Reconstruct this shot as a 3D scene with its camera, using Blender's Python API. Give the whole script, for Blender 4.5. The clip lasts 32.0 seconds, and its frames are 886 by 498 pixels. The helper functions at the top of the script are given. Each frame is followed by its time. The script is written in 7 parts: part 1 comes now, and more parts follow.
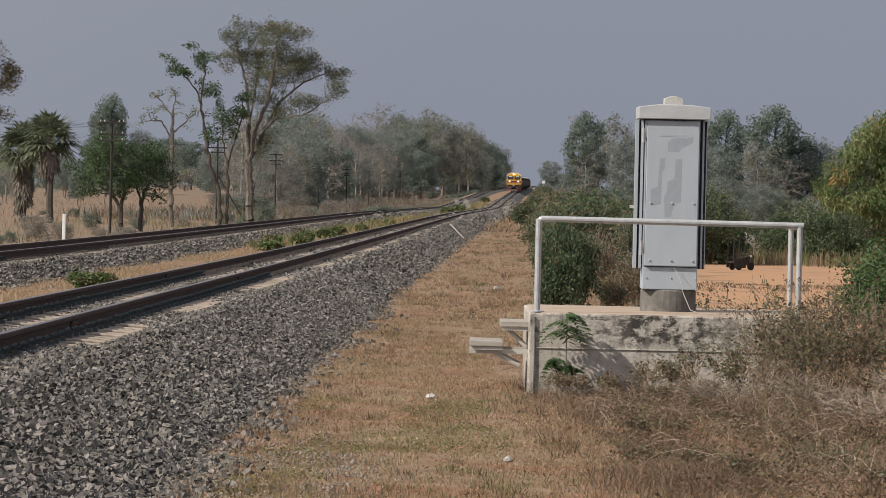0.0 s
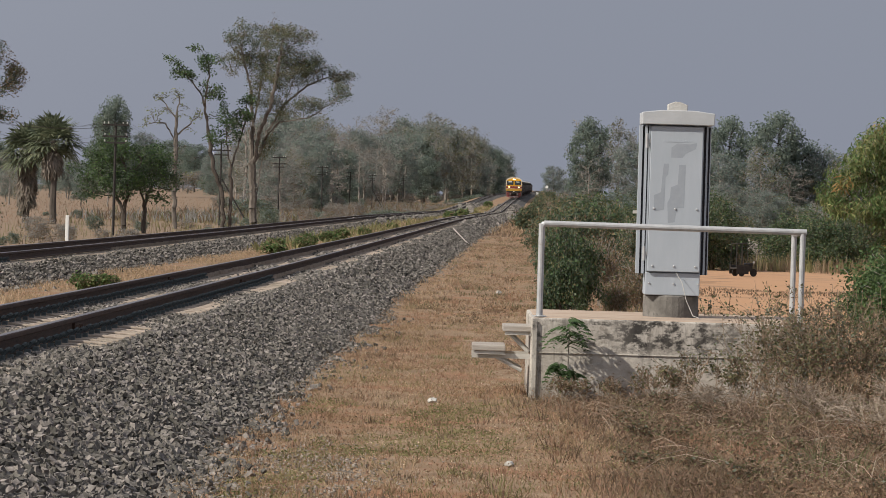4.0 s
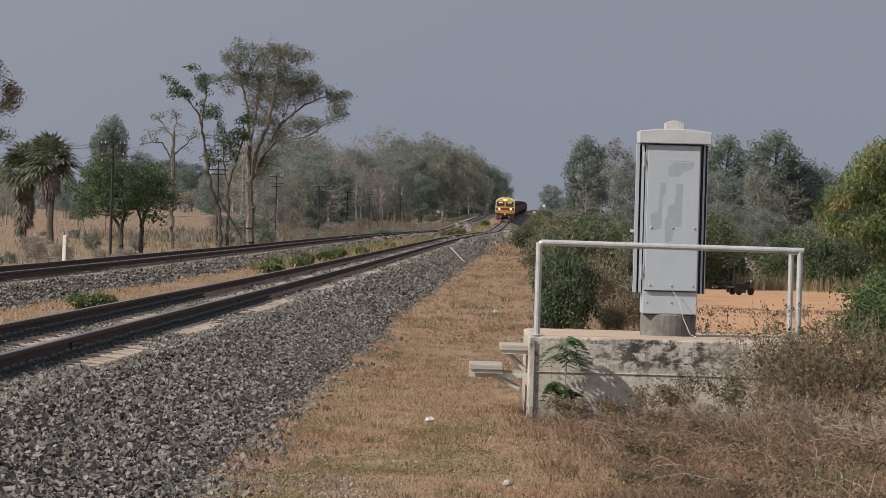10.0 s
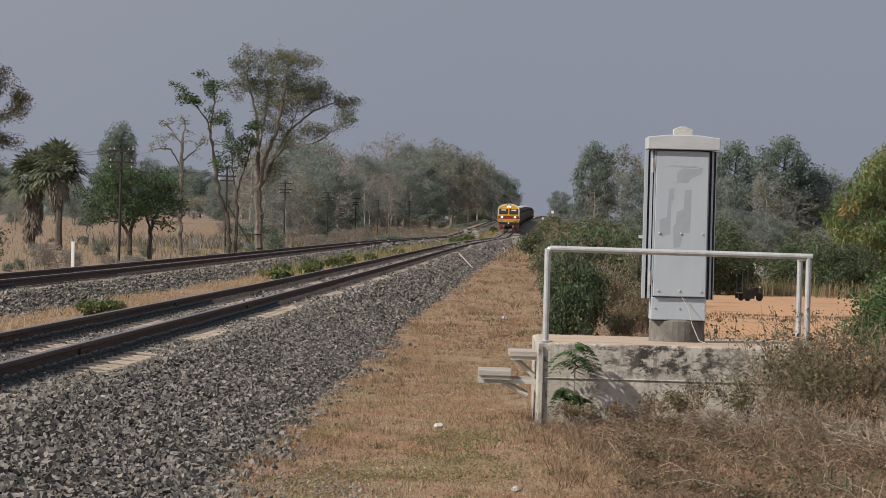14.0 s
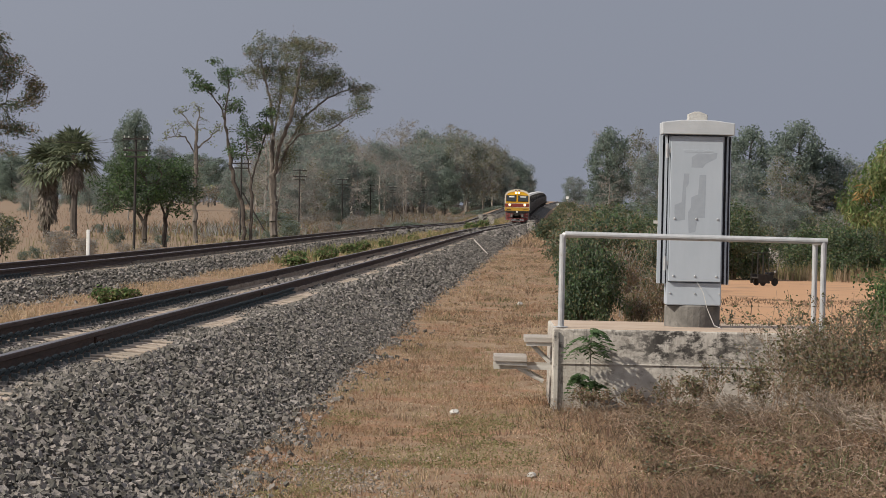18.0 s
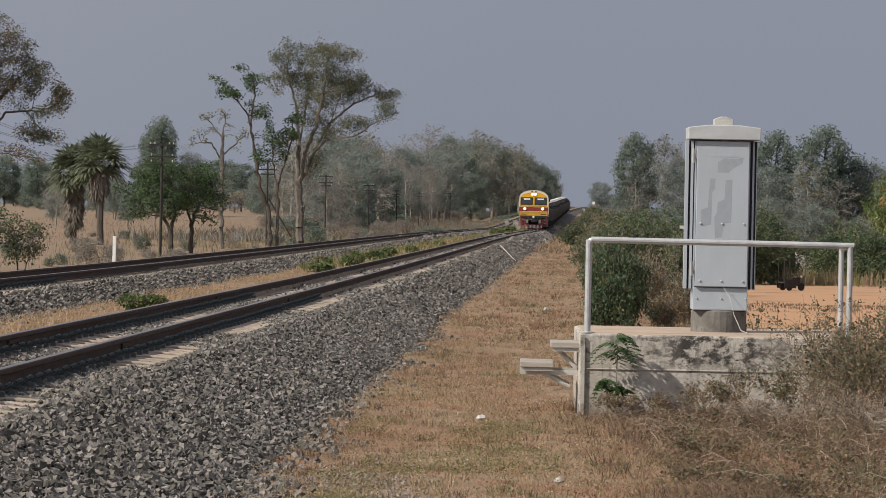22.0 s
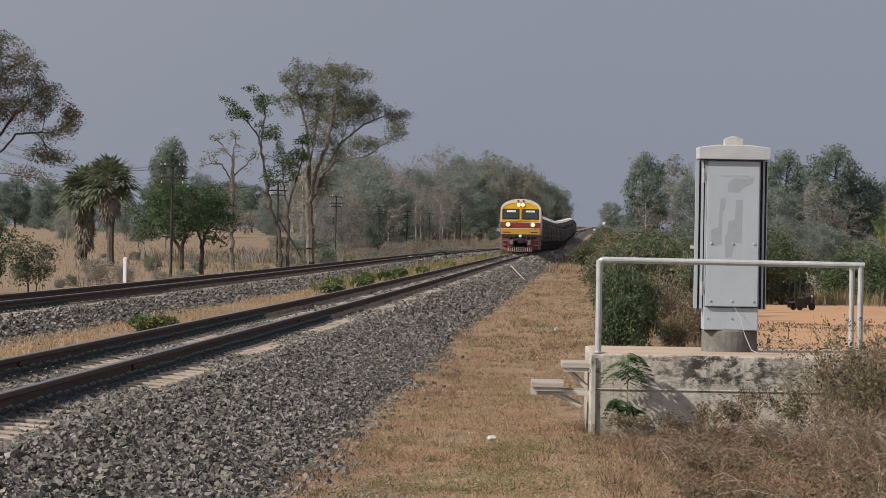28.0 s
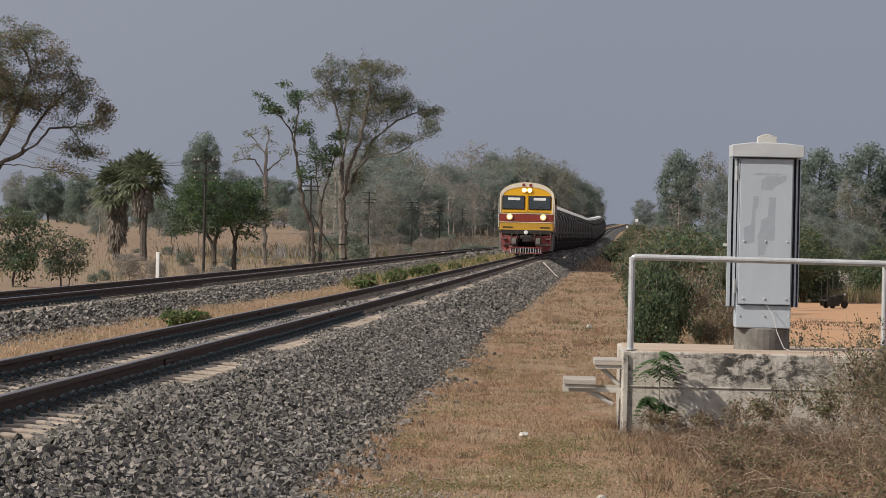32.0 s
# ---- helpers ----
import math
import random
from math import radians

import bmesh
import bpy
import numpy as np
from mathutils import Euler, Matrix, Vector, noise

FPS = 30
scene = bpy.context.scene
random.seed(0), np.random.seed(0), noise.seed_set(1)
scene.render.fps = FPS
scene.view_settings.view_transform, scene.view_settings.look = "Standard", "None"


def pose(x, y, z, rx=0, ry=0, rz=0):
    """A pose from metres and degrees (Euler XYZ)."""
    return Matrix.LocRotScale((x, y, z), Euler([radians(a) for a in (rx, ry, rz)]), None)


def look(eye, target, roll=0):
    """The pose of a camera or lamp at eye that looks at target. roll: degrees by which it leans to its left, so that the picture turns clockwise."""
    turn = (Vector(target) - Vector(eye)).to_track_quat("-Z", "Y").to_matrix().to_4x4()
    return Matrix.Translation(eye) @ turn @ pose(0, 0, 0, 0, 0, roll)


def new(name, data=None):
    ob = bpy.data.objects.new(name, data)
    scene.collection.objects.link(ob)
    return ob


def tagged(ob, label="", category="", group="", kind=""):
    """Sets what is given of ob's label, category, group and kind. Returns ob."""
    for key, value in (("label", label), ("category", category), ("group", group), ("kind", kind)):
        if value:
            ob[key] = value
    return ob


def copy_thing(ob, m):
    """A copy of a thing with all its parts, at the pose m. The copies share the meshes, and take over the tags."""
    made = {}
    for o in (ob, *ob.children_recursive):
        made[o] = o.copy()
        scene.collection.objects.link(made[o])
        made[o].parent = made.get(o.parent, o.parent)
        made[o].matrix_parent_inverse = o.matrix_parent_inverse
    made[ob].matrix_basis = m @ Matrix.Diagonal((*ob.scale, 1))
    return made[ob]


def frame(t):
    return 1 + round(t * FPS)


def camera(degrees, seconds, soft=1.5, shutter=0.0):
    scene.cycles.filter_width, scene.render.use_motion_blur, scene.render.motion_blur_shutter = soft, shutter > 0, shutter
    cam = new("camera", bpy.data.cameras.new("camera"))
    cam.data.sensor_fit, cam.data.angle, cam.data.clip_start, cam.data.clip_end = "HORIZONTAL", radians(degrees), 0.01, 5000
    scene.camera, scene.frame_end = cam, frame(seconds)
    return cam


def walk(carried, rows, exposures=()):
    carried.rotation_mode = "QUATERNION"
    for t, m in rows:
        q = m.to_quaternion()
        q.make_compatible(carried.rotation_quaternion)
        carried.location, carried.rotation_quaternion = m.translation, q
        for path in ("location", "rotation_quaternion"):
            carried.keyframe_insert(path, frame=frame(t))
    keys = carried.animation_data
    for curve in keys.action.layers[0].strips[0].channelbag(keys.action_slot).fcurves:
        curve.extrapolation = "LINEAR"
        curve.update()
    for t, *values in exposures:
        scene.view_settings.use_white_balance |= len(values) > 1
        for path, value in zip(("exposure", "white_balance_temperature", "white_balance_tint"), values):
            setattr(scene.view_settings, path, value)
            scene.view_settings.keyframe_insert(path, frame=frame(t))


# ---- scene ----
# The camera stands 1.9 m over the grass and is turned by hand only.
cam = camera(11.194, 32.0, soft=0.86)
EYE_Z = 1.9
TURNS = [
    (0, 89.2620, -1.2867, 0.6866),
    (0.5, 89.2475, -1.4691, 0.7201),
    (1, 89.2068, -1.1745, 0.7460),
    (1.5, 89.1804, -1.1995, 0.7459),
    (2, 89.1827, -1.4755, 0.7333),
    (2.5, 89.2205, -1.5206, 0.7125),
    (3, 89.2641, -1.4178, 0.7138),
    (3.5, 89.3135, -1.7523, 0.7010),
    (5.5, 89.2796, -1.3057, 0.8747),
    (6, 89.2390, -1.4201, 0.9250),
    (6.5, 89.2397, -1.2440, 0.9547),
    (7, 89.2522, -1.3371, 0.9284),
    (7.5, 89.2852, -1.4830, 0.8765),
    (8, 89.3634, -1.5513, 0.8219),
    (8.5, 89.3990, -1.5693, 0.7595),
    (9, 89.4530, -1.8082, 0.6966),
    (9.5, 89.4984, -1.5357, 0.6916),
    (10, 89.5566, -1.5970, 0.6926),
    (10.5, 89.6073, -1.5320, 0.6763),
    (11, 89.6430, -1.6738, 0.6706),
    (11.5, 89.6860, -1.3829, 0.6647),
    (12, 89.7191, -1.5547, 0.6764),
    (12.5, 89.7093, -1.6271, 0.6872),
    (13, 89.6993, -1.4427, 0.7082),
    (13.5, 89.6617, -1.6026, 0.7397),
    (14, 89.6315, -1.5473, 0.8010),
    (14.5, 89.5742, -1.4471, 0.8462),
    (16.5, 89.4302, -1.4877, 0.9521),
    (17, 89.4491, -1.6875, 0.9704),
    (17.5, 89.4437, -1.5233, 0.9761),
    (18, 89.4537, -1.2585, 0.9886),
    (18.5, 89.4789, -1.6263, 1.0449),
    (19, 89.4386, -1.0425, 1.1204),
    (19.5, 89.4198, -0.8126, 1.1994),
    (20, 89.4317, -1.1642, 1.2273),
    (20.5, 89.4561, -1.1450, 1.2612),
    (21, 89.4692, -1.2304, 1.2995),
    (21.5, 89.4865, -0.9281, 1.3108),
    (22, 89.5177, -1.1261, 1.3202),
    (22.5, 89.5596, -1.1073, 1.3170),
    (23, 89.6034, -1.2294, 1.3278),
    (23.5, 89.6472, -1.1055, 1.3314),
    (24, 89.6690, -0.9746, 1.3205),
    (24.5, 89.7066, -1.2454, 1.3169),
    (25, 89.7405, -1.2880, 1.3038),
    (25.5, 89.7596, -1.1158, 1.2866),
    (27.5, 89.7703, -1.1381, 1.4035),
    (28, 89.7752, -0.9876, 1.4519),
    (28.5, 89.8105, -1.1900, 1.5118),
    (29, 89.8317, -1.1941, 1.5894),
    (29.5, 89.8748, -1.0704, 1.6596),
    (30, 89.9154, -1.0581, 1.7199),
    (30.5, 89.9367, -0.8320, 1.7607),
    (31, 89.9519, -0.9700, 1.7769),
    (31.5, 89.8525, -1.1342, 1.8017),
    (32, 89.7208, -1.2586, 1.8671),
]
walk(cam, [(t, pose(0, 0, EYE_Z, a, b, c)) for t, a, b, c in TURNS])

# ---- light: hazy late-morning sun from behind and to the left ----
SUN_WAY = Vector((0.70, 0.38, -0.61)).normalized()
sun = new("sun", bpy.data.lights.new("sun", "SUN"))
sun.data.energy, sun.data.angle, sun.data.color = 5.0, radians(0.7), (1.0, 0.92, 0.80)
sun.matrix_world = look((0, 0, 300), Vector((0, 0, 300)) + SUN_WAY)
world = bpy.data.worlds.new("world")
scene.world = world
world.use_nodes = True
wn, wl = world.node_tree.nodes, world.node_tree.links
sky = wn.new("ShaderNodeTexSky")
sky.sky_type, sky.sun_disc = "NISHITA", False
sky.sun_elevation = math.asin(-SUN_WAY.z)
sky.sun_rotation = math.atan2(-SUN_WAY.x, -SUN_WAY.y)
sky.dust_density, sky.air_density, sky.ozone_density = 4.0, 1.0, 2.0
# haze: even grey-blue, brightening towards the sun as dust scatters forward
co = wn.new("ShaderNodeTexCoord")
dot = wn.new("ShaderNodeVectorMath")
dot.operation = "DOT_PRODUCT"
dot.inputs[1].default_value = -SUN_WAY
wl.new(co.outputs["Generated"], dot.inputs[0])
near_sun = wn.new("ShaderNodeMapRange")
near_sun.inputs["From Min"].default_value, near_sun.inputs["From Max"].default_value = -0.35, 1.0
near_sun.inputs["To Min"].default_value, near_sun.inputs["To Max"].default_value = 0.0, 1.0
wl.new(dot.outputs["Value"], near_sun.inputs["Value"])
glare = wn.new("ShaderNodeMix")
glare.data_type = "RGBA"
glare.inputs["A"].default_value = (2.70, 2.93, 3.60, 1)
glare.inputs["B"].default_value = (7.2, 7.2, 7.8, 1)
wl.new(near_sun.outputs["Result"], glare.inputs["Factor"])
haze = wn.new("ShaderNodeMix")
haze.data_type = "RGBA"
haze.inputs["Factor"].default_value = 0.92
wl.new(sky.outputs["Color"], haze.inputs["A"])
wl.new(glare.outputs["Result"], haze.inputs["B"])
wl.new(haze.outputs["Result"], wn["Background"].inputs["Color"])
wn["Background"].inputs["Strength"].default_value = 0.1
scene.view_settings.exposure = 0.0


# ---- materials ----
def material(name, colours, scale=4.0, rough=0.9, metal=0.0, bump=0.0, bump_scale=40.0, detail=6.0, spots=None, vary=0.0, island=False, stretch=(1, 1, 1), through_light=0.0):
    """colours: 2 to 4 linear colours blended by noise. spots: (colour, scale, threshold) of a second, coarser stain."""
    m = bpy.data.materials.new(name)
    m.use_nodes = True
    n, l = m.node_tree.nodes, m.node_tree.links
    b = n["Principled BSDF"]
    b.inputs["Roughness"].default_value, b.inputs["Metallic"].default_value = rough, metal
    b.inputs["Specular IOR Level"].default_value = 0.3
    co = n.new("ShaderNodeTexCoord")
    mp = n.new("ShaderNodeMapping")
    mp.inputs["Scale"].default_value = stretch
    l.new(co.outputs["Object"], mp.inputs["Vector"])
    no = n.new("ShaderNodeTexNoise")
    no.inputs["Scale"].default_value, no.inputs["Detail"].default_value, no.inputs["Roughness"].default_value = scale, detail, 0.65
    l.new(mp.outputs["Vector"], no.inputs["Vector"])
    ramp = n.new("ShaderNodeValToRGB")
    el = ramp.color_ramp.elements
    while len(el) < len(colours):
        el.new(0.5)
    for i, c in enumerate(colours):
        el[i].position = 0.32 + 0.36 * i / max(1, len(colours) - 1)
        el[i].color = (*c, 1)
    l.new(no.outputs["Fac"], ramp.inputs["Fac"])
    out = ramp.outputs["Color"]
    if spots:
        c, s, th = spots
        n2 = n.new("ShaderNodeTexNoise")
        n2.inputs["Scale"].default_value, n2.inputs["Detail"].default_value, n2.inputs["Roughness"].default_value = s, 8.0, 0.7
        l.new(mp.outputs["Vector"], n2.inputs["Vector"])
        r2 = n.new("ShaderNodeValToRGB")
        r2.color_ramp.elements[0].position, r2.color_ramp.elements[1].position = th, th + 0.12
        l.new(n2.outputs["Fac"], r2.inputs["Fac"])
        mx = n.new("ShaderNodeMix")
        mx.data_type = "RGBA"
        mx.inputs["B"].default_value = (*c, 1)
        l.new(r2.outputs["Color"], mx.inputs["Factor"])
        l.new(out, mx.inputs["A"])
        out = mx.outputs["Result"]
    if vary:
        src = n.new("ShaderNodeNewGeometry").outputs["Random Per Island"] if island else n.new("ShaderNodeObjectInfo").outputs["Random"]
        rng = n.new("ShaderNodeMapRange")
        rng.inputs["To Min"].default_value, rng.inputs["To Max"].default_value = 1 - vary, 1 + vary
        l.new(src, rng.inputs["Value"])
        hs = n.new("ShaderNodeHueSaturation")
        l.new(rng.outputs["Result"], hs.inputs["Value"])
        hue = n.new("ShaderNodeMapRange")
        hue.inputs["To Min"].default_value, hue.inputs["To Max"].default_value = 0.5 + vary * 0.05, 0.5 - vary * 0.05
        l.new(src, hue.inputs["Value"])
        l.new(hue.outputs["Result"], hs.inputs["Hue"])
        l.new(out, hs.inputs["Color"])
        out = hs.outputs["Color"]
    l.new(out, b.inputs["Base Color"])
    if bump:
        nb = n.new("ShaderNodeTexNoise")
        nb.inputs["Scale"].default_value, nb.inputs["Detail"].default_value = bump_scale, 4.0
        l.new(mp.outputs["Vector"], nb.inputs["Vector"])
        bp = n.new("ShaderNodeBump")
        bp.inputs["Strength"].default_value, bp.inputs["Distance"].default_value = bump, 0.02
        l.new(nb.outputs["Fac"], bp.inputs["Height"])
        l.new(bp.outputs["Normal"], b.inputs["Normal"])
    if through_light:
        tr = n.new("ShaderNodeBsdfTranslucent")
        l.new(out, tr.inputs["Color"])
        ms = n.new("ShaderNodeMixShader")
        ms.inputs["Fac"].default_value = through_light
        l.new(b.outputs["BSDF"], ms.inputs[1])
        l.new(tr.outputs["BSDF"], ms.inputs[2])
        l.new(ms.outputs["Shader"], n["Material Output"].inputs["Surface"])
    return m


def glow(name, colour, strength):
    m = bpy.data.materials.new(name)
    m.use_nodes = True
    b = m.node_tree.nodes["Principled BSDF"]
    b.inputs["Base Color"].default_value = (*colour, 1)
    b.inputs["Emission Color"].default_value = (*colour, 1)
    b.inputs["Emission Strength"].default_value = strength
    return m


def leafy(name, a, b, c, vary=0.35, thin=0.35):
    return material(name, [a, b, c], scale=0.9, rough=0.75, vary=vary, island=True, through_light=thin)


M_STONE = material("ballast stone", [(0.075, 0.070, 0.064), (0.135, 0.125, 0.113), (0.215, 0.20, 0.18)], scale=9, rough=0.95, bump=0.4, bump_scale=60, vary=0.6, island=True)
M_BED = material("ballast bed", [(0.02, 0.019, 0.018), (0.075, 0.071, 0.067), (0.18, 0.168, 0.157)], scale=16, rough=1.0, bump=1.0, bump_scale=22, detail=3)
M_RAIL = material("rusty rail steel", [(0.030, 0.017, 0.012), (0.060, 0.034, 0.024), (0.085, 0.05, 0.036)], scale=14, rough=0.8, bump=0.2, stretch=(3, 0.2, 3))
M_RAILTOP = material("worn rail head", [(0.16, 0.13, 0.12), (0.28, 0.25, 0.24)], scale=6, rough=0.35, metal=0.8, stretch=(8, 0.05, 1))
M_SLEEPER = material("weathered concrete sleeper", [(0.22, 0.175, 0.14), (0.32, 0.265, 0.215), (0.40, 0.34, 0.28)], scale=7, rough=0.95, bump=0.3, spots=((0.17, 0.11, 0.08), 5, 0.58), vary=0.15)
M_GRAVEL = material("fine dusty gravel", [(0.19, 0.165, 0.14), (0.28, 0.25, 0.215)], scale=9, rough=1.0, vary=0.3, island=True)
M_CLIP = material("blue-green clip steel", [(0.036, 0.048, 0.052), (0.085, 0.104, 0.11)], scale=20, rough=0.7)
M_CONCRETE = material("stained grey concrete", [(0.21, 0.195, 0.175), (0.34, 0.32, 0.29), (0.45, 0.43, 0.39)], scale=2.2, rough=0.95, bump=0.35, bump_scale=30, spots=((0.05, 0.048, 0.046), 2.6, 0.47))


def mouldy_wall():
    """Plaster with sharp-edged black mould in a few large patches, and rain streaks."""
    m = material("stained grey plaster", [(0.31, 0.285, 0.25), (0.43, 0.40, 0.36), (0.52, 0.49, 0.445)], scale=2.8, rough=0.95, bump=0.5, bump_scale=26, detail=9, spots=((0.16, 0.14, 0.12), 7.0, 0.56))
    n, l = m.node_tree.nodes, m.node_tree.links
    b = n["Principled BSDF"]
    base = b.inputs["Base Color"].links[0].from_socket
    co = n.new("ShaderNodeTexCoord")

    def blot(scale, lo, hi, stretch, detail=12.0):
        mp = n.new("ShaderNodeMapping")
        mp.inputs["Scale"].default_value = stretch
        l.new(co.outputs["Object"], mp.inputs["Vector"])
        t = n.new("ShaderNodeTexNoise")
        t.inputs["Scale"].default_value, t.inputs["Detail"].default_value, t.inputs["Roughness"].default_value = scale, detail, 0.75
        l.new(mp.outputs["Vector"], t.inputs["Vector"])
        r = n.new("ShaderNodeMapRange")
        r.inputs["From Min"].default_value, r.inputs["From Max"].default_value = lo, hi
        l.new(t.outputs["Fac"], r.inputs["Value"])
        return r.outputs["Result"]

    def times(p, q):
        k = n.new("ShaderNodeMath")
        k.operation = "MULTIPLY"
        l.new(p, k.inputs[0])
        l.new(q, k.inputs[1])
        return k.outputs[0]

    sep = n.new("ShaderNodeSeparateXYZ")
    l.new(co.outputs["Object"], sep.inputs["Vector"])

    def ramp(sock, lo, hi):
        r = n.new("ShaderNodeMapRange")
        r.interpolation_type = "SMOOTHSTEP"
        r.inputs["From Min"].default_value, r.inputs["From Max"].default_value = lo, hi
        l.new(sock, r.inputs["Value"])
        return r.outputs["Result"]

    # the mould sits in a broad patch under the slab, darker blotches towards the foot
    patch = times(times(ramp(sep.outputs["X"], -0.85, -0.3), ramp(sep.outputs["X"], 0.95, 0.3)), ramp(sep.outputs["Z"], 0.40, 0.52))
    foot = ramp(sep.outputs["Z"], 0.22, -0.02)
    out = base
    for fac, colour in (
        (times(blot(4.2, 0.47, 0.54, (1, 1, 1.5)), patch), (0.040, 0.037, 0.035)),
        (times(blot(6.5, 0.50, 0.58, (1, 1, 2.2)), blot(1.3, 0.42, 0.60, (1, 1, 1.6), 2.0)), (0.075, 0.070, 0.064)),
        (times(blot(9.0, 0.48, 0.62, (1.6, 1, 0.18)), blot(1.6, 0.42, 0.6, (1, 1, 1), 2.0)), (0.13, 0.12, 0.108)),
        (times(blot(5.0, 0.40, 0.60, (1, 1, 1)), foot), (0.10, 0.088, 0.076)),
    ):
        mx = n.new("ShaderNodeMix")
        mx.data_type = "RGBA"
        mx.inputs["B"].default_value = (*colour, 1)
        l.new(fac, mx.inputs["Factor"])
        l.new(out, mx.inputs["A"])
        out = mx.outputs["Result"]
    l.new(out, b.inputs["Base Color"])
    return m


M_WALL = mouldy_wall()
M_CONCDARK = material("dark damp concrete", [(0.10, 0.095, 0.088), (0.20, 0.19, 0.175)], scale=5, rough=0.95, bump=0.3, spots=((0.05, 0.048, 0.045), 6, 0.55))
M_DECK = material("dusty concrete slab", [(0.33, 0.25, 0.19), (0.42, 0.34, 0.27)], scale=3, rough=0.95, bump=0.2)
M_PALE = material("pale concrete", [(0.36, 0.35, 0.33), (0.5, 0.49, 0.46)], scale=5, rough=0.95, bump=0.2, spots=((0.2, 0.18, 0.15), 4, 0.62))
M_CAB = material("light grey cabinet paint", [(0.33, 0.37, 0.415), (0.37, 0.408, 0.455)], scale=3, rough=0.5, bump=0.03, stretch=(2, 2, 0.6))
M_CAB2 = material("grey glue mark", [(0.262, 0.293, 0.330), (0.295, 0.326, 0.365)], scale=14, rough=0.6)
M_CAP = material("pale grey cap paint", [(0.36, 0.38, 0.40), (0.43, 0.45, 0.47)], scale=4, rough=0.6, bump=0.05)
M_DARKGAP = material("near-black finish", [(0.015, 0.016, 0.02), (0.03, 0.03, 0.04)], scale=10, rough=0.7)
M_GALV = material("galvanised steel pipe", [(0.36, 0.37, 0.38), (0.50, 0.51, 0.52)], scale=8, rough=0.45, metal=0.35, spots=((0.30, 0.27, 0.23), 9, 0.63))
M_OLDWOOD = material("weathered pale plank", [(0.25, 0.225, 0.20), (0.40, 0.37, 0.335)], scale=5, rough=0.9, stretch=(0.6, 5, 5), bump=0.3)
M_WHITE = material("white painted post", [(0.62, 0.62, 0.60), (0.74, 0.74, 0.72)], scale=6, rough=0.8)
M_BARK = material("grey-brown bark", [(0.13, 0.115, 0.10), (0.22, 0.20, 0.178), (0.32, 0.295, 0.265)], scale=3, rough=0.95, stretch=(3, 3, 0.6))
M_BARKMID = material("grey-brown bark", [(0.085, 0.074, 0.065), (0.125, 0.11, 0.096), (0.17, 0.152, 0.134)], scale=8, rough=0.95, bump=0.5, stretch=(1, 1, 0.25))
M_BARKDARK = material("dark bark", [(0.045, 0.038, 0.034), (0.10, 0.085, 0.072)], scale=3, rough=0.95, stretch=(3, 3, 0.6))
M_TWIG = material("dry twigs", [(0.22, 0.175, 0.135), (0.34, 0.285, 0.23)], scale=3, rough=0.95, vary=0.3, island=True)
M_LEAF = leafy("green leaves", (0.038, 0.072, 0.03), (0.065, 0.112, 0.045), (0.105, 0.162, 0.07))
M_LEAFDARK = leafy("dark dusty leaves", (0.048, 0.072, 0.045), (0.08, 0.112, 0.07), (0.12, 0.15, 0.095))
M_LEAFOLIVE = leafy("olive leaves", (0.085, 0.09, 0.045), (0.14, 0.14, 0.07), (0.20, 0.185, 0.095))
M_LEAFBROWN = leafy("browning leaves", (0.10, 0.07, 0.04), (0.165, 0.12, 0.07), (0.23, 0.175, 0.10))
M_LEAFYELLOW = leafy("yellow-green leaves", (0.105, 0.135, 0.05), (0.17, 0.20, 0.08), (0.245, 0.265, 0.115))
M_LEAFPOD = leafy("rust-coloured dry pods", (0.16, 0.105, 0.04), (0.24, 0.16, 0.06), (0.33, 0.225, 0.09))
M_LEAFBRIGHT = leafy("fresh green leaves", (0.055, 0.098, 0.032), (0.09, 0.15, 0.052), (0.14, 0.21, 0.08))
M_DUSTY = leafy("dusty grey-green leaves", (0.10, 0.115, 0.088), (0.15, 0.165, 0.128), (0.205, 0.215, 0.17))
# leaf colours of the woods, greyed and lightened to stand in for distance haze
M_WOODGREEN = leafy("green leaves paled for distance haze", (0.13, 0.168, 0.155), (0.19, 0.235, 0.208), (0.255, 0.295, 0.262), 0.25, 0.5)
M_WOODGREY = leafy("grey leaves paled for distance haze", (0.185, 0.187, 0.178), (0.25, 0.252, 0.238), (0.32, 0.32, 0.30), 0.2, 0.5)
M_WOODDARK = leafy("dark green leaves paled for distance haze", (0.115, 0.15, 0.125), (0.165, 0.208, 0.172), (0.215, 0.255, 0.212), 0.25, 0.5)
M_FROND = leafy("palm fronds", (0.07, 0.088, 0.055), (0.115, 0.138, 0.085), (0.175, 0.195, 0.125))
M_FRONDDEAD = leafy("dead fronds", (0.14, 0.12, 0.10), (0.21, 0.185, 0.155), (0.28, 0.25, 0.215))
M_STRAW = leafy("dry grass blades", (0.26, 0.18, 0.108), (0.36, 0.265, 0.165), (0.48, 0.375, 0.25), 0.3)
M_STRAWRED = leafy("reddish dry grass", (0.19, 0.115, 0.072), (0.27, 0.17, 0.11), (0.34, 0.225, 0.15), 0.3)
M_REED = leafy("faded reeds", (0.16, 0.12, 0.075), (0.24, 0.185, 0.12), (0.33, 0.265, 0.18), 0.3)
M_PALESTRAW = leafy("bleached straw", (0.38, 0.30, 0.20), (0.50, 0.41, 0.29), (0.62, 0.53, 0.40), 0.3)
M_WEEDTWIG = material("brown weed stems", [(0.12, 0.085, 0.06), (0.20, 0.15, 0.108), (0.29, 0.23, 0.17)], scale=3, rough=0.95, vary=0.35, island=True)
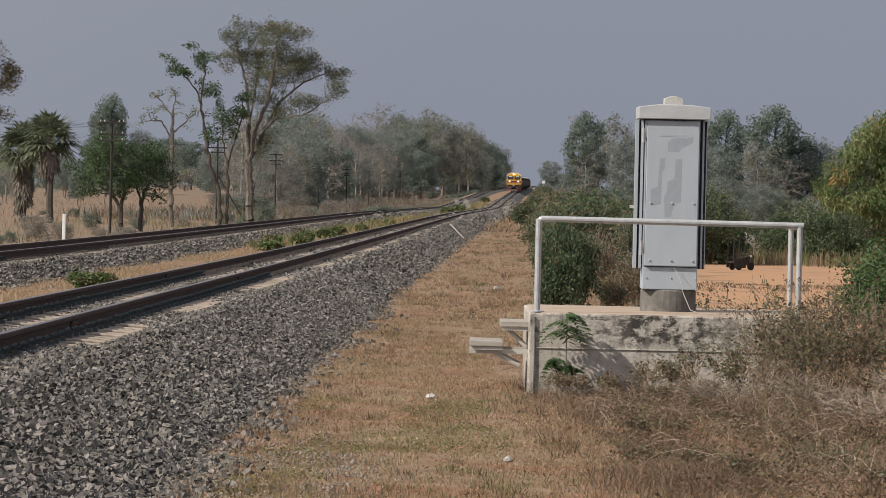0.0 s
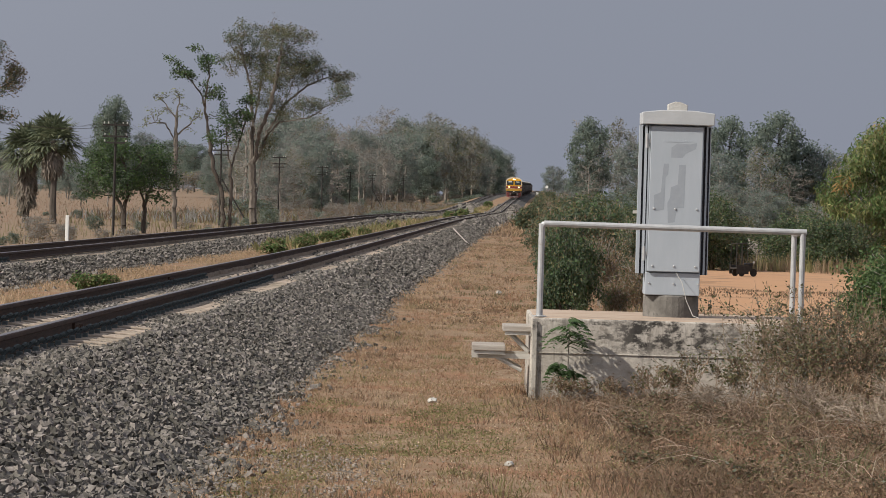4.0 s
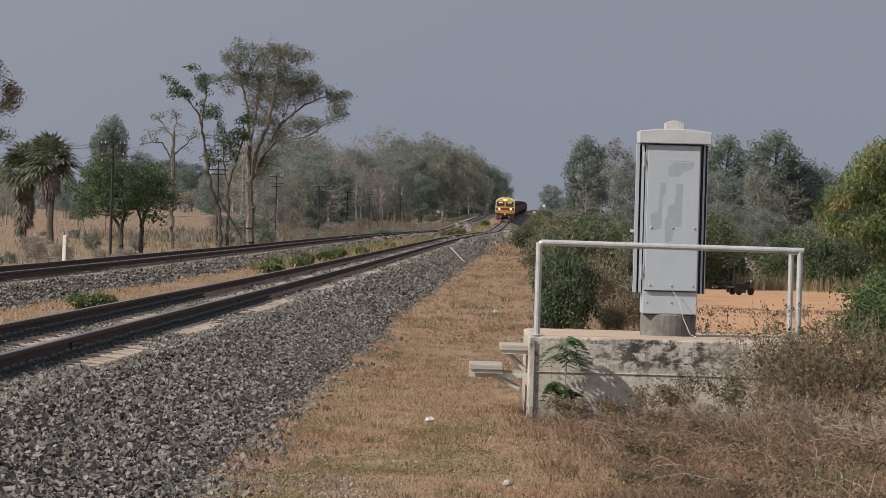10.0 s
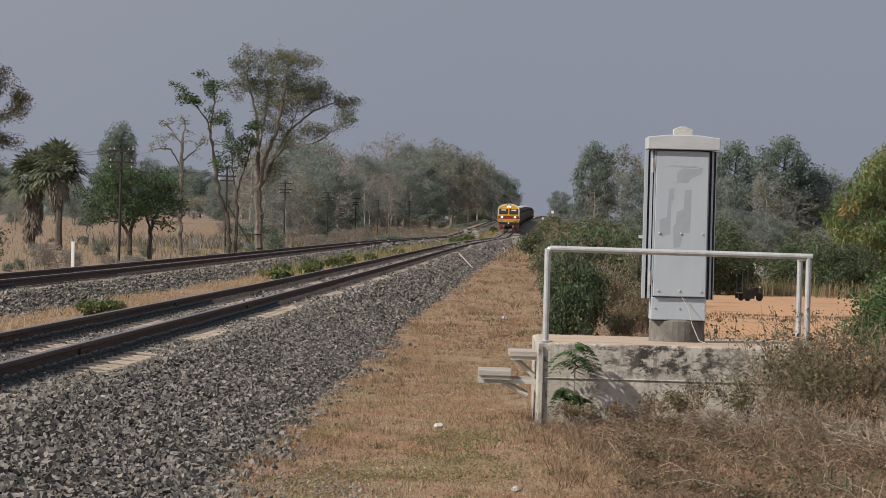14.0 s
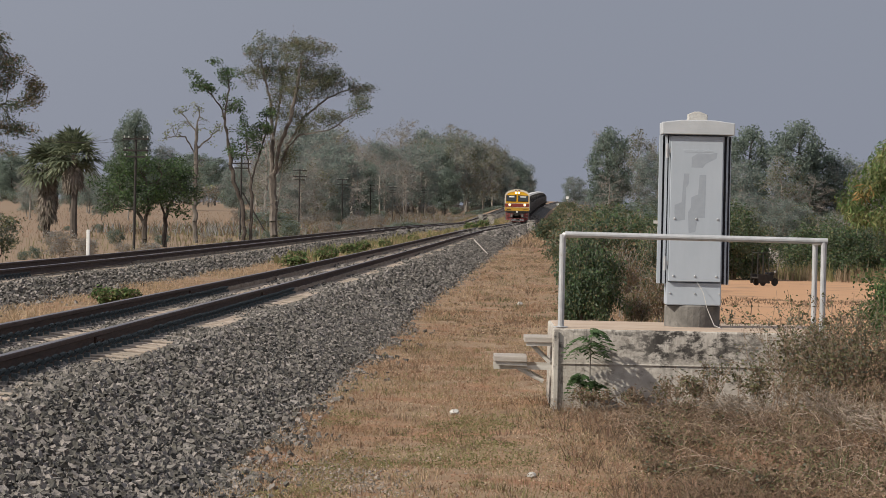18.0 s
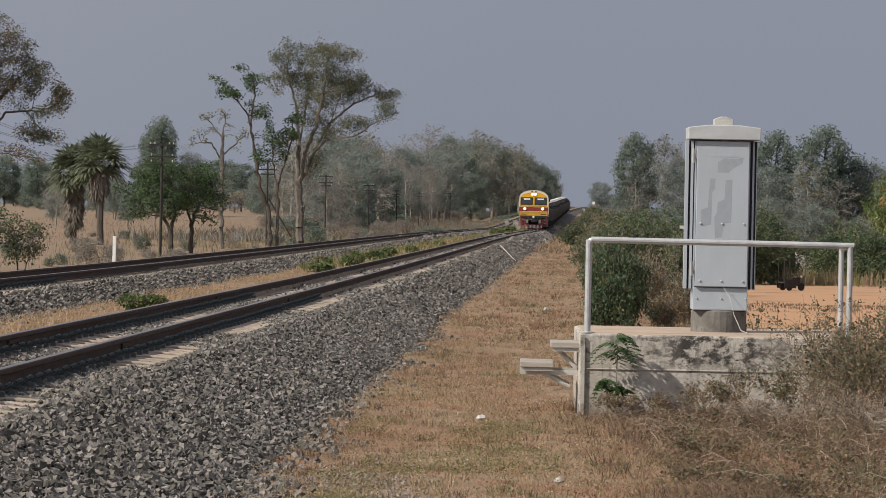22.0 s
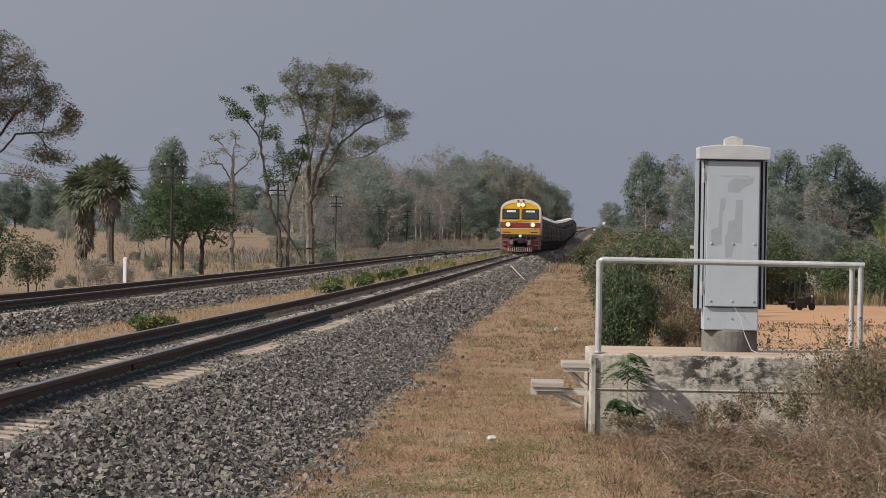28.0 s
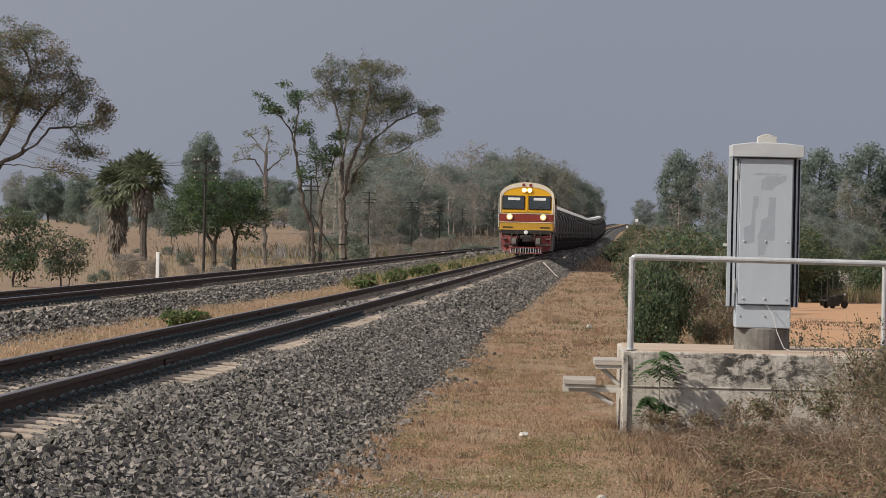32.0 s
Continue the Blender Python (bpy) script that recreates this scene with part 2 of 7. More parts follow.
M_BRUSH = leafy("withered brown brush", (0.095, 0.066, 0.044), (0.165, 0.118, 0.08), (0.26, 0.195, 0.135), 0.45)
M_STRAWGREEN = leafy("half green grass", (0.12, 0.13, 0.05), (0.19, 0.18, 0.08), (0.27, 0.24, 0.12), 0.3)
M_DRYLEAF = leafy("dry brown weed leaves", (0.14, 0.10, 0.065), (0.22, 0.16, 0.105), (0.30, 0.23, 0.155), 0.35)
M_YELLOW = material("golden yellow loco paint", [(0.60, 0.32, 0.015), (0.68, 0.38, 0.025)], scale=2, rough=0.38)
M_GOLD = material("dirty gold loco paint", [(0.38, 0.22, 0.03), (0.46, 0.27, 0.035)], scale=3, rough=0.45)
M_MAROON = material("maroon loco paint", [(0.17, 0.030, 0.022), (0.22, 0.04, 0.028)], scale=3, rough=0.45)
M_CREAM = material("cream loco paint", [(0.55, 0.50, 0.40), (0.64, 0.58, 0.47)], scale=3, rough=0.45)
M_REDPLOW = material("dirty red steel", [(0.13, 0.035, 0.035), (0.20, 0.05, 0.048)], scale=5, rough=0.7)
M_BLACK = material("grimy black steel", [(0.016, 0.015, 0.014), (0.04, 0.036, 0.033)], scale=4, rough=0.75)
M_GREYLOCO = material("grey loco paint", [(0.12, 0.11, 0.105), (0.18, 0.17, 0.16)], scale=3, rough=0.6)
M_GLASS = material("dark windscreen glass", [(0.035, 0.045, 0.055), (0.05, 0.06, 0.07)], scale=2, rough=0.08)
M_TANK = material("grimy grey tank", [(0.17, 0.16, 0.158), (0.25, 0.24, 0.235)], scale=1.2, rough=0.55, spots=((0.06, 0.055, 0.055), 0.9, 0.6))
M_TANKTOP = material("pale tank fittings", [(0.5, 0.5, 0.5), (0.62, 0.62, 0.62)], scale=4, rough=0.6)
M_LAMP = glow("lit headlight", (1.0, 0.80, 0.48), 6.0)
# warm halo of light round the lamps, built as a weakly emitting ring
M_HALO = glow("warm lamp halo", (1.0, 0.55, 0.14), 1.1)
M_MARKER = glow("small red marker lens", (0.16, 0.02, 0.015), 0.1)
M_INSULATOR = material("white porcelain", [(0.48, 0.48, 0.47), (0.56, 0.56, 0.55)], scale=4, rough=0.35)


def ground_material():
    m = material("dry grass and red earth", [(0.15, 0.10, 0.062), (0.195, 0.132, 0.082), (0.235, 0.165, 0.105), (0.285, 0.21, 0.14)], scale=1.6, rough=1.0, bump=0.6, bump_scale=16, detail=9, spots=((0.24, 0.125, 0.07), 0.55, 0.50))
    n, l = m.node_tree.nodes, m.node_tree.links
    b = n["Principled BSDF"]
    base = b.inputs["Base Color"].links[0].from_socket
    geo = n.new("ShaderNodeNewGeometry")
    sep = n.new("ShaderNodeSeparateXYZ")
    l.new(geo.outputs["Position"], sep.inputs["Vector"])

    def stretch_of(sock, a, z):
        r = n.new("ShaderNodeMapRange")
        r.interpolation_type = "SMOOTHSTEP"
        r.inputs["From Min"].default_value, r.inputs["From Max"].default_value = a, z
        l.new(sock, r.inputs["Value"])
        return r.outputs["Result"]

    def times(a, c):
        p = n.new("ShaderNodeMath")
        p.operation = "MULTIPLY"
        l.new(a, p.inputs[0])
        l.new(c, p.inputs[1])
        return p.outputs[0]

    def over(fac, colour, under):
        mx = n.new("ShaderNodeMix")
        mx.data_type = "RGBA"
        mx.inputs["B"].default_value = (*colour, 1)
        l.new(fac, mx.inputs["Factor"])
        l.new(under, mx.inputs["A"])
        return mx.outputs["Result"]

    # the bare orange yard beyond the platform
    yard = times(stretch_of(sep.outputs["X"], 1.5, 4.5), times(stretch_of(sep.outputs["Y"], 60, 90), stretch_of(sep.outputs["Y"], 330, 270)))
    wob = n.new("ShaderNodeTexNoise")
    wob.inputs["Scale"].default_value, wob.inputs["Detail"].default_value = 0.25, 6
    l.new(geo.outputs["Position"], wob.inputs["Vector"])
    out = over(times(yard, stretch_of(wob.outputs["Fac"], 0.25, 0.5)), (0.38, 0.222, 0.125), base)
    # the paler straw field beyond the tracks
    field = stretch_of(sep.outputs["X"], -12, -18)
    out = over(times(field, stretch_of(wob.outputs["Fac"], 0.1, 0.55)), (0.20, 0.145, 0.10), out)
    l.new(out, b.inputs["Base Color"])
    return m


M_GROUND = ground_material()


# ---- building helpers ----
class Geo:
    """Collects vertices and faces of one part."""

    def __init__(self):
        self.v, self.f = [], []

    def add(self, verts, faces):
        o = len(self.v)
        self.v += [tuple(p) for p in verts]
        self.f += [tuple(i + o for i in q) for q in faces]
        return self

    def box(self, x, y, z, sx, sy, sz, turn=None):
        c = [Vector((a * sx / 2, b * sy / 2, d * sz / 2)) for a in (-1, 1) for b in (-1, 1) for d in (-1, 1)]
        if turn is not None:
            c = [turn @ p for p in c]
        return self.add([p + Vector((x, y, z)) for p in c], [(0, 1, 3, 2), (4, 6, 7, 5), (0, 4, 5, 1), (2, 3, 7, 6), (0, 2, 6, 4), (1, 5, 7, 3)])

    def tube(self, p, q, r, r2=None, n=8, cap=True):
        p, q = Vector(p), Vector(q)
        r2 = r if r2 is None else r2
        d = (q - p).normalized()
        a = d.orthogonal().normalized()
        b = d.cross(a)
        ring = [(math.cos(2 * math.pi * i / n), math.sin(2 * math.pi * i / n)) for i in range(n)]
        vs = [p + r * (c * a + s * b) for c, s in ring] + [q + r2 * (c * a + s * b) for c, s in ring]
        fs = [(i, (i + 1) % n, n + (i + 1) % n, n + i) for i in range(n)]
        if cap:
            fs += [tuple(range(n))[::-1], tuple(range(n, 2 * n))]
        return self.add(vs, fs)

    def lathe(self, profile, n=16, at=(0, 0, 0), axis="Z"):
        """profile: (radius, height) up the axis."""
        vs, fs = [], []
        for r, h in profile:
            for i in range(n):
                a = 2 * math.pi * i / n
                p = (r * math.cos(a), r * math.sin(a), h) if axis == "Z" else (r * math.cos(a), h, r * math.sin(a))
                vs.append(Vector(p) + Vector(at))
        for j in range(len(profile) - 1):
            for i in range(n):
                k = (i + 1) % n
                fs.append((j * n + i, j * n + k, (j + 1) * n + k, (j + 1) * n + i))
        fs += [tuple(range(n))[::-1], tuple(range((len(profile) - 1) * n, len(profile) * n))]
        return self.add(vs, fs)

    def prism(self, outline, y0, y1):
        """outline in x, z; drawn out from y0 to y1."""
        n = len(outline)
        vs = [(x, y0, z) for x, z in outline] + [(x, y1, z) for x, z in outline]
        return self.add(vs, [tuple(range(n)), tuple(range(n, 2 * n))[::-1]] + [(i, n + i, n + (i + 1) % n, (i + 1) % n) for i in range(n)])

    def make(self, name, mat, parent=None, label="", smooth=False, bevel=0.0):
        me = bpy.data.meshes.new(name)
        me.from_pydata(self.v, [], self.f)
        bm = bmesh.new()
        bm.from_mesh(me)
        bmesh.ops.recalc_face_normals(bm, faces=bm.faces)
        if bevel:
            bmesh.ops.bevel(bm, geom=[e for e in bm.edges if e.calc_face_angle(0) > 0.6], offset=bevel, segments=2, affect="EDGES", profile=0.5)
        bm.to_mesh(me)
        bm.free()
        if smooth:
            for p in me.polygons:
                p.use_smooth = True
        me.materials.append(mat)
        ob = new(name, me)
        ob.parent = parent
        if label:
            tagged(ob, label)
        return ob


def raw(name, verts, faces, mat, parent=None, label=""):
    """One mesh from numpy arrays, with no clean-up: for stones, leaves and blades."""
    me = bpy.data.meshes.new(name)
    me.from_pydata(verts.tolist() if hasattr(verts, "tolist") else verts, [], faces.tolist() if hasattr(faces, "tolist") else faces)
    me.materials.append(mat)
    ob = new(name, me)
    ob.parent = parent
    if label:
        tagged(ob, label)
    return ob


def thing(name, m, label, category, group="", kind=""):
    ob = new(name)
    ob.empty_display_size = 0.2
    ob.matrix_basis = m
    return tagged(ob, label, category, group, kind)


# ---- the line of the tracks: sideways place and height of the rail top along the way ----
LINE_Y = np.array([-60, 40, 90, 150, 233, 303, 370, 430, 510, 640, 770, 890, 1060, 1250, 1550, 2200.0])
LINE_X = np.array([-4.79, -4.37, -4.20, -3.83, -3.29, -2.68, -2.01, -1.37, -0.51, 0.69, 2.01, 3.31, 5.26, 7.54, 11.29, 19.73])
LINE_Z = np.array([0.92, 0.70, 0.58, 0.52, 0.47, 0.43, 0.32, 0.26, 0.15, 0.68, 1.42, 2.02, 2.54, 3.02, 3.83, 5.86])


def spline(y, table):
    """Smooth curve through the table (Catmull-Rom in y)."""
    i = int(np.clip(np.searchsorted(LINE_Y, y) - 1, 0, len(LINE_Y) - 2))
    y0, y1 = LINE_Y[i], LINE_Y[i + 1]
    s = (y - y0) / (y1 - y0)
    slope = lambda j: (table[min(j + 1, len(table) - 1)] - table[max(j - 1, 0)]) / (LINE_Y[min(j + 1, len(table) - 1)] - LINE_Y[max(j - 1, 0)])
    m0, m1 = slope(i) * (y1 - y0), slope(i + 1) * (y1 - y0)
    return float((2 * s**3 - 3 * s**2 + 1) * table[i] + (s**3 - 2 * s**2 + s) * m0 + (3 * s**2 - 2 * s**3) * table[i + 1] + (s**3 - s**2) * m1)


def line_x(y):
    return spline(y, LINE_X)


def line_z(y):
    return spline(y, LINE_Z)


SECOND = -5.5  # the second track lies this far to the left


def smooth(a, b, v):
    s = min(1.0, max(0.0, (v - a) / (b - a)))
    return s * s * (3 - 2 * s)


def ground_z(x, y):
    """Height of the ground sheet, under ballast and all."""
    u, r = x - line_x(min(max(y, -50), 2100)), line_z(min(max(y, -50), 2100))
    z = r - 0.47
    z -= 0.26 * smooth(0.6, 2.3, u)
    yard = smooth(4.8, 12, u) * smooth(48, 170, y)
    right = -2.35 + 3.0 * smooth(420, 900, y)
    z = z * (1 - yard) + right * yard
    left = smooth(-7.6, -12.0, u)
    field = -0.75 - 0.7 * smooth(250, 560, y) + 2.2 * smooth(700, 1300, y)
    z = z * (1 - left) + field * left
    if abs(u + 2.7) > 4.6 and y < 600:
        z += 0.05 * noise.noise((x * 0.6, y * 0.35, 0)) + 0.02 * noise.noise((x * 2.2, y * 1.2, 5))
    return z


def ground_sheet():
    xs = sorted(set([round(v, 2) for v in list(np.arange(-12, 12.01, 0.4)) + list(np.arange(-60, -12, 4.0)) + list(np.arange(16, 64, 4.0))] + [-2500, -1200, -600, -300, -150, -90, 90, 150, 300, 600, 1200, 2500]))
    ys = sorted(set([round(v, 2) for v in list(np.arange(10, 90, 1.0)) + list(np.arange(90, 300, 4.0)) + list(np.arange(300, 1600, 12.0))] + [-2500, -800, -300, -100, -40, 0, 1700, 1900, 2100, 2600, 3400, 4500]))
    nx = len(xs)
    vs = [(x, y, ground_z(x, y)) for y in ys for x in xs]
    fs = [(j * nx + i, j * nx + i + 1, (j + 1) * nx + i + 1, (j + 1) * nx + i) for j in range(len(ys) - 1) for i in range(nx - 1)]
    SHEET.extend([np.array(xs), np.array(ys), np.array([v[2] for v in vs]).reshape(len(ys), nx)])
    ob = raw("ground", vs, fs, M_GROUND)
    for p in ob.data.polygons:
        p.use_smooth = True
    return tagged(ob, "dry grass and bare red earth beside the railway", "ground", kind="structure")


SHEET = []
ground_sheet()


def on_sheet(x, y):
    """Height of the built ground sheet under many points."""
    xs, ys, zs = SHEET
    i = np.clip(np.searchsorted(xs, x) - 1, 0, len(xs) - 2)
    j = np.clip(np.searchsorted(ys, y) - 1, 0, len(ys) - 2)
    s, t = (x - xs[i]) / (xs[i + 1] - xs[i]), (y - ys[j]) / (ys[j + 1] - ys[j])
    return (zs[j, i] * (1 - s) + zs[j, i + 1] * s) * (1 - t) + (zs[j + 1, i] * (1 - s) + zs[j + 1, i + 1] * s) * t


# ---- tracks ----
def along(y0, y1):
    ys, y = [], y0
    while y < y1:
        ys.append(y)
        y += 1.0 if y < 120 else 3.0 if y < 400 else 8.0
    return ys + [y1]


def sweep(name, outline, off, mat, parent, ys, label="", closed=True, dz=0.0):
    n = len(outline)
    vs = [(line_x(y) + off + x, y, line_z(y) + z + dz) for y in ys for x, z in outline]
    m = n if closed else n - 1
    fs = [(j * n + i, j * n + (i + 1) % n, (j + 1) * n + (i + 1) % n, (j + 1) * n + i) for j in range(len(ys) - 1) for i in range(m)]
    if closed:
        fs += [tuple(range(n))[::-1], tuple(range((len(ys) - 1) * n, len(ys) * n))]
    return raw(name, vs, fs, mat, parent, label)


RAIL_SECTION = [(-0.030, -0.004), (0.030, -0.004), (0.034, -0.016), (0.033, -0.042), (0.010, -0.053), (0.009, -0.122), (0.058, -0.142), (0.058, -0.156), (-0.058, -0.156), (-0.058, -0.142), (-0.009, -0.122), (-0.010, -0.053), (-0.033, -0.042), (-0.034, -0.016)]
HEAD_SECTION = [(-0.026, -0.0038), (0.026, -0.0038), (0.020, 0.0), (-0.020, 0.0)]
HALF = 0.533


def railway(name, off, first, label):
    root = thing(name, Matrix(), label, "railway track", kind="structure")
    ys = along(first, 1900)
    for s in (-1, 1):
        r = sweep("rail", RAIL_SECTION, off + s * HALF, M_RAIL, root, ys, "rust-brown steel rail")
        sweep("rail_head", HEAD_SECTION, off + s * HALF, M_RAILTOP, r, ys, "worn shiny running surface")
    return root


track = railway("railway_track", 0.0, 8.0, "metre-gauge railway track on pale concrete sleepers")
track_far = railway("railway_track", SECOND, 20.0, "second railway track on a low ballast bank")


def bed(name, off, w_top_l, w_top_r, toe_l, toe_r, first, label, drop_l, drop_r):
    outline = [(-toe_l, -drop_l), (-w_top_l, -0.25), (-0.9, -0.25), (-0.55, -0.25), (0.55, -0.25), (0.9, -0.25), (w_top_r, -0.25), (toe_r, -drop_r)]
    ob = sweep(name, outline, off, M_BED, None, along(first, 1900), closed=False)
    return tagged(ob, label, "ballast", kind="structure")


bed("ballast_bed", 0.0, 1.10, 1.25, 1.45, 2.4, 4.0, "grey crushed-stone ballast shoulder under the track", 0.50, 0.78)
bed("ballast_bed", SECOND, 1.2, 1.2, 2.4, 1.85, 15.0, "grey crushed-stone ballast of the second track", 1.1, 0.52)


def sleeper_geo():
    g = Geo()
    w, t = 0.115, 0.14
    outline = [(-1.0, -0.20), (-0.97, -0.165), (-0.72, -0.150), (-0.40, -0.146), (-0.25, -0.165), (0.25, -0.165), (0.40, -0.146), (0.72, -0.150), (0.97, -0.165), (1.0, -0.20), (1.0, -0.32), (-1.0, -0.32)]
    g.prism(outline, -w, w)
    return g


def clip_geo(s=1):
    g = Geo()
    pts = [Vector((0.045, -0.055, -0.125)), Vector((0.075, -0.05, -0.09)), Vector((0.10, -0.015, -0.07)), Vector((0.10, 0.03, -0.075)), Vector((0.075, 0.055, -0.10)), Vector((0.05, 0.03, -0.122))]
    for a, b in zip(pts, pts[1:]):
        g.tube((a.x * s * 1.1, a.y, a.z + 0.005), (b.x * s * 1.1, b.y, b.z + 0.005), 0.016, n=5)
    g.box(0.12 * s, 0, -0.135, 0.045, 0.07, 0.05)
    return g


def sleepers(root, off, first, last, near):
    base = sleeper_geo().make("sleeper", M_SLEEPER, root, bevel=0.012)
    clips = [clip_geo(s).make("rail_clip", M_CLIP, root, "teal spring clip") for s in (-1, 1)]
    y, k, used = first, 0, False
    rest_v, rest_f = [], []
    plain = sleeper_geo()
    bvs, bfs = [Vector(p) for p in plain.v], plain.f
    rng = random.Random(5)
    while y < last:
        m = Matrix.Translation((line_x(y) + off, y, line_z(y) - 0.022 + rng.uniform(-0.008, 0.004)))
        if k < near:
            o = base if k == 0 else base.copy()
            if k:
                scene.collection.objects.link(o)
            o.matrix_basis = m
            for rs in (-1, 1):
                for i, s in enumerate((-1, 1)):
                    if k * 4 >= 300:
                        continue
                    c = clips[i] if (k == 0 and rs == -1) else clips[i].copy()
                    if not (k == 0 and rs == -1):
                        scene.collection.objects.link(c)
                    c.matrix_basis = m @ Matrix.Translation((rs * HALF, 0, 0))
        else:
            o = len(rest_v)
            rest_v += [tuple(m @ p) for p in bvs]
            rest_f += [tuple(i + o for i in q) for q in bfs]
        if k * 4 >= 300 and y < 260:
            for rs in (-1, 1):
                for s in (-1, 1):
                    o = len(rest_v)
                    a = m @ Vector((rs * HALF + s * 0.08, 0, -0.11))
                    rest_v += [(a.x + p * 0.03, a.y + q * 0.04, a.z + w * 0.028) for p in (-1, 1) for q in (-1, 1) for w in (-1, 1)]
                    rest_f += [tuple(i + o for i in q) for q in [(0, 1, 3, 2), (4, 6, 7, 5), (0, 4, 5, 1), (2, 3, 7, 6), (0, 2, 6, 4), (1, 5, 7, 3)]]
        y += 0.6
        k += 1
    if rest_v:
        tagged(raw("far_sleepers", rest_v, rest_f, M_SLEEPER, root), kind="stuff")


sleepers(track, 0.0, 28.2, 420.0, 160)
sleepers(track_far, SECOND, 60.3, 330.0, 40)


# ---- stones ----
def stones(name, count, place, size, mat, label, seed, parent=None):
    """Angular stones as one mesh; place(rng) gives x, y, z arrays."""
    rng = np.random.default_rng(seed)
    x, y, z = place(rng, count)
    n = len(x)
    cube = np.array([(a, b, c) for a in (-1, 1) for b in (-1, 1) for c in (-1, 1)], float)
    v = cube[None] * (1 + rng.uniform(-0.5, 0.2, (n, 8, 3)))
    v *= (size * rng.uniform(0.5, 1.35, (n, 1)) * np.stack([rng.uniform(0.9, 1.5, n), rng.uniform(0.65, 1.05, n), rng.uniform(0.4, 0.8, n)], 1))[:, None]
    a, t, w = rng.uniform(0, 6.28, n), rng.normal(0, 0.75, n), rng.normal(0, 0.6, n)
    vx, vy, vz = v[..., 0], v[..., 1], v[..., 2]
    turn = lambda p, q, k: (p * np.cos(k)[:, None] - q * np.sin(k)[:, None], p * np.sin(k)[:, None] + q * np.cos(k)[:, None])
    vx, vz = turn(vx, vz, t)
    vy, vz = turn(vy, vz, w)
    vx, vy = turn(vx, vy, a)
    v = np.stack([vx + x[:, None], vy + y[:, None], vz + z[:, None]], 2).reshape(-1, 3)
    f = (np.array([(0, 1, 3, 2), (4, 6, 7, 5), (0, 4, 5, 1), (2, 3, 7, 6), (0, 2, 6, 4), (1, 5, 7, 3)])[None] + 8 * np.arange(n)[:, None, None]).reshape(-1, 4)
    return tagged(raw(name, v, f, mat, parent), label, "ballast stones", kind="stuff")


LY = np.linspace(0, 700, 1401)
LX1, LZ1 = np.array([line_x(y) for y in LY]), np.array([line_z(y) for y in LY])


def over_bed(off, y0, y1, u0, u1, tl, tr, dl, dr, wl=1.15, wr=1.25, power=1.0):
    def place(rng, count):
        y = y0 + (y1 - y0) * rng.uniform(0, 1, count) ** power
        # a ragged toe: stones thin out past the foot of the slope
        u = rng.uniform(u0, u1 + 1.0, count)
        edge = u1 + (0.22 * np.clip((46 - y) / 22, 0, 1) + 0.08 * np.sin(y * 0.9) + 0.06 * np.sin(y * 2.3)) * (off == 0) + rng.exponential(0.10, count)
        y, u = y[u < edge], u[u < edge]
        keep = (np.abs(np.abs(u) - HALF) > 0.085)
        u, y = u[keep], y[keep]
        # only the stretch beside the verge, not the bank out of sight of it
        keep = np.interp(y, LY, LX1) + off + u > -0.16 * y - 0.5
        u, y = u[keep], y[keep]
        h = np.where(u > 0, np.interp(u, [0, 0.95, wr, tr, tr + 3], [-0.20, -0.20, -0.19, -dr, -dr + 0.03]), np.interp(-u, [0, 0.9, wl, tl, tl + 3], [-0.20, -0.20, -0.22, -dl, -dl - 0.02]))
        patch = 0.5 + 0.5 * np.sin(y * 0.41 + 1.3 * np.sin(y * 0.13 + off) + np.sign(u) * 1.1)
        h = h + np.where(np.abs(u) < 1.1, 0.050 * patch - 0.054, 0)
        return np.interp(y, LY, LX1) + off + u, y, np.interp(y, LY, LZ1) + h + rng.uniform(-0.02, 0.03, len(u))
    return place


stones("ballast_stones", 165000, over_bed(0, 21, 75, -1.5, 2.33, 1.45, 2.4, 0.50, 0.74, power=1.15), 0.0215, M_STONE, "angular grey crushed stones of the ballast shoulder", 1)
stones("ballast_stones", 52000, over_bed(0, 75, 260, -1.5, 2.3, 1.45, 2.4, 0.50, 0.76, power=1.6), 0.034, M_STONE, "angular grey crushed stones farther along the track", 2)
stones("ballast_stones", 52000, over_bed(SECOND, 60, 260, -2.3, 1.9, 2.4, 1.85, 1.1, 0.50, 1.2, 1.2, power=1.6), 0.029, M_STONE, "grey crushed stones of the second track", 3)
stones("ballast_stones", 13000, over_bed(0, 260, 690, -1.4, 2.4, 1.45, 2.4, 0.50, 0.76), 0.10, M_STONE, "grey crushed stones far along the track", 4)
stones("ballast_stones", 8000, over_bed(SECOND, 260, 690, -2.3, 1.8, 2.4, 1.85, 1.1, 0.50, 1.2, 1.2), 0.10, M_STONE, "grey crushed stones far along the second track", 5)


def dusty_patch(rng, count):
    x, y = rng.normal(-1.35, 0.32, count), rng.normal(30.5, 2.2, count)
    return x, y, np.array([ground_z(p, q) for p, q in zip(x, y)]) + 0.004


stones("gravel", 2200, dusty_patch, 0.009, M_GRAVEL, "fine pale gravel spilled at the foot of the ballast", 6)


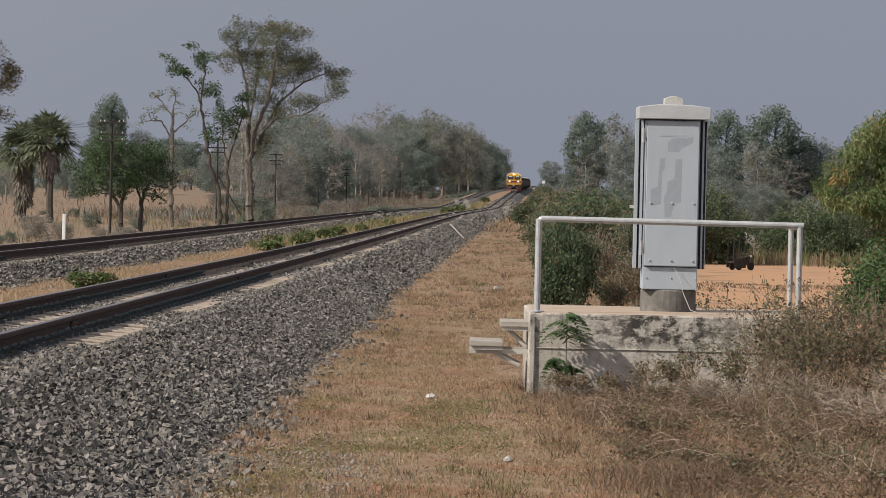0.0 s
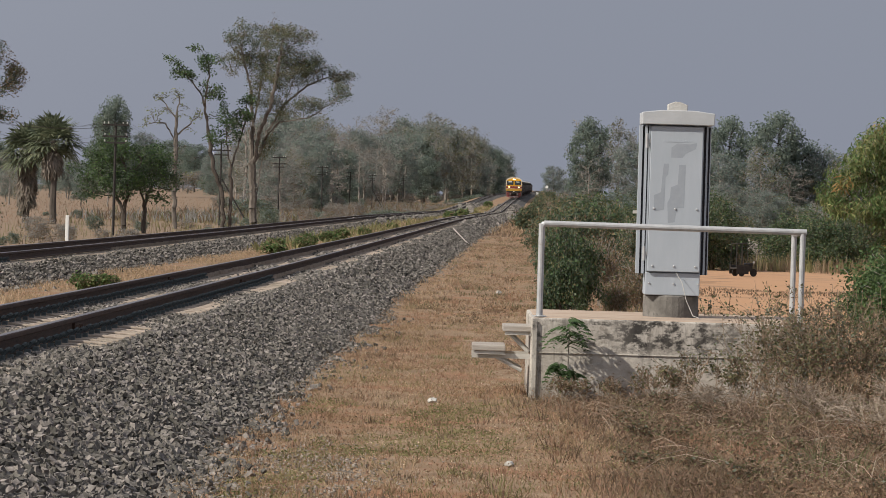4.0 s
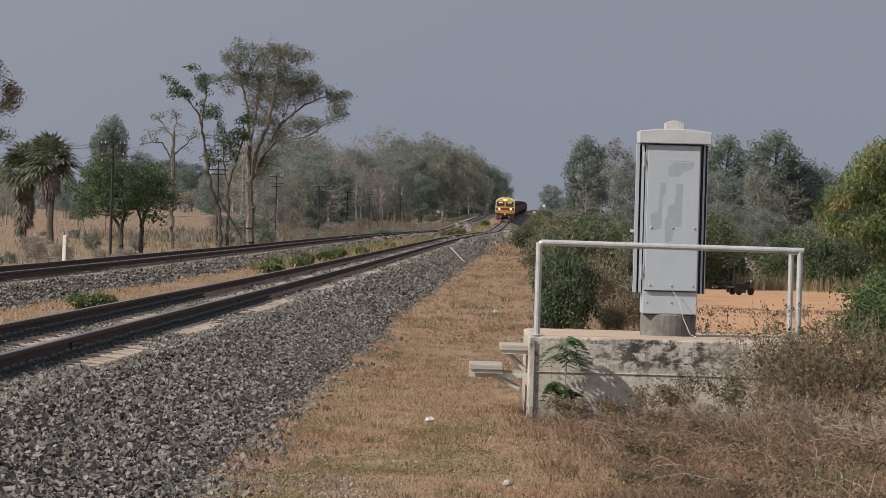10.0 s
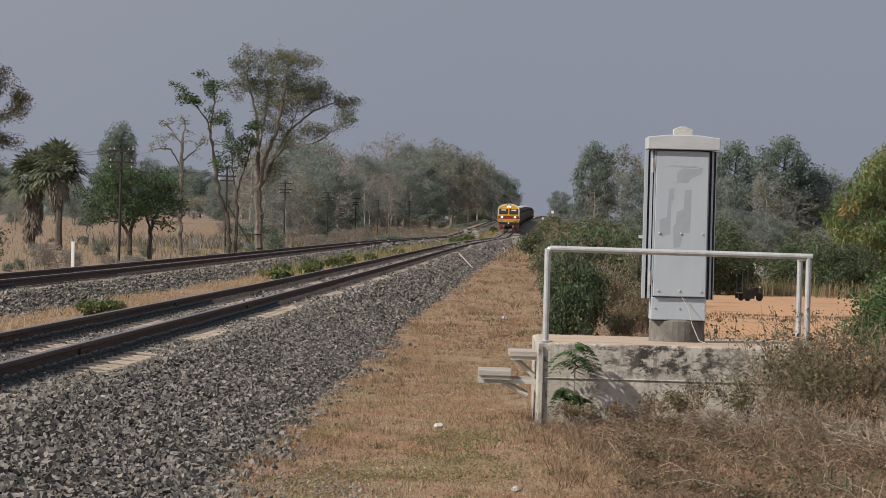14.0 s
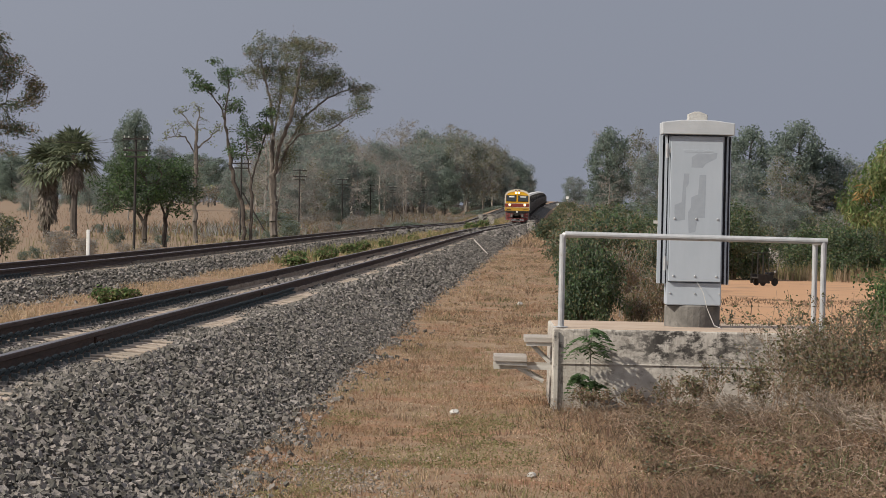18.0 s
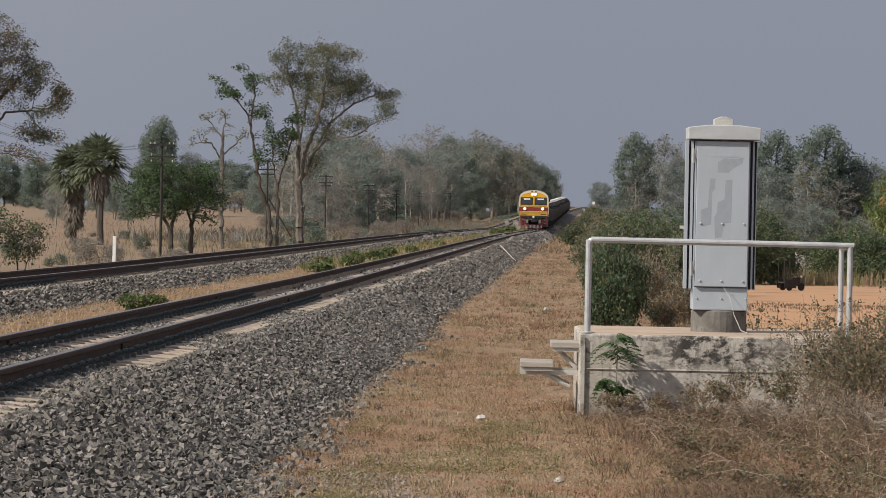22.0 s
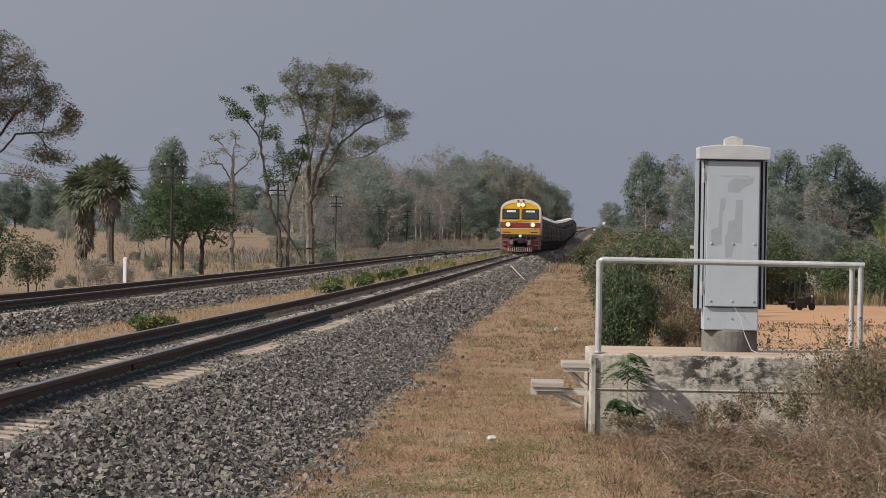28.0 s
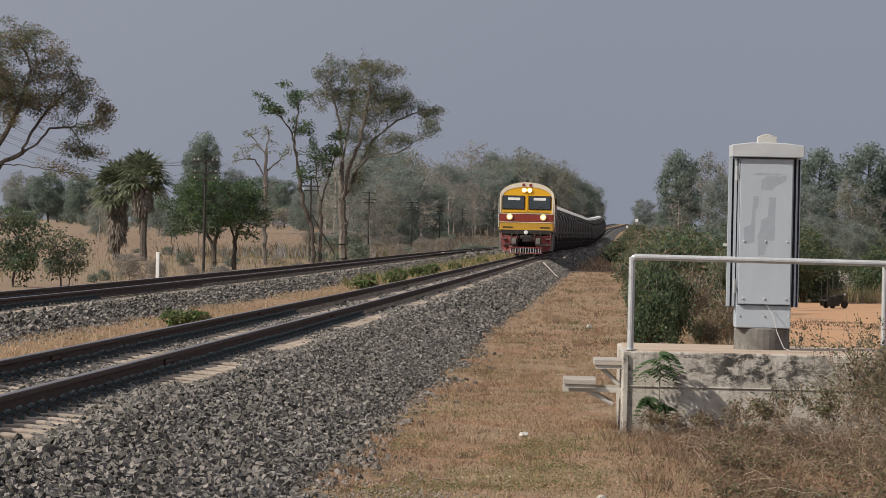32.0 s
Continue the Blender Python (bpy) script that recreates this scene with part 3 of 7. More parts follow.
# ---- grass ----
def blades(name, count, place, height, width, mat, label, seed, lean=0.5):
    rng = np.random.default_rng(seed)
    x, y, z, hs = place(rng, count)
    n = len(x)
    h = height * hs * rng.uniform(0.5, 1.3, n)
    a = rng.uniform(0, 6.28, n)
    w = width * rng.uniform(0.6, 1.3, n)
    dx, dy = np.cos(a) * w, np.sin(a) * w
    b = rng.uniform(0, 6.28, n)
    ln = h * lean * rng.uniform(0.1, 1.4, n)
    tx, ty = np.cos(b) * ln, np.sin(b) * ln
    v = np.stack([np.stack([x - dx, y - dy, z - 0.01], 1), np.stack([x + dx, y + dy, z - 0.01], 1), np.stack([x + tx * 0.4 + dx * 0.7, y + ty * 0.4 + dy * 0.7, z + h * 0.6], 1), np.stack([x + tx, y + ty, z + h * 0.95], 1), np.stack([x + tx * 0.4 - dx * 0.7, y + ty * 0.4 - dy * 0.7, z + h * 0.6], 1)], 1).reshape(-1, 3)
    o = 5 * np.arange(n)
    f = np.stack([o, o + 1, o + 2, o + 4], 1).tolist() + np.stack([o + 4, o + 2, o + 3], 1).tolist()
    return tagged(raw(name, v, f, mat), label, "grass", kind="stuff")


def field_of(x0, x1, y0, y1, clump=0.5, follow=True, thresh=-1.0, seed=0.0, power=1.0, edge=0.0, slant=0.0):
    def place(rng, count):
        y = y0 + (y1 - y0) * rng.uniform(0, 1, count) ** power
        x = rng.uniform(x0, x1, count) + (np.interp(y, LY, LX1) if follow else 0)
        hs, keep = np.empty(count), np.ones(count, bool)
        z = on_sheet(x, y)
        for i in range(count):
            q = noise.noise((x[i] * 1.1 + seed, y[i] * 0.16, seed)) + 0.5 * noise.noise((x[i] * 3.5, y[i] * 0.7, seed + 3))
            keep[i] = q > thresh and (not edge or rng.random() < (x[i] - x0 - slant * (y1 - y[i]) + 0.5 * q) / edge)
            hs[i] = max(0.35, 1 + clump * 1.5 * q)
        return x[keep], y[keep], z[keep], hs[keep]
    return place


def tufts(name, clusters, each, place, height, radius, width, mat, label, seed, lean=0.9):
    """Blades in bunches, each bunch of its own size, spreading outwards."""
    rng = np.random.default_rng(seed)
    x, y, z, hs = place(rng, clusters)
    n = len(x)
    big = np.repeat(hs * rng.lognormal(0, 0.35, n), each)
    x, y, z = np.repeat(x, each), np.repeat(y, each), np.repeat(z, each)
    n = len(x)
    a, d = rng.uniform(0, 6.28, n), np.abs(rng.normal(0, 1, n))
    ox, oy = np.cos(a) * d, np.sin(a) * d
    h = height * big * rng.uniform(0.4, 1.2, n)
    bx, by = x + ox * radius * big, y + oy * radius * big
    tx, ty = bx + ox * h * lean * 0.7 + rng.normal(0, 0.3, n) * h, by + oy * h * lean * 0.7 + rng.normal(0, 0.3, n) * h
    t = rng.uniform(0, 6.28, n)
    w = width * rng.uniform(0.6, 1.3, n)
    dx, dy = np.cos(t) * w, np.sin(t) * w
    mx, my = bx * 0.55 + tx * 0.45, by * 0.55 + ty * 0.45
    v = np.stack([np.stack([bx - dx, by - dy, z - 0.01], 1), np.stack([bx + dx, by + dy, z - 0.01], 1), np.stack([mx + dx * 0.7, my + dy * 0.7, z + h * 0.65], 1), np.stack([tx, ty, z + h * 0.95], 1), np.stack([mx - dx * 0.7, my - dy * 0.7, z + h * 0.65], 1)], 1).reshape(-1, 3)
    o = 5 * np.arange(n)
    f = np.stack([o, o + 1, o + 2, o + 4], 1).tolist() + np.stack([o + 4, o + 2, o + 3], 1).tolist()
    return tagged(raw(name, v, f, mat), label, "grass", kind="stuff")


def tangle(name, count, place, length, rise, radius, mat, label, seed):
    """Thin dead stalks bent over one another."""
    rng = np.random.default_rng(seed)
    x, y, z, hs = place(rng, count)
    n, k = len(x), 5
    a, c = rng.uniform(0, 6.28, n), rng.normal(0, 1.1, n)
    L = length * rng.uniform(0.4, 1.4, n) * hs ** 0.5
    up = rise * rng.uniform(0.1, 1.3, n) * hs
    rings = []
    px, py = x - np.cos(a) * L * 0.4, y - np.sin(a) * L * 0.4
    for i in range(k):
        t = i / (k - 1)
        q = a + c * (t - 0.5)
        if i:
            px, py = px + np.cos(q) * L / (k - 1), py + np.sin(q) * L / (k - 1)
        pz = z + up * (0.15 + 4 * t * (1 - t) * 0.85) + 0.01
        r = radius * (1 - 0.6 * t)
        for j in range(3):
            g = 2.094 * j
            rings.append(np.stack([px - np.sin(q) * r * math.cos(g), py + np.cos(q) * r * math.cos(g), pz + r * math.sin(g)], 1))
    v = np.stack(rings, 1).reshape(-1, 3)
    one = [(3 * i + j, 3 * i + (j + 1) % 3, 3 * i + 3 + (j + 1) % 3, 3 * i + 3 + j) for i in range(k - 1) for j in range(3)]
    f = (np.array(one)[None] + 3 * k * np.arange(n)[:, None, None]).reshape(-1, 4)
    return tagged(raw(name, v, f, mat), label, "brush", kind="stuff")


# verge beside the track
blades("dry_grass", 44000, field_of(2.3, 9.5, 26, 75, 0.7, thresh=-0.1, seed=1.0, power=1.15), 0.026, 0.0034, M_STRAW, "short straw-coloured dry grass on the verge", 11, lean=1.9)
blades("dry_grass", 40000, field_of(2.3, 9.5, 26, 75, 0.6, thresh=0.0, seed=7.0, power=1.15), 0.026, 0.0038, M_STRAWRED, "reddish withered grass on the verge", 12, lean=1.9)
blades("dry_grass", 24000, field_of(2.5, 9.5, 26, 70, 0.5, thresh=0.05, seed=13.0, power=1.15), 0.032, 0.0036, M_STRAWGREEN, "half-green grass in the verge", 13, lean=1.5)
tufts("grass_tufts", 1700, 26, field_of(2.35, 9.0, 26, 80, 0.8, thresh=-0.1, seed=101.0, power=1.2), 0.045, 0.05, 0.0022, M_STRAW, "straw-coloured tufts of dry grass on the verge", 111)
tufts("grass_tufts", 1500, 26, field_of(2.35, 9.0, 26, 80, 0.8, thresh=-0.05, seed=103.0, power=1.2), 0.045, 0.05, 0.0022, M_BRUSH, "withered brown tufts on the verge", 112)
tufts("grass_tufts", 1500, 24, field_of(2.35, 9.0, 26, 80, 0.8, thresh=-0.1, seed=105.0, power=1.2), 0.038, 0.05, 0.0024, M_STRAWRED, "reddish-brown tufts on the verge", 113)
tufts("green_tufts", 900, 24, field_of(2.5, 9.0, 26, 80, 0.8, thresh=0.12, seed=107.0, power=1.2), 0.034, 0.05, 0.0028, M_STRAWGREEN, "low dusty grey-green weeds on the verge", 114)
tufts("grass_tufts", 1500, 16, field_of(2.3, 8.0, 80, 260, 0.8, thresh=-0.2, seed=109.0, power=1.5), 0.05, 0.08, 0.005, M_STRAW, "dry tufts farther along the verge", 115)
tufts("grass_tufts", 1300, 16, field_of(2.3, 8.0, 80, 260, 0.8, thresh=-0.1, seed=113.0, power=1.5), 0.05, 0.08, 0.005, M_STRAWRED, "reddish tufts farther along the verge", 116)
tufts("green_tufts", 600, 16, field_of(2.4, 8.0, 80, 260, 0.8, thresh=0.05, seed=117.0, power=1.5), 0.06, 0.08, 0.006, M_LEAFOLIVE, "grey-green weeds farther along the verge", 117)
tufts("grass_tufts", 700, 16, field_of(2.4, 8.0, 80, 260, 0.8, thresh=0.05, seed=119.0, power=1.5), 0.07, 0.08, 0.005, M_BRUSH, "brown weeds farther along the verge", 118)
# row of dark blades put in for the shadow line across the yard
blades("dry_brush", 2500, field_of(9, 22, 205, 222, 0.8, follow=False, thresh=-0.2, seed=41.0), 0.10, 0.02, M_BRUSH, "low dark blades standing for a shadow line across the yard", 24, lean=0.9)
# strip between the two tracks, and the field beyond
blades("dry_grass", 44000, field_of(-4.0, -1.4, 40, 260, 0.7, thresh=-0.3, seed=5.0, power=1.3), 0.075, 0.005, M_STRAW, "dry orange grass between the tracks", 15, lean=1.3)
blades("dry_grass", 8000, field_of(-3.8, -1.7, 130, 640, 0.7, thresh=0.05, seed=15.0), 0.24, 0.03, M_STRAWGREEN, "green weeds between the tracks", 16)
blades("tall_dry_grass", 16000, field_of(-30, -9, 170, 480, 0.9, thresh=0.25, seed=21.0), 0.26, 0.012, M_REED, "tall pale reeds and dry grass in the field", 17, lean=0.45)
blades("tall_dry_grass", 11000, field_of(-28, -9, 180, 480, 0.9, thresh=0.2, seed=25.0), 0.28, 0.013, M_STRAWGREEN, "greenish reeds in the field", 18, lean=0.45)
blades("tall_dry_grass", 14000, field_of(-100, -20, 290, 1000, 0.9, follow=False, thresh=-0.2, seed=61.0), 0.20, 0.02, M_STRAWRED, "dry grass over the far field", 28, lean=0.9)
blades("tall_dry_grass", 9000, field_of(-100, -20, 290, 1000, 0.9, follow=False, thresh=0.0, seed=63.0), 0.26, 0.03, M_BRUSH, "brown scrub over the far field", 29, lean=0.9)
blades("dry_grass", 9000, field_of(-4.0, -1.4, 260, 700, 0.7, thresh=-0.3, seed=151.0), 0.16, 0.02, M_STRAW, "dry grass far along between the tracks", 151, lean=0.8)
blades("dry_grass", 9000, field_of(2.3, 9.0, 260, 700, 0.7, thresh=-0.3, seed=153.0), 0.18, 0.02, M_STRAW, "dry grass far along the verge", 152, lean=0.8)
blades("dry_brush", 7000, field_of(2.3, 9.0, 240, 700, 0.7, thresh=-0.1, seed=155.0), 0.22, 0.02, M_BRUSH, "brown weeds far along the verge", 153, lean=0.8)
blades("dry_brush", 8000, field_of(-13.0, -7.4, 240, 700, 0.7, thresh=-0.2, seed=157.0), 0.22, 0.02, M_REED, "faded weeds far along the second track", 154, lean=0.8)
blades("green_weeds", 6000, field_of(-13.0, -7.4, 240, 700, 0.7, thresh=0.0, seed=159.0), 0.24, 0.022, M_LEAFOLIVE, "olive weeds far along the second track", 155, lean=0.8)
blades("undergrowth", 13000, field_of(-34, -11.5, 370, 950, 0.9, thresh=-0.2, seed=161.0), 0.75, 0.05, M_BRUSH, "brown undergrowth before the woods", 161, lean=0.7)
# this undergrowth takes the grey with the distance haze painted in
blades("undergrowth", 13000, field_of(-34, -11.5, 370, 950, 0.9, thresh=-0.1, seed=163.0), 0.7, 0.05, M_WOODGREY, "haze-paled grey undergrowth before the woods", 162, lean=0.7)
blades("undergrowth", 9000, field_of(-34, -11.0, 370, 950, 0.9, thresh=0.0, seed=165.0), 0.7, 0.05, M_LEAFOLIVE, "olive undergrowth before the woods", 163, lean=0.7)
# pale reeds along the back of the yard
blades("tall_reeds", 3500, field_of(13, 25, 284, 305, 0.8, follow=False, thresh=-0.1, seed=51.0), 0.75, 0.02, M_REED, "tall pale reeds behind the yard", 26, lean=0.25)
blades("tall_reeds", 2000, field_of(13, 25, 284, 305, 0.8, follow=False, thresh=-0.1, seed=53.0), 0.8, 0.02, M_STRAWGREEN, "tall green reeds behind the yard", 27, lean=0.25)
# withered brush in front of the platform
BRUSH = dict(follow=False, edge=0.6, slant=0.045)
blades("withered_stalks", 26000, field_of(0.15, 4.6, 27.5, 42.8, 0.9, thresh=-0.15, seed=31.0, **BRUSH), 0.085, 0.0034, M_BRUSH, "withered brown stalks and dry brush", 20, lean=1.4)
tufts("brush_tufts", 800, 20, field_of(0.15, 4.7, 29, 42.7, 0.9, thresh=-0.2, seed=131.0, **BRUSH), 0.085, 0.05, 0.0032, M_BRUSH, "matted withered brown brush", 121, lean=1.2)
tufts("brush_tufts", 450, 20, field_of(0.15, 4.7, 29, 42.7, 0.9, thresh=-0.1, seed=133.0, **BRUSH), 0.07, 0.05, 0.0032, M_STRAWRED, "reddish dead grass in the brush", 122, lean=1.3)
tufts("brush_tufts", 260, 24, field_of(0.3, 4.7, 29, 42.7, 0.9, thresh=0.0, seed=135.0, **BRUSH), 0.08, 0.05, 0.0026, M_STRAW, "long pale straw in the brush", 123, lean=1.4)
tufts("green_tufts", 150, 26, field_of(0.3, 4.6, 30, 42.5, 0.9, thresh=0.1, seed=137.0, **BRUSH), 0.11, 0.05, 0.0045, M_LEAFOLIVE, "olive weeds in the brush", 124)
tangle("dead_stalks", 1400, field_of(0.2, 4.7, 30, 42.7, 0.9, thresh=-0.1, seed=141.0, **BRUSH), 0.36, 0.12, 0.0032, M_WEEDTWIG, "tangled dead brown stalks", 125)
tangle("dead_stalks", 700, field_of(0.4, 4.7, 30, 42.7, 0.9, thresh=0.0, seed=143.0, **BRUSH), 0.45, 0.12, 0.0030, M_TWIG, "tangled pale dead stalks", 126)


# ---- trees ----
def tubes(segments, mat, name, parent):
    """Branches as tapered tubes, one mesh."""
    vs, fs = [], []
    for p, q, r, r2 in segments:
        n = 7 if r > 0.08 else 4 if r > 0.02 else 3
        d = (q - p).normalized()
        a = d.orthogonal().normalized()
        b = d.cross(a)
        o = len(vs)
        for c, rr in ((p, r), (q, r2)):
            for i in range(n):
                t = 2 * math.pi * i / n
                vs.append(tuple(c + rr * (math.cos(t) * a + math.sin(t) * b)))
        fs += [(o + i, o + (i + 1) % n, o + n + (i + 1) % n, o + n + i) for i in range(n)]
    return raw(name, vs, fs, mat, parent)


def grow(rng, start, way, length, radius, depth, segs, tips, bend=0.25, up=0.15, kids=(3, 4), shrink=0.68, fork=(0.45, 0.95), twig=0.006):
    """One limb with its side limbs. tips collects points along the outer limbs."""
    n = 4 if depth > 1 else 3
    p, d, r = start.copy(), way.normalized(), radius
    nodes = []
    for i in range(n):
        d = (d + Vector((rng.gauss(0, bend), rng.gauss(0, bend), rng.gauss(0, bend) + up)) * 0.5).normalized()
        q = p + d * (length / n)
        r2 = max(twig, r * (0.86 if depth else 0.6))
        segs.append((p, q, r, r2))
        p, r = q, r2
        nodes.append((p.copy(), d.copy(), r))
    if depth <= 1:
        tips += [c for c, _, _ in nodes[1:]]
    if depth == 0:
        return
    for k in range(rng.randint(*kids)):
        c, d0, rr = nodes[rng.randint(1 if depth > 1 else 0, n - 1)]
        side = Vector((rng.gauss(0, 1), rng.gauss(0, 1), rng.gauss(0, 0.6))).normalized()
        ang = rng.uniform(*fork)
        nd = (d0 * math.cos(ang) + (side - d0 * side.dot(d0)).normalized() * math.sin(ang)).normalized()
        grow(rng, c, nd, length * shrink * rng.uniform(0.75, 1.15), rr * 0.72, depth - 1, segs, tips, bend, up, kids, shrink, fork, twig)
    grow(rng, p, d, length * shrink, r * 0.9, depth - 1, segs, tips, bend, up, kids, shrink, fork, twig)


def leaf_cloud(rng, tips, per, spread, size, aspect=0.55, droop=0.0):
    """Leaves as small bent diamonds around points."""
    c = np.repeat(np.array([tuple(t) for t in tips]), per, 0)
    n = len(c)
    o = rng.normal(0, 1, (n, 3))
    o *= (rng.uniform(0, 1, n) ** 0.4 / np.linalg.norm(o, axis=1))[:, None]
    c = c + o * spread * np.array([2.0, 2.0, 1.5])
    d = rng.normal(0, 1, (n, 3))
    d[:, 2] = d[:, 2] * 0.6 - droop
    d /= np.linalg.norm(d, axis=1)[:, None]
    s = np.cross(d, rng.normal(0, 1, (n, 3)))
    s /= np.linalg.norm(s, axis=1)[:, None] + 1e-9
    L = (size * rng.uniform(0.6, 1.4, n))[:, None]
    v = np.stack([c, c + d * L * 0.5 + s * L * aspect * 0.5 , c + d * L, c + d * L * 0.45 - s * L * aspect * 0.5], 1)
    v[:, 2, 2] -= 0.15 * L[:, 0]
    return v.reshape(-1, 3), np.arange(4 * n).reshape(-1, 4)


def tree(name, m, label, seed, height, trunk_r, depth=3, bark=None, leaves=(), lean=(0, 0), stems=1, clear=0.3, bend=0.25, up=0.15, kids=(3, 4), fork=(0.45, 0.95), limb=0.55, category="tree", group="", spread=0.25, twig=0.006):
    """leaves: rows of (material, how many at a tip, scatter, leaf length, share of the tips)."""
    rng = random.Random(seed)
    nr = np.random.default_rng(seed)
    root = thing(name, m, label, category, group)
    bundles, tips = [], []
    for s in range(stems):
        segs = []
        bundles.append(segs)
        a = 6.28 * s / stems + rng.uniform(0, 1)
        way = Vector((lean[0] + (spread * math.cos(a) if stems > 1 else 0), lean[1] + (spread * math.sin(a) if stems > 1 else 0), 1)).normalized()
        p, r = Vector((0.12 * s, 0, -0.1)), trunk_r * (1 if s == 0 else rng.uniform(0.6, 0.9))
        n = 5
        segs.append((p, p + way * 0.25, r * 1.5, r))
        p = p + way * 0.25
        for i in range(n):
            way = (way + Vector((rng.gauss(0, 0.07), rng.gauss(0, 0.07), 0.03))).normalized()
            q = p + way * height * clear / n
            segs.append((p, q, r, r * 0.95))
            p, r = q, r * 0.95
        for k in range(rng.randint(2, 4)):
            a = rng.uniform(0, 6.28)
            t = rng.uniform(*fork)
            grow(rng, p - way * rng.uniform(0, 0.5) * height * clear * 0.5, Vector((math.cos(a) * math.sin(t), math.sin(a) * math.sin(t), math.cos(t))), height * (1 - clear) * limb * rng.uniform(0.7, 1.0), r * 0.6, depth - 1, segs, tips, bend, up, kids, fork=fork, twig=twig)
        grow(rng, p, way, height * (1 - clear) * limb, r * 0.8, depth - 1, segs, tips, bend, up, kids, fork=fork, twig=twig)
    # bring the crown to the true height
    top = max(t.z for t in tips)
    k = height / top
    tips = [t * k for t in tips]
    for segs in bundles:
        tubes([(p * k, q * k, r, r2) for p, q, r, r2 in segs], bark or M_BARK, "trunk" if category == "tree" else "stem", root)
    for mat, per, scatter, size, share in leaves:
        some = [t for t in tips if rng.random() < share]
        if some:
            v, f = leaf_cloud(nr, some, per, scatter, size)
            raw("crown", v, f, mat, root)
    return root


def at(x, y, dz=0.0, turn=0.0):
    return pose(x, y, ground_z(x, y) + dz, 0, 0, turn)


def colonize(nr, stems, goals, step, kill):
    """Limbs that grow from the stems towards the goals. Gives points, parents and the stem each belongs to."""
    pts, up, own = [], [], []
    for k, line in enumerate(stems):
        line = [Vector(p) for p in line]
        last = -1
        if k:
            d = np.linalg.norm(np.array(pts) - np.array(line[0]), axis=1)
            last = int(d.argmin()) if d.min() < 1.6 * step or line[0].z > 0.5 else -1
        mine = k if last < 0 else own[last]
        if last < 0:
            pts.append(tuple(line[0]))
            up.append(-1)
            own.append(mine)
            last = len(pts) - 1
        for a, b in zip(line, line[1:]):
            n = max(1, round((b - a).length / step))
            for i in range(1, n + 1):
                q = a.lerp(b, i / n) + Vector(nr.normal(0, 0.10 * step, 3).tolist())
                pts.append(tuple(q))
                up.append(last)
                own.append(mine)
                last = len(pts) - 1
    pts = np.array(pts)
    dist = np.linalg.norm(goals[:, None] - pts[None], axis=2)
    near, gap = dist.argmin(1), dist.min(1)
    kids = np.zeros(len(pts), int)
    for _ in range(70):
        live = gap > kill
        goals, near, gap = goals[live], near[live], gap[live]
        if not len(goals):
            break
        pull = np.zeros_like(pts)
        np.add.at(pull, near, (goals - pts[near]) / gap[:, None])
        grow_at = np.unique(near)
        d = pull[grow_at]
        d = d / (np.linalg.norm(d, axis=1)[:, None] + 1e-6)
        back = np.array([up[i] if up[i] >= 0 else i for i in grow_at])
        ahead = pts[grow_at] - pts[back]
        ahead = ahead / (np.linalg.norm(ahead, axis=1)[:, None] + 1e-6)
        d = d + 0.45 * ahead * (kids[grow_at] == 0)[:, None] + nr.normal(0, 0.16, d.shape)
        d = d / (np.linalg.norm(d, axis=1)[:, None] + 1e-6)
        fresh = pts[grow_at] + d * step
        kids[grow_at] += 1
        base = len(pts)
        pts = np.concatenate([pts, fresh])
        kids = np.concatenate([kids, np.zeros(len(fresh), int)])
        up += grow_at.tolist()
        own += [own[i] for i in grow_at]
        gap = np.where(kids[near] > 4, 0.0, gap)
        dist = np.linalg.norm(goals[:, None] - fresh[None], axis=2)
        best = dist.min(1)
        near = np.where(best < gap, base + dist.argmin(1), near)
        gap = np.minimum(gap, best)
    return pts, up, own


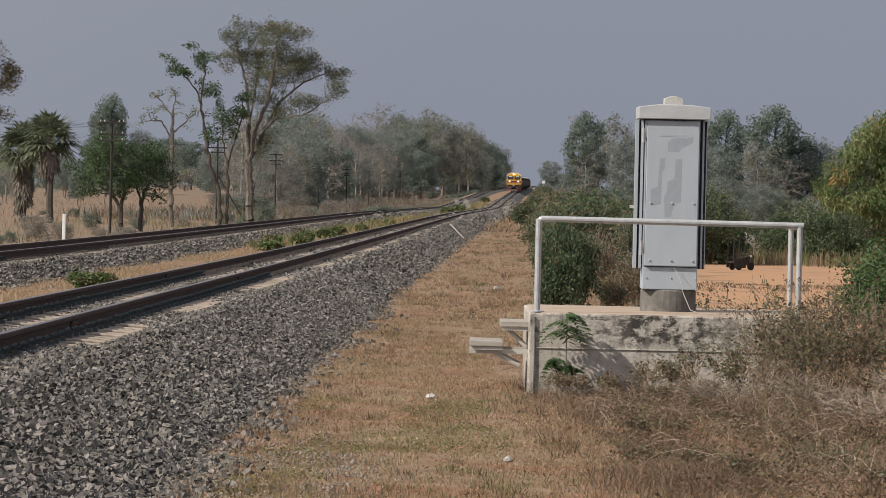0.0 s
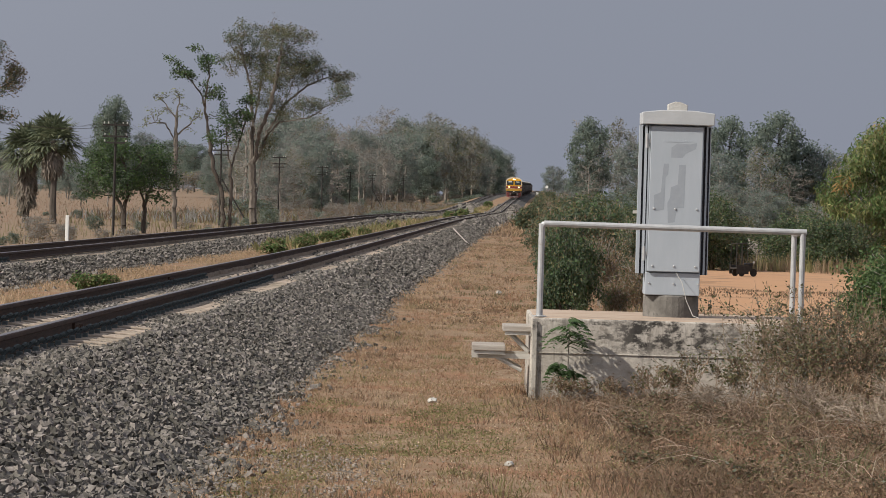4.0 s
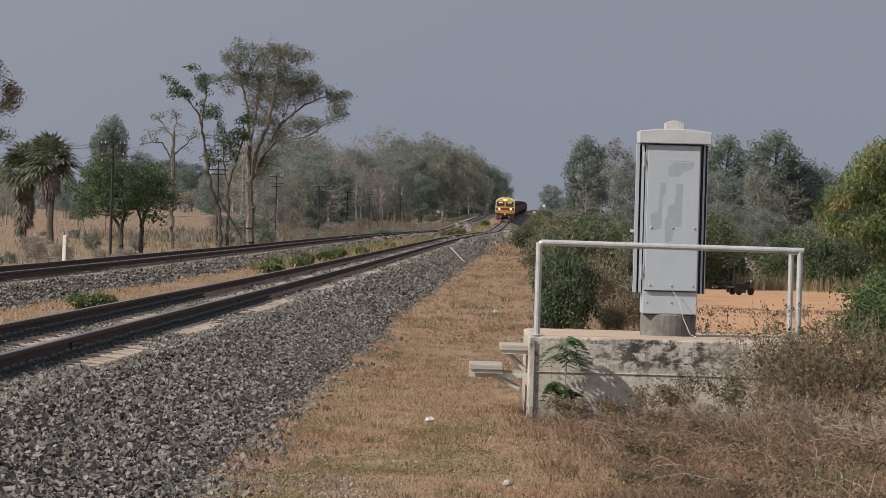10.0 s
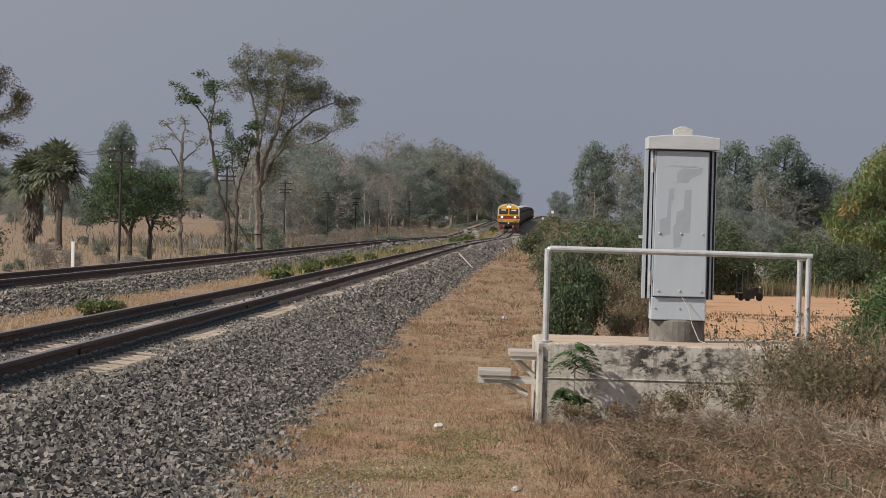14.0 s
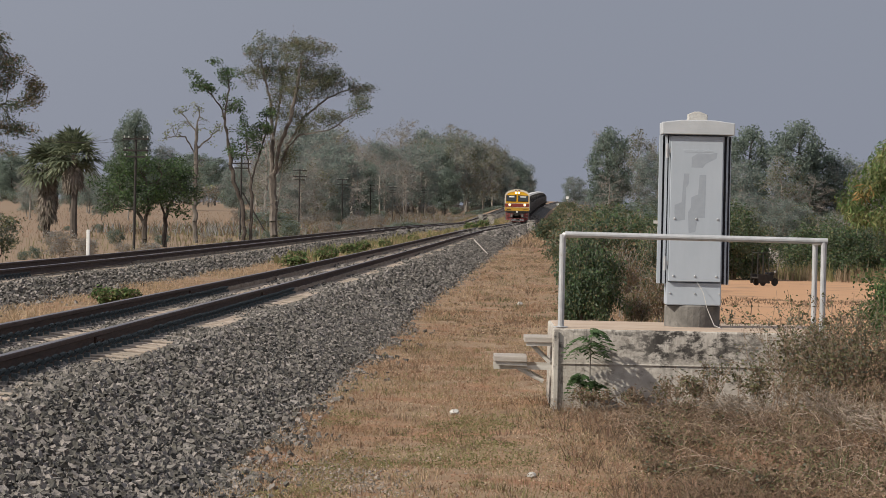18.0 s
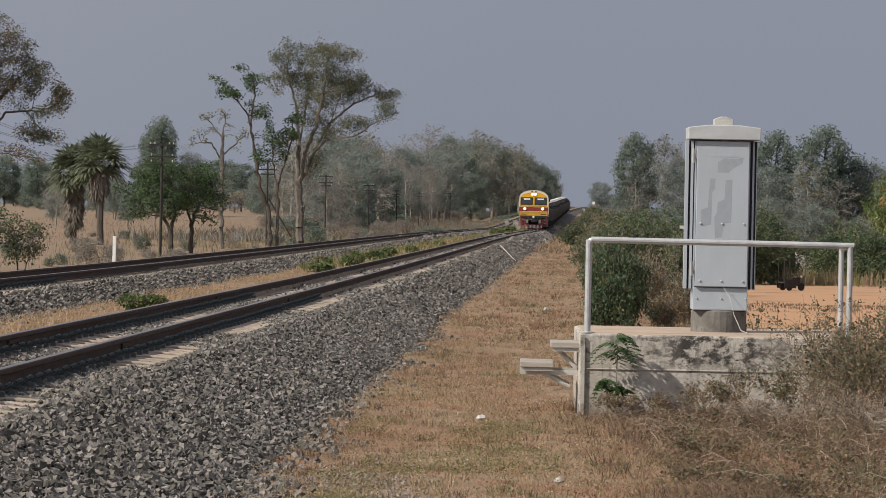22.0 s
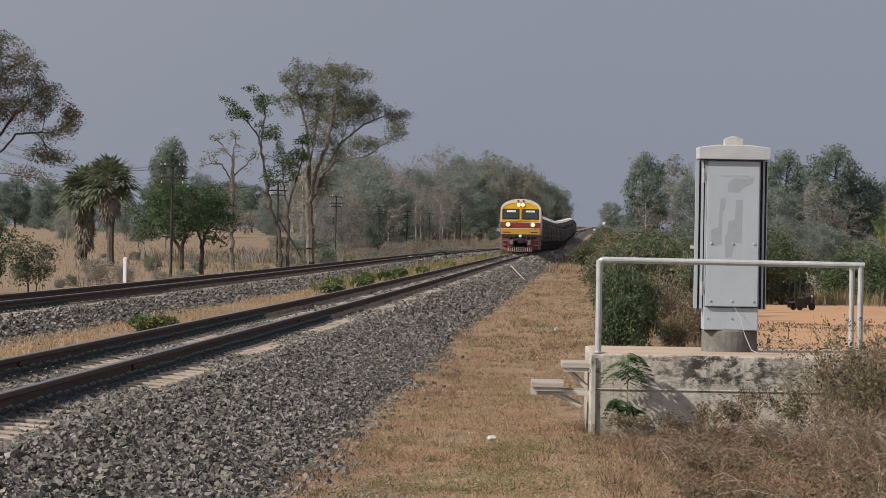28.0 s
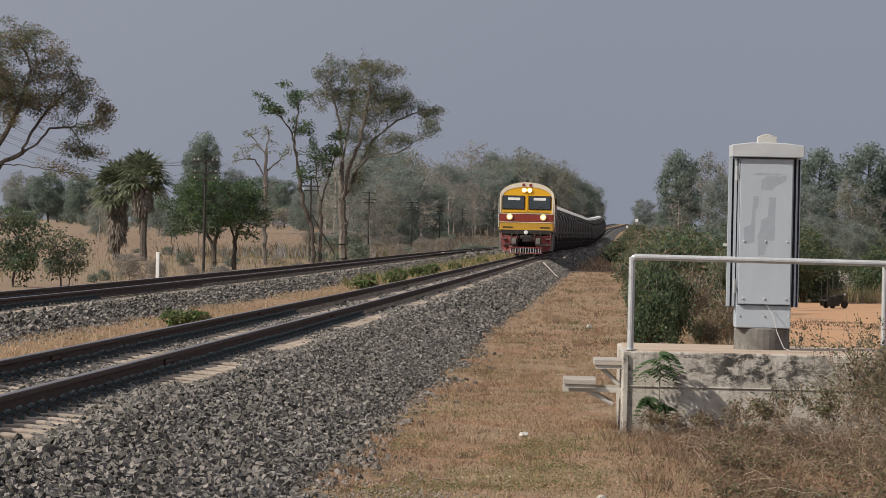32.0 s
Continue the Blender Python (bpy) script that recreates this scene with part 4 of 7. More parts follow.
def grown(name, m, label, seed, stems, lobes, bark, trunk_r, leaves, twig=0.012, step=0.28, kill=0.34, category="tree", group="", power=1.7, droop=0.0, hollow=0.25, aspect=0.55):
    """A tree whose limbs fill the lobes (x, y, z, three radii, goals). leaves: (material, how many at a tip, scatter, leaf length, share of the tips)."""
    nr = np.random.default_rng(seed)
    root = thing(name, m, label, category, group)
    goals = []
    for x, y, z, rx, ry, rz, n in lobes:
        o = nr.normal(0, 1, (n, 3))
        o *= ((hollow + (1 - hollow) * nr.uniform(0, 1, n)) * np.where(nr.uniform(0, 1, n) < 0.2, nr.uniform(1.1, 1.6, n), 1) / np.linalg.norm(o, axis=1))[:, None]
        goals.append(np.array((x, y, z)) + o * np.array((rx, ry, rz)))
    pts, up, own = colonize(nr, stems, np.concatenate(goals), step, kill)
    n = len(pts)
    load = np.zeros(n)
    for i in range(n - 1, -1, -1):
        load[i] = max(load[i], 1.0)
        if up[i] >= 0:
            load[up[i]] += load[i]
    r = load ** (1 / power)
    r = (twig + (r - 1) * (trunk_r - twig) / (r.max() - 1)).tolist()
    P = [Vector(p) for p in pts.tolist()]
    bundles = {}
    for i in range(n):
        if up[i] >= 0:
            bundles.setdefault(own[i], []).append((P[up[i]], P[i], min(r[up[i]], r[i] * 1.35), r[i]))
    for k in sorted(bundles):
        tubes(bundles[k], bark, "trunk" if category == "tree" else "stem", root)
    tips = pts[load <= 3.0]
    for k, (mat, per, scatter, size, share) in enumerate(leaves):
        some = [p for p in tips if nr.uniform() < share * (1 + 1.5 * noise.noise((p[0] * 0.6 + 9 * k, p[1] * 0.6, p[2] * 0.6 + seed)))]
        if some:
            v, f = leaf_cloud(nr, some, per, scatter, size, aspect, droop)
            raw("crown", v, f, mat, root)
    return root


def cauliflower(seed, clumps, radius, low, high, goals, inner=0.62, ball=0.36):
    """Lobes of a rounded crown between two heights, with an uneven outline."""
    rng = random.Random(seed)
    mid, half = (low + high) / 2, (high - low) / 2
    lobes = []
    for k in range(clumps):
        a, s = 6.283 * (k * 0.618 % 1), -0.85 + 1.7 * (k + 0.5) / clumps
        w = math.sqrt(1 - s * s) * radius * inner * rng.uniform(0.7, 1.15)
        b = radius * ball * rng.uniform(0.75, 1.2)
        lobes.append((w * math.cos(a), w * math.sin(a), mid + s * half * 0.8, b, b, b * rng.uniform(0.7, 0.9), goals))
    return lobes


def scaled(ob, s, sz=None):
    ob.scale = (s, s, sz or s)
    return ob


def flakes(name, count, place, size, mat, label, seed, rise=0.03):
    """Crumbs of dead leaf and straw lying on the ground."""
    rng = np.random.default_rng(seed)
    x, y, z, hs = place(rng, count)
    tips = np.stack([x, y, z + rise * hs * rng.uniform(0.1, 1, len(x))], 1)
    v, f = leaf_cloud(rng, tips, 1, 0.004, size, 0.45)
    return tagged(raw(name, v, f, mat), label, "litter", kind="stuff")


flakes("leaf_litter", 16000, field_of(2.2, 9.5, 26, 60, 0.6, thresh=-0.25, seed=71.0, power=1.2), 0.016, M_PALESTRAW, "crumbs of bleached straw on the verge", 71)
flakes("leaf_litter", 30000, field_of(2.2, 9.5, 23, 60, 0.6, thresh=-0.05, seed=73.0, power=1.2), 0.022, M_STRAWRED, "crumbs of dead leaf on the verge", 72)
flakes("leaf_litter", 46000, field_of(2.2, 9.0, 26, 70, 0.6, thresh=0.0, seed=87.0, power=1.2), 0.017, M_STRAW, "crumbled straw over the verge", 79, rise=0.04)
flakes("leaf_litter", 34000, field_of(2.2, 9.0, 26, 70, 0.6, thresh=0.05, seed=89.0, power=1.2), 0.017, M_BRUSH, "crumbled brown leaf over the verge", 80, rise=0.045)
flakes("leaf_litter", 20000, field_of(2.2, 8.0, 70, 200, 0.6, thresh=-0.1, seed=91.0, power=1.4), 0.04, M_STRAW, "crumbled straw farther along the verge", 81, rise=0.06)
flakes("leaf_litter", 14000, field_of(2.2, 8.0, 70, 200, 0.6, thresh=0.05, seed=93.0, power=1.4), 0.04, M_BRUSH, "crumbled brown leaf farther along the verge", 82, rise=0.07)
flakes("leaf_litter", 26000, field_of(-1.7, 1.3, 27.5, 42, 0.6, follow=False, thresh=0.12, seed=75.0), 0.022, M_STRAWGREEN, "small green leaves of creeping weeds on the verge", 73)
flakes("leaf_litter", 22000, field_of(0.2, 4.6, 27.5, 42.8, 0.9, follow=False, thresh=-0.1, seed=77.0, edge=0.7, slant=0.045), 0.026, M_DRYLEAF, "dead leaves caught in the dry brush", 74, rise=0.10)
flakes("leaf_litter", 22000, field_of(0.2, 4.6, 27.5, 42.8, 0.9, follow=False, thresh=-0.1, seed=81.0, edge=0.7, slant=0.045), 0.032, M_BRUSH, "dark withered leaves in the dry brush", 76, rise=0.11)
flakes("leaf_litter", 9000, field_of(0.4, 4.6, 29, 42.8, 0.9, follow=False, thresh=0.1, seed=83.0, edge=0.7, slant=0.045), 0.028, M_LEAFOLIVE, "small olive leaves in the dry brush", 77, rise=0.13)
flakes("leaf_litter", 7000, field_of(0.2, 4.6, 29, 42.8, 0.9, follow=False, thresh=0.0, seed=85.0, edge=0.7, slant=0.045), 0.024, M_STRAWRED, "rust-red dead leaves in the dry brush", 78, rise=0.07)

# single trees beyond the second track
grown("roadside_tree", at(-13.18, 242), "tall spreading tree with sparse brownish-green crown", 4, [
    [(0.0, 0, -0.2), (-0.1, 0, 2.4), (-0.2, 0, 3.7), (-0.2, 0.2, 5.7), (-0.4, 0.4, 7.8), (-0.9, 0.5, 9.6)],
    [(-0.1, 0, 3.6), (0.2, -0.4, 5.3), (0.7, -0.7, 6.6), (1.1, -0.8, 8.5), (1.3, -0.9, 10.0)],
    [(0.1, 0, 3.9), (0.6, 0.5, 5.4), (1.5, 0.9, 7.0), (2.7, 1.1, 8.0), (3.9, 1.0, 8.5)],
    [(0.4, 0, 5.0), (1.2, -0.5, 5.9), (2.8, -1, 6.2), (4.1, -1.2, 7.0)],
    [(-0.2, 0, 5.4), (0.0, 1, 7.2), (0.3, 1.6, 9.4)],
    [(0.1, 0.1, 1.6), (0.2, 0.6, 2.9), (0.4, 1.2, 4.5), (1.2, 1.9, 6.3), (2.0, 2.2, 8.8)],
], [
    (-1.0, 0.4, 10.4, 0.85, 1.0, 0.73, 110), (0.1, 0.8, 10.6, 0.67, 0.9, 0.6, 75), (1.2, -0.6, 10.5, 1.03, 1.3, 0.85, 150), (2.4, -0.3, 10.4, 0.7, 0.8, 0.6, 75),
    (2.7, 0.9, 8.9, 1.15, 1.4, 0.8, 150), (4.3, 1.0, 8.5, 0.8, 0.9, 0.54, 85), (4.5, -0.8, 7.5, 0.5, 0.7, 0.5, 45), (0.1, 1.2, 9.2, 1.21, 1.3, 0.8, 140),
    (1.5, 0, 8.6, 1.3, 1.6, 0.9, 160), (-1.3, 0.4, 9.2, 0.6, 0.8, 0.7, 70), (3.0, -1, 7.0, 1.21, 0.9, 0.45, 70), (1.2, 0.3, 6.9, 1.5, 1.3, 0.8, 90), (0.0, 0.3, 7.8, 0.8, 1.0, 0.8, 50), (0.6, 0.2, 4.6, 0.8, 0.8, 0.8, 30),
], M_BARKMID, 0.21, [(M_DUSTY, 30, 0.19, 0.08, 0.38), (M_LEAFOLIVE, 38, 0.19, 0.08, 0.45), (M_LEAFDARK, 38, 0.19, 0.085, 0.36), (M_LEAFBROWN, 24, 0.19, 0.08, 0.18)], twig=0.011, step=0.24, kill=0.28)
grown("slim_tree", at(-14.6, 240), "slim forked tree with dark trunks and fresh green tufts", 9, [
    [(0.0, 0, -0.2), (-0.2, 0, 2.4), (-0.7, 0, 3.7), (-1.0, 0.1, 5.6), (-1.4, 0.1, 7.4), (-2.1, 0, 8.4), (-2.8, -0.2, 8.8)],
    [(-1.0, 0.1, 5.6), (-1.2, -0.3, 7.1), (-1.0, -0.3, 9.0), (-1.4, -0.2, 9.8)],
    [(0.25, 0.1, -0.2), (0.3, 0.2, 2.7), (0.0, 0.2, 4.8), (-0.1, 0.2, 6.3)],
    [(0.2, 0.2, 3.6), (0.6, 0.4, 5.1), (1.0, 0.5, 6.6), (0.9, 0.5, 7.3)],
    [(-2.1, 0, 8.3), (-2.6, -0.2, 9.1), (-3.2, -0.3, 9.4)],
], [
    (-2.4, 0, 8.6, 0.72, 0.7, 0.33, 60), (-1.1, -0.3, 9.2, 0.66, 0.7, 0.48, 60), (-0.6, -0.2, 9.4, 0.42, 0.6, 0.42, 35), (-1.9, -0.2, 10.0, 0.27, 0.3, 0.21, 14), (-0.9, -0.2, 7.7, 0.66, 0.8, 0.72, 70),
    (-0.2, 0.2, 6.2, 0.84, 0.9, 0.66, 70), (1.0, 0.5, 7.3, 0.48, 0.7, 0.36, 40), (1.0, 0.5, 6.5, 0.54, 0.7, 0.3, 30), (-0.7, 0.1, 5.2, 0.6, 0.7, 0.54, 30), (0.3, 0.3, 5.5, 0.54, 0.7, 0.54, 25),
], M_BARKDARK, 0.15, [(M_LEAF, 34, 0.17, 0.12, 0.5), (M_LEAFBRIGHT, 18, 0.17, 0.12, 0.22), (M_LEAFDARK, 34, 0.17, 0.12, 0.5)], twig=0.013)
ROUND = [(M_LEAF, 34, 0.24, 0.14, 0.7), (M_LEAFBRIGHT, 16, 0.24, 0.14, 0.3), (M_LEAFDARK, 34, 0.24, 0.14, 0.7)]
grown("leafy_tree", at(-20.6, 250), "low round tree with dense dark green leaves", 12, [
    [(-0.3, 0, -0.2), (-0.2, 0, 1.1), (-0.7, 0.2, 2.2), (-1.5, 0.3, 3.1)], [(-0.2, 0, 1.1), (0.0, -0.3, 2.2), (-0.2, -0.4, 3.8)], [(-0.6, 0.2, 2.0), (-1.8, -0.4, 2.2)],
], [(-1.5, 0, 3.7, 1.31, 1.4, 1.06, 90), (-0.4, -0.2, 4.6, 1.12, 1.3, 0.84, 80), (-2.2, 0.2, 2.8, 0.81, 1.0, 0.81, 50), (0.3, 0.2, 3.4, 0.94, 1.2, 1.0, 60), (-0.8, -0.8, 2.5, 1.12, 0.8, 0.56, 50)], M_BARKDARK, 0.15, ROUND, twig=0.014, step=0.3, kill=0.36)
grown("leafy_tree", at(-19.4, 252), "low round tree with dense dark green leaves", 13, [
    [(-0.4, 0, -0.2), (-0.5, 0, 1.0), (-0.3, 0.2, 2.2), (0.2, 0.3, 3.2)], [(-0.4, 0, 1.3), (-0.7, -0.3, 2.5), (-0.5, -0.3, 3.8)],
], [(-0.1, 0, 4.0, 1.07, 1.2, 1.07, 80), (0.6, 0.2, 3.0, 0.76, 1.0, 0.88, 60), (-0.5, -0.6, 2.9, 0.82, 0.8, 0.76, 50), (0.3, -0.2, 2.1, 0.76, 0.8, 0.44, 34)], M_BARKDARK, 0.13, ROUND, twig=0.014, step=0.3, kill=0.36)
grown("pale_tree", at(-20.56, 286), "slim pale-barked tree with thin yellowish leaves", 17, [
    [(0.0, 0, -0.3), (-0.1, 0, 2.4), (-0.1, 0, 5.2), (-0.1, 0.1, 7.4), (0.1, 0.2, 8.3)], [(-0.1, 0, 5.6), (-0.7, -0.3, 6.7), (-1.4, -0.6, 6.7), (-2.1, -0.8, 6.5)], [(-0.1, 0, 5.9), (0.7, 0.4, 6.7), (1.2, 0.8, 7.2)],
    [(-0.1, 0, 7.0), (-0.7, 0.4, 7.7), (-1.2, 0.8, 8.3)], [(-0.0, 0, 3.1), (0.4, -0.2, 3.4), (0.9, -0.5, 3.5)],
], [(-1.2, 0.7, 8.4, 0.57, 0.8, 0.29, 26), (-1.5, -0.3, 7.3, 0.64, 0.8, 0.36, 26), (0.0, 0.2, 8.5, 0.5, 0.8, 0.5, 26), (-0.7, 0.3, 7.5, 0.57, 0.8, 0.32, 22), (1.1, 0.7, 7.3, 0.57, 0.8, 0.32, 24), (0.4, 0, 7.4, 0.5, 0.7, 0.43, 20), (0.7, 0.3, 6.5, 0.5, 0.6, 0.32, 14)], M_BARKMID, 0.15, [(M_LEAFYELLOW, 10, 0.16, 0.13, 0.5), (M_DUSTY, 8, 0.16, 0.13, 0.4)], twig=0.016)
grown("edge_tree", at(-24.2, 178), "large tree with olive and rust-brown leaves", 21, [
    [(0.0, 0, -0.2), (0.0, 0, 2.4), (0.2, 0, 3.8), (1.0, 0.2, 4.9), (2.1, 0.4, 5.5), (2.7, 0.5, 6.2), (4.0, 0.6, 6.3), (4.8, 0.6, 6.6)], [(0.2, 0, 3.8), (0.7, -0.4, 5.3), (1.6, -0.7, 6.9), (2.1, -0.8, 8.5)],
    [(1.6, 0.2, 5.2), (2.2, 0.8, 6.5), (3.3, 1.2, 7.8)], [(0.1, 0, 3.3), (-0.2, 0.6, 5.3), (-0.0, 1, 7.6)], [(0.9, 0.2, 4.8), (2.0, -0.5, 4.7), (3.4, -0.8, 4.5), (4.3, -0.9, 4.4)], [(3.6, 0.5, 6.2), (4.1, 0.2, 5.6), (4.5, 0, 5.3)],
], [
    (1.5, -0.6, 9.5, 1.25, 1.2, 0.9, 180), (2.6, 0.4, 8.7, 0.9, 1.1, 0.85, 140), (3.6, 0.9, 7.7, 0.8, 1.0, 0.8, 120), (4.8, 0.6, 6.9, 0.4, 0.6, 0.49, 46), (2.4, 0.6, 7.3, 1.11, 1.2, 0.67, 100), (1.1, -0.5, 7.8, 1.2, 1.3, 1.1, 160),
    (4.2, 0.4, 6.3, 0.62, 0.7, 0.31, 46), (4.0, 0, 5.4, 0.76, 0.7, 0.36, 30), (4.7, 0, 5.2, 0.31, 0.4, 0.36, 14), (3.1, -0.7, 4.7, 1.11, 0.8, 0.31, 26), (-0.3, 0.8, 8.9, 1.33, 1.6, 1.33, 100), (-0.5, 0.4, 6.4, 1.33, 1.6, 1.11, 80),
], M_BARKDARK, 0.18, [(M_LEAFBROWN, 56, 0.20, 0.08, 0.5), (M_LEAFOLIVE, 44, 0.20, 0.08, 0.42), (M_LEAFDARK, 56, 0.20, 0.08, 0.55)], twig=0.009, step=0.24, kill=0.3)
HEDGE = [(M_LEAFDARK, 26, 0.2, 0.12, 0.8), (M_LEAFOLIVE, 14, 0.2, 0.12, 0.4), (M_DUSTY, 12, 0.2, 0.12, 0.4), (M_LEAF, 16, 0.2, 0.12, 0.5)]
grown("hedge_bush", at(-22.0, 172), "dark green drooping bush under a large tree", 23, [[(0, 0, -0.1), (0.1, 0, 1.0), (0.2, 0, 2.0)], [(0.2, 0.1, -0.1), (0.6, 0.1, 1.2)]], [(-0.6, 0, 2.6, 1.0, 1.0, 0.7, 90), (0.5, 0.1, 2.3, 0.8, 0.8, 0.6, 60), (0.1, -0.4, 1.3, 1.1, 0.8, 0.7, 90)], M_BARKDARK, 0.06, HEDGE, twig=0.008, step=0.2, kill=0.26, category="bush", droop=0.5)
grown("hedge_bush", at(-20.35, 174), "dusty olive bush at the field's edge", 24, [[(0, 0, -0.1), (-0.1, 0, 0.6), (-0.2, 0, 1.2)], [(0.2, 0.1, -0.1), (0.4, 0.1, 0.8)]], [(-0.3, 0, 1.6, 0.8, 0.8, 0.5, 70), (0.5, 0.1, 1.3, 0.7, 0.7, 0.5, 50), (0.1, -0.3, 0.8, 0.9, 0.7, 0.4, 50)], M_BARKDARK, 0.05, [(M_LEAFOLIVE, 20, 0.2, 0.11, 0.6), (M_DUSTY, 16, 0.2, 0.11, 0.6), (M_LEAFDARK, 16, 0.2, 0.11, 0.5)], twig=0.007, step=0.2, kill=0.26, category="bush")


def fan_palm(m, height, seed, label, skirt=0.9):
    rng = random.Random(seed)
    root = thing("fan_palm", m, label, "palm tree")
    segs, p = [], Vector((0, 0, -0.1))
    for i in range(8):
        q = p + Vector((rng.gauss(0, 0.03), rng.gauss(0, 0.03), height / 8))
        segs.append((p, q, 0.24 - 0.01 * i, 0.235 - 0.01 * i))
        p = q
    tubes(segs, M_BARKDARK, "trunk", root)
    for name, mat, count, lo, hi, length in (("frond", M_FROND, 46, -0.6, 1.4, 2.25), ("dead_frond", M_FRONDDEAD, 54, -1.5, -0.95, 1.25)):
        vs, fs = [], []
        for k in range(count):
            a, e = rng.uniform(0, 6.28), rng.uniform(lo, hi)
            d = Vector((math.cos(a) * math.cos(e), math.sin(a) * math.cos(e), math.sin(e)))
            side = d.cross(Vector((0, 0, 1))).normalized()
            nrm = side.cross(d)
            s = p + Vector((0, 0, -0.25 if name == "frond" else -0.4 - rng.uniform(0, skirt)))
            hub = s + d * length * 0.45
            vs += [tuple(s - side * 0.02), tuple(s + side * 0.02), tuple(hub)]
            fs.append((len(vs) - 3, len(vs) - 2, len(vs) - 1))
            for j in range(13):
                t = -1.9 + 3.8 * j / 12
                w = d * math.cos(t) + side * math.sin(t)
                L = length * (0.52 + 0.14 * math.cos(t)) * rng.uniform(0.85, 1.1)
                mid, tip = hub + w * L * 0.6 + nrm * 0.05, hub + w * L - Vector((0, 0, 0.22 * rng.uniform(0.5, 1.5)))
                x = w.cross(nrm).normalized() * 0.085
                o = len(vs)
                vs += [tuple(hub), tuple(mid + x), tuple(tip), tuple(mid - x)]
                fs.append((o, o + 1, o + 2, o + 3))
        raw(name + "s", vs, fs, mat, root, "grey hanging dead fronds" if name == "dead_frond" else "")
    return root


fan_palm(at(-29.3, 296), 5.6, 31, "sugar palm with fan leaves and a dead skirt")
fan_palm(at(-31.5, 300), 5.0, 32, "shorter sugar palm thick with hanging dead fronds", 2.6)

# woods: a few kinds of tree, grown once and set out many times
def straight(h):
    return [[(0, 0, -0.2), (0.1, 0.05, h * 0.3), (-0.05, 0.1, h * 0.6), (0.1, 0, h)]]


# the leaf colours of these kinds have the haze of distance put in
KINDS = [
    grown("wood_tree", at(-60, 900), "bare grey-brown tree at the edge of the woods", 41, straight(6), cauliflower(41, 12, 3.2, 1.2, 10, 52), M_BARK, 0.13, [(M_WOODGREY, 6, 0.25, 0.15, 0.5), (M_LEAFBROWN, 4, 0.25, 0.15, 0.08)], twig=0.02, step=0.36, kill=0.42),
    grown("wood_tree", at(-70, 900), "haze-paled grey-green tree at the edge of the woods", 42, straight(6), cauliflower(42, 15, 3.2, 0.4, 10, 34), M_BARK, 0.15, [(M_WOODGREEN, 42, 0.40, 0.22, 0.85), (M_WOODGREY, 26, 0.40, 0.22, 0.4)], twig=0.025, step=0.46, kill=0.55),
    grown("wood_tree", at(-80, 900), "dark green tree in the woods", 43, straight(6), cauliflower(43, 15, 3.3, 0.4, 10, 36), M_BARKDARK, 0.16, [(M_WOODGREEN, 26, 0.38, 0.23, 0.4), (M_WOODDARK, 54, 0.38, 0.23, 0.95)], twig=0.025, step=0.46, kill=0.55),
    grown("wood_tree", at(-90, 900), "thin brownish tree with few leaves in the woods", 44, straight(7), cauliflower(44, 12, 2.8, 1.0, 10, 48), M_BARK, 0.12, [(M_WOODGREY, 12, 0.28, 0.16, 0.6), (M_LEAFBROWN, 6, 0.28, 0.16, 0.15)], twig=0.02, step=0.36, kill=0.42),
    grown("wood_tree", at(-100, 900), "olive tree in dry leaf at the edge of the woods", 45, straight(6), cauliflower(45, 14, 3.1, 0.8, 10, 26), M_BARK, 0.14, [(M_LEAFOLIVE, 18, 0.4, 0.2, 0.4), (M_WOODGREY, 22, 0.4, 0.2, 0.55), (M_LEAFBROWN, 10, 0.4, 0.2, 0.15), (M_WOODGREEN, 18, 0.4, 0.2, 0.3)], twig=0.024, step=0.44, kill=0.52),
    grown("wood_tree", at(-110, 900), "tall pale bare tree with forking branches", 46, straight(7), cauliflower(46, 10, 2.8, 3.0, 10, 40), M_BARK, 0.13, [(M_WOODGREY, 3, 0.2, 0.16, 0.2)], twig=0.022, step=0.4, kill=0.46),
    grown("wood_bush", at(-115, 900), "green bush with haze-paled leaves at the edge of the woods", 47, straight(4), cauliflower(47, 12, 5.0, 0.0, 9.6, 24), M_BARK, 0.16, [(M_WOODGREEN, 22, 0.7, 0.45, 0.55), (M_LEAFOLIVE, 16, 0.7, 0.4, 0.3), (M_LEAFDARK, 18, 0.7, 0.4, 0.4)], twig=0.04, step=0.7, kill=0.8, category="bush"),
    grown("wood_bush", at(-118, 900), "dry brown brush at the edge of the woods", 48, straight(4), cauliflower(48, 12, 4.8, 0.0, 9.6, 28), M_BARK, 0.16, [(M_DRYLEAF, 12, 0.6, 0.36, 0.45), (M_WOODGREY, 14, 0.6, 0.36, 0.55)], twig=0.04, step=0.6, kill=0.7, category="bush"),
]
for k in KINDS:
    tagged(k, group="trees of the woods")


def plant(kind, x, y, height, rng, wide=1.0):
    c = copy_thing(KINDS[kind], at(x, y, -0.1, rng.uniform(0, 360)))
    s = height / 10
    c.scale = (s * wide, s * wide, s)
    return c


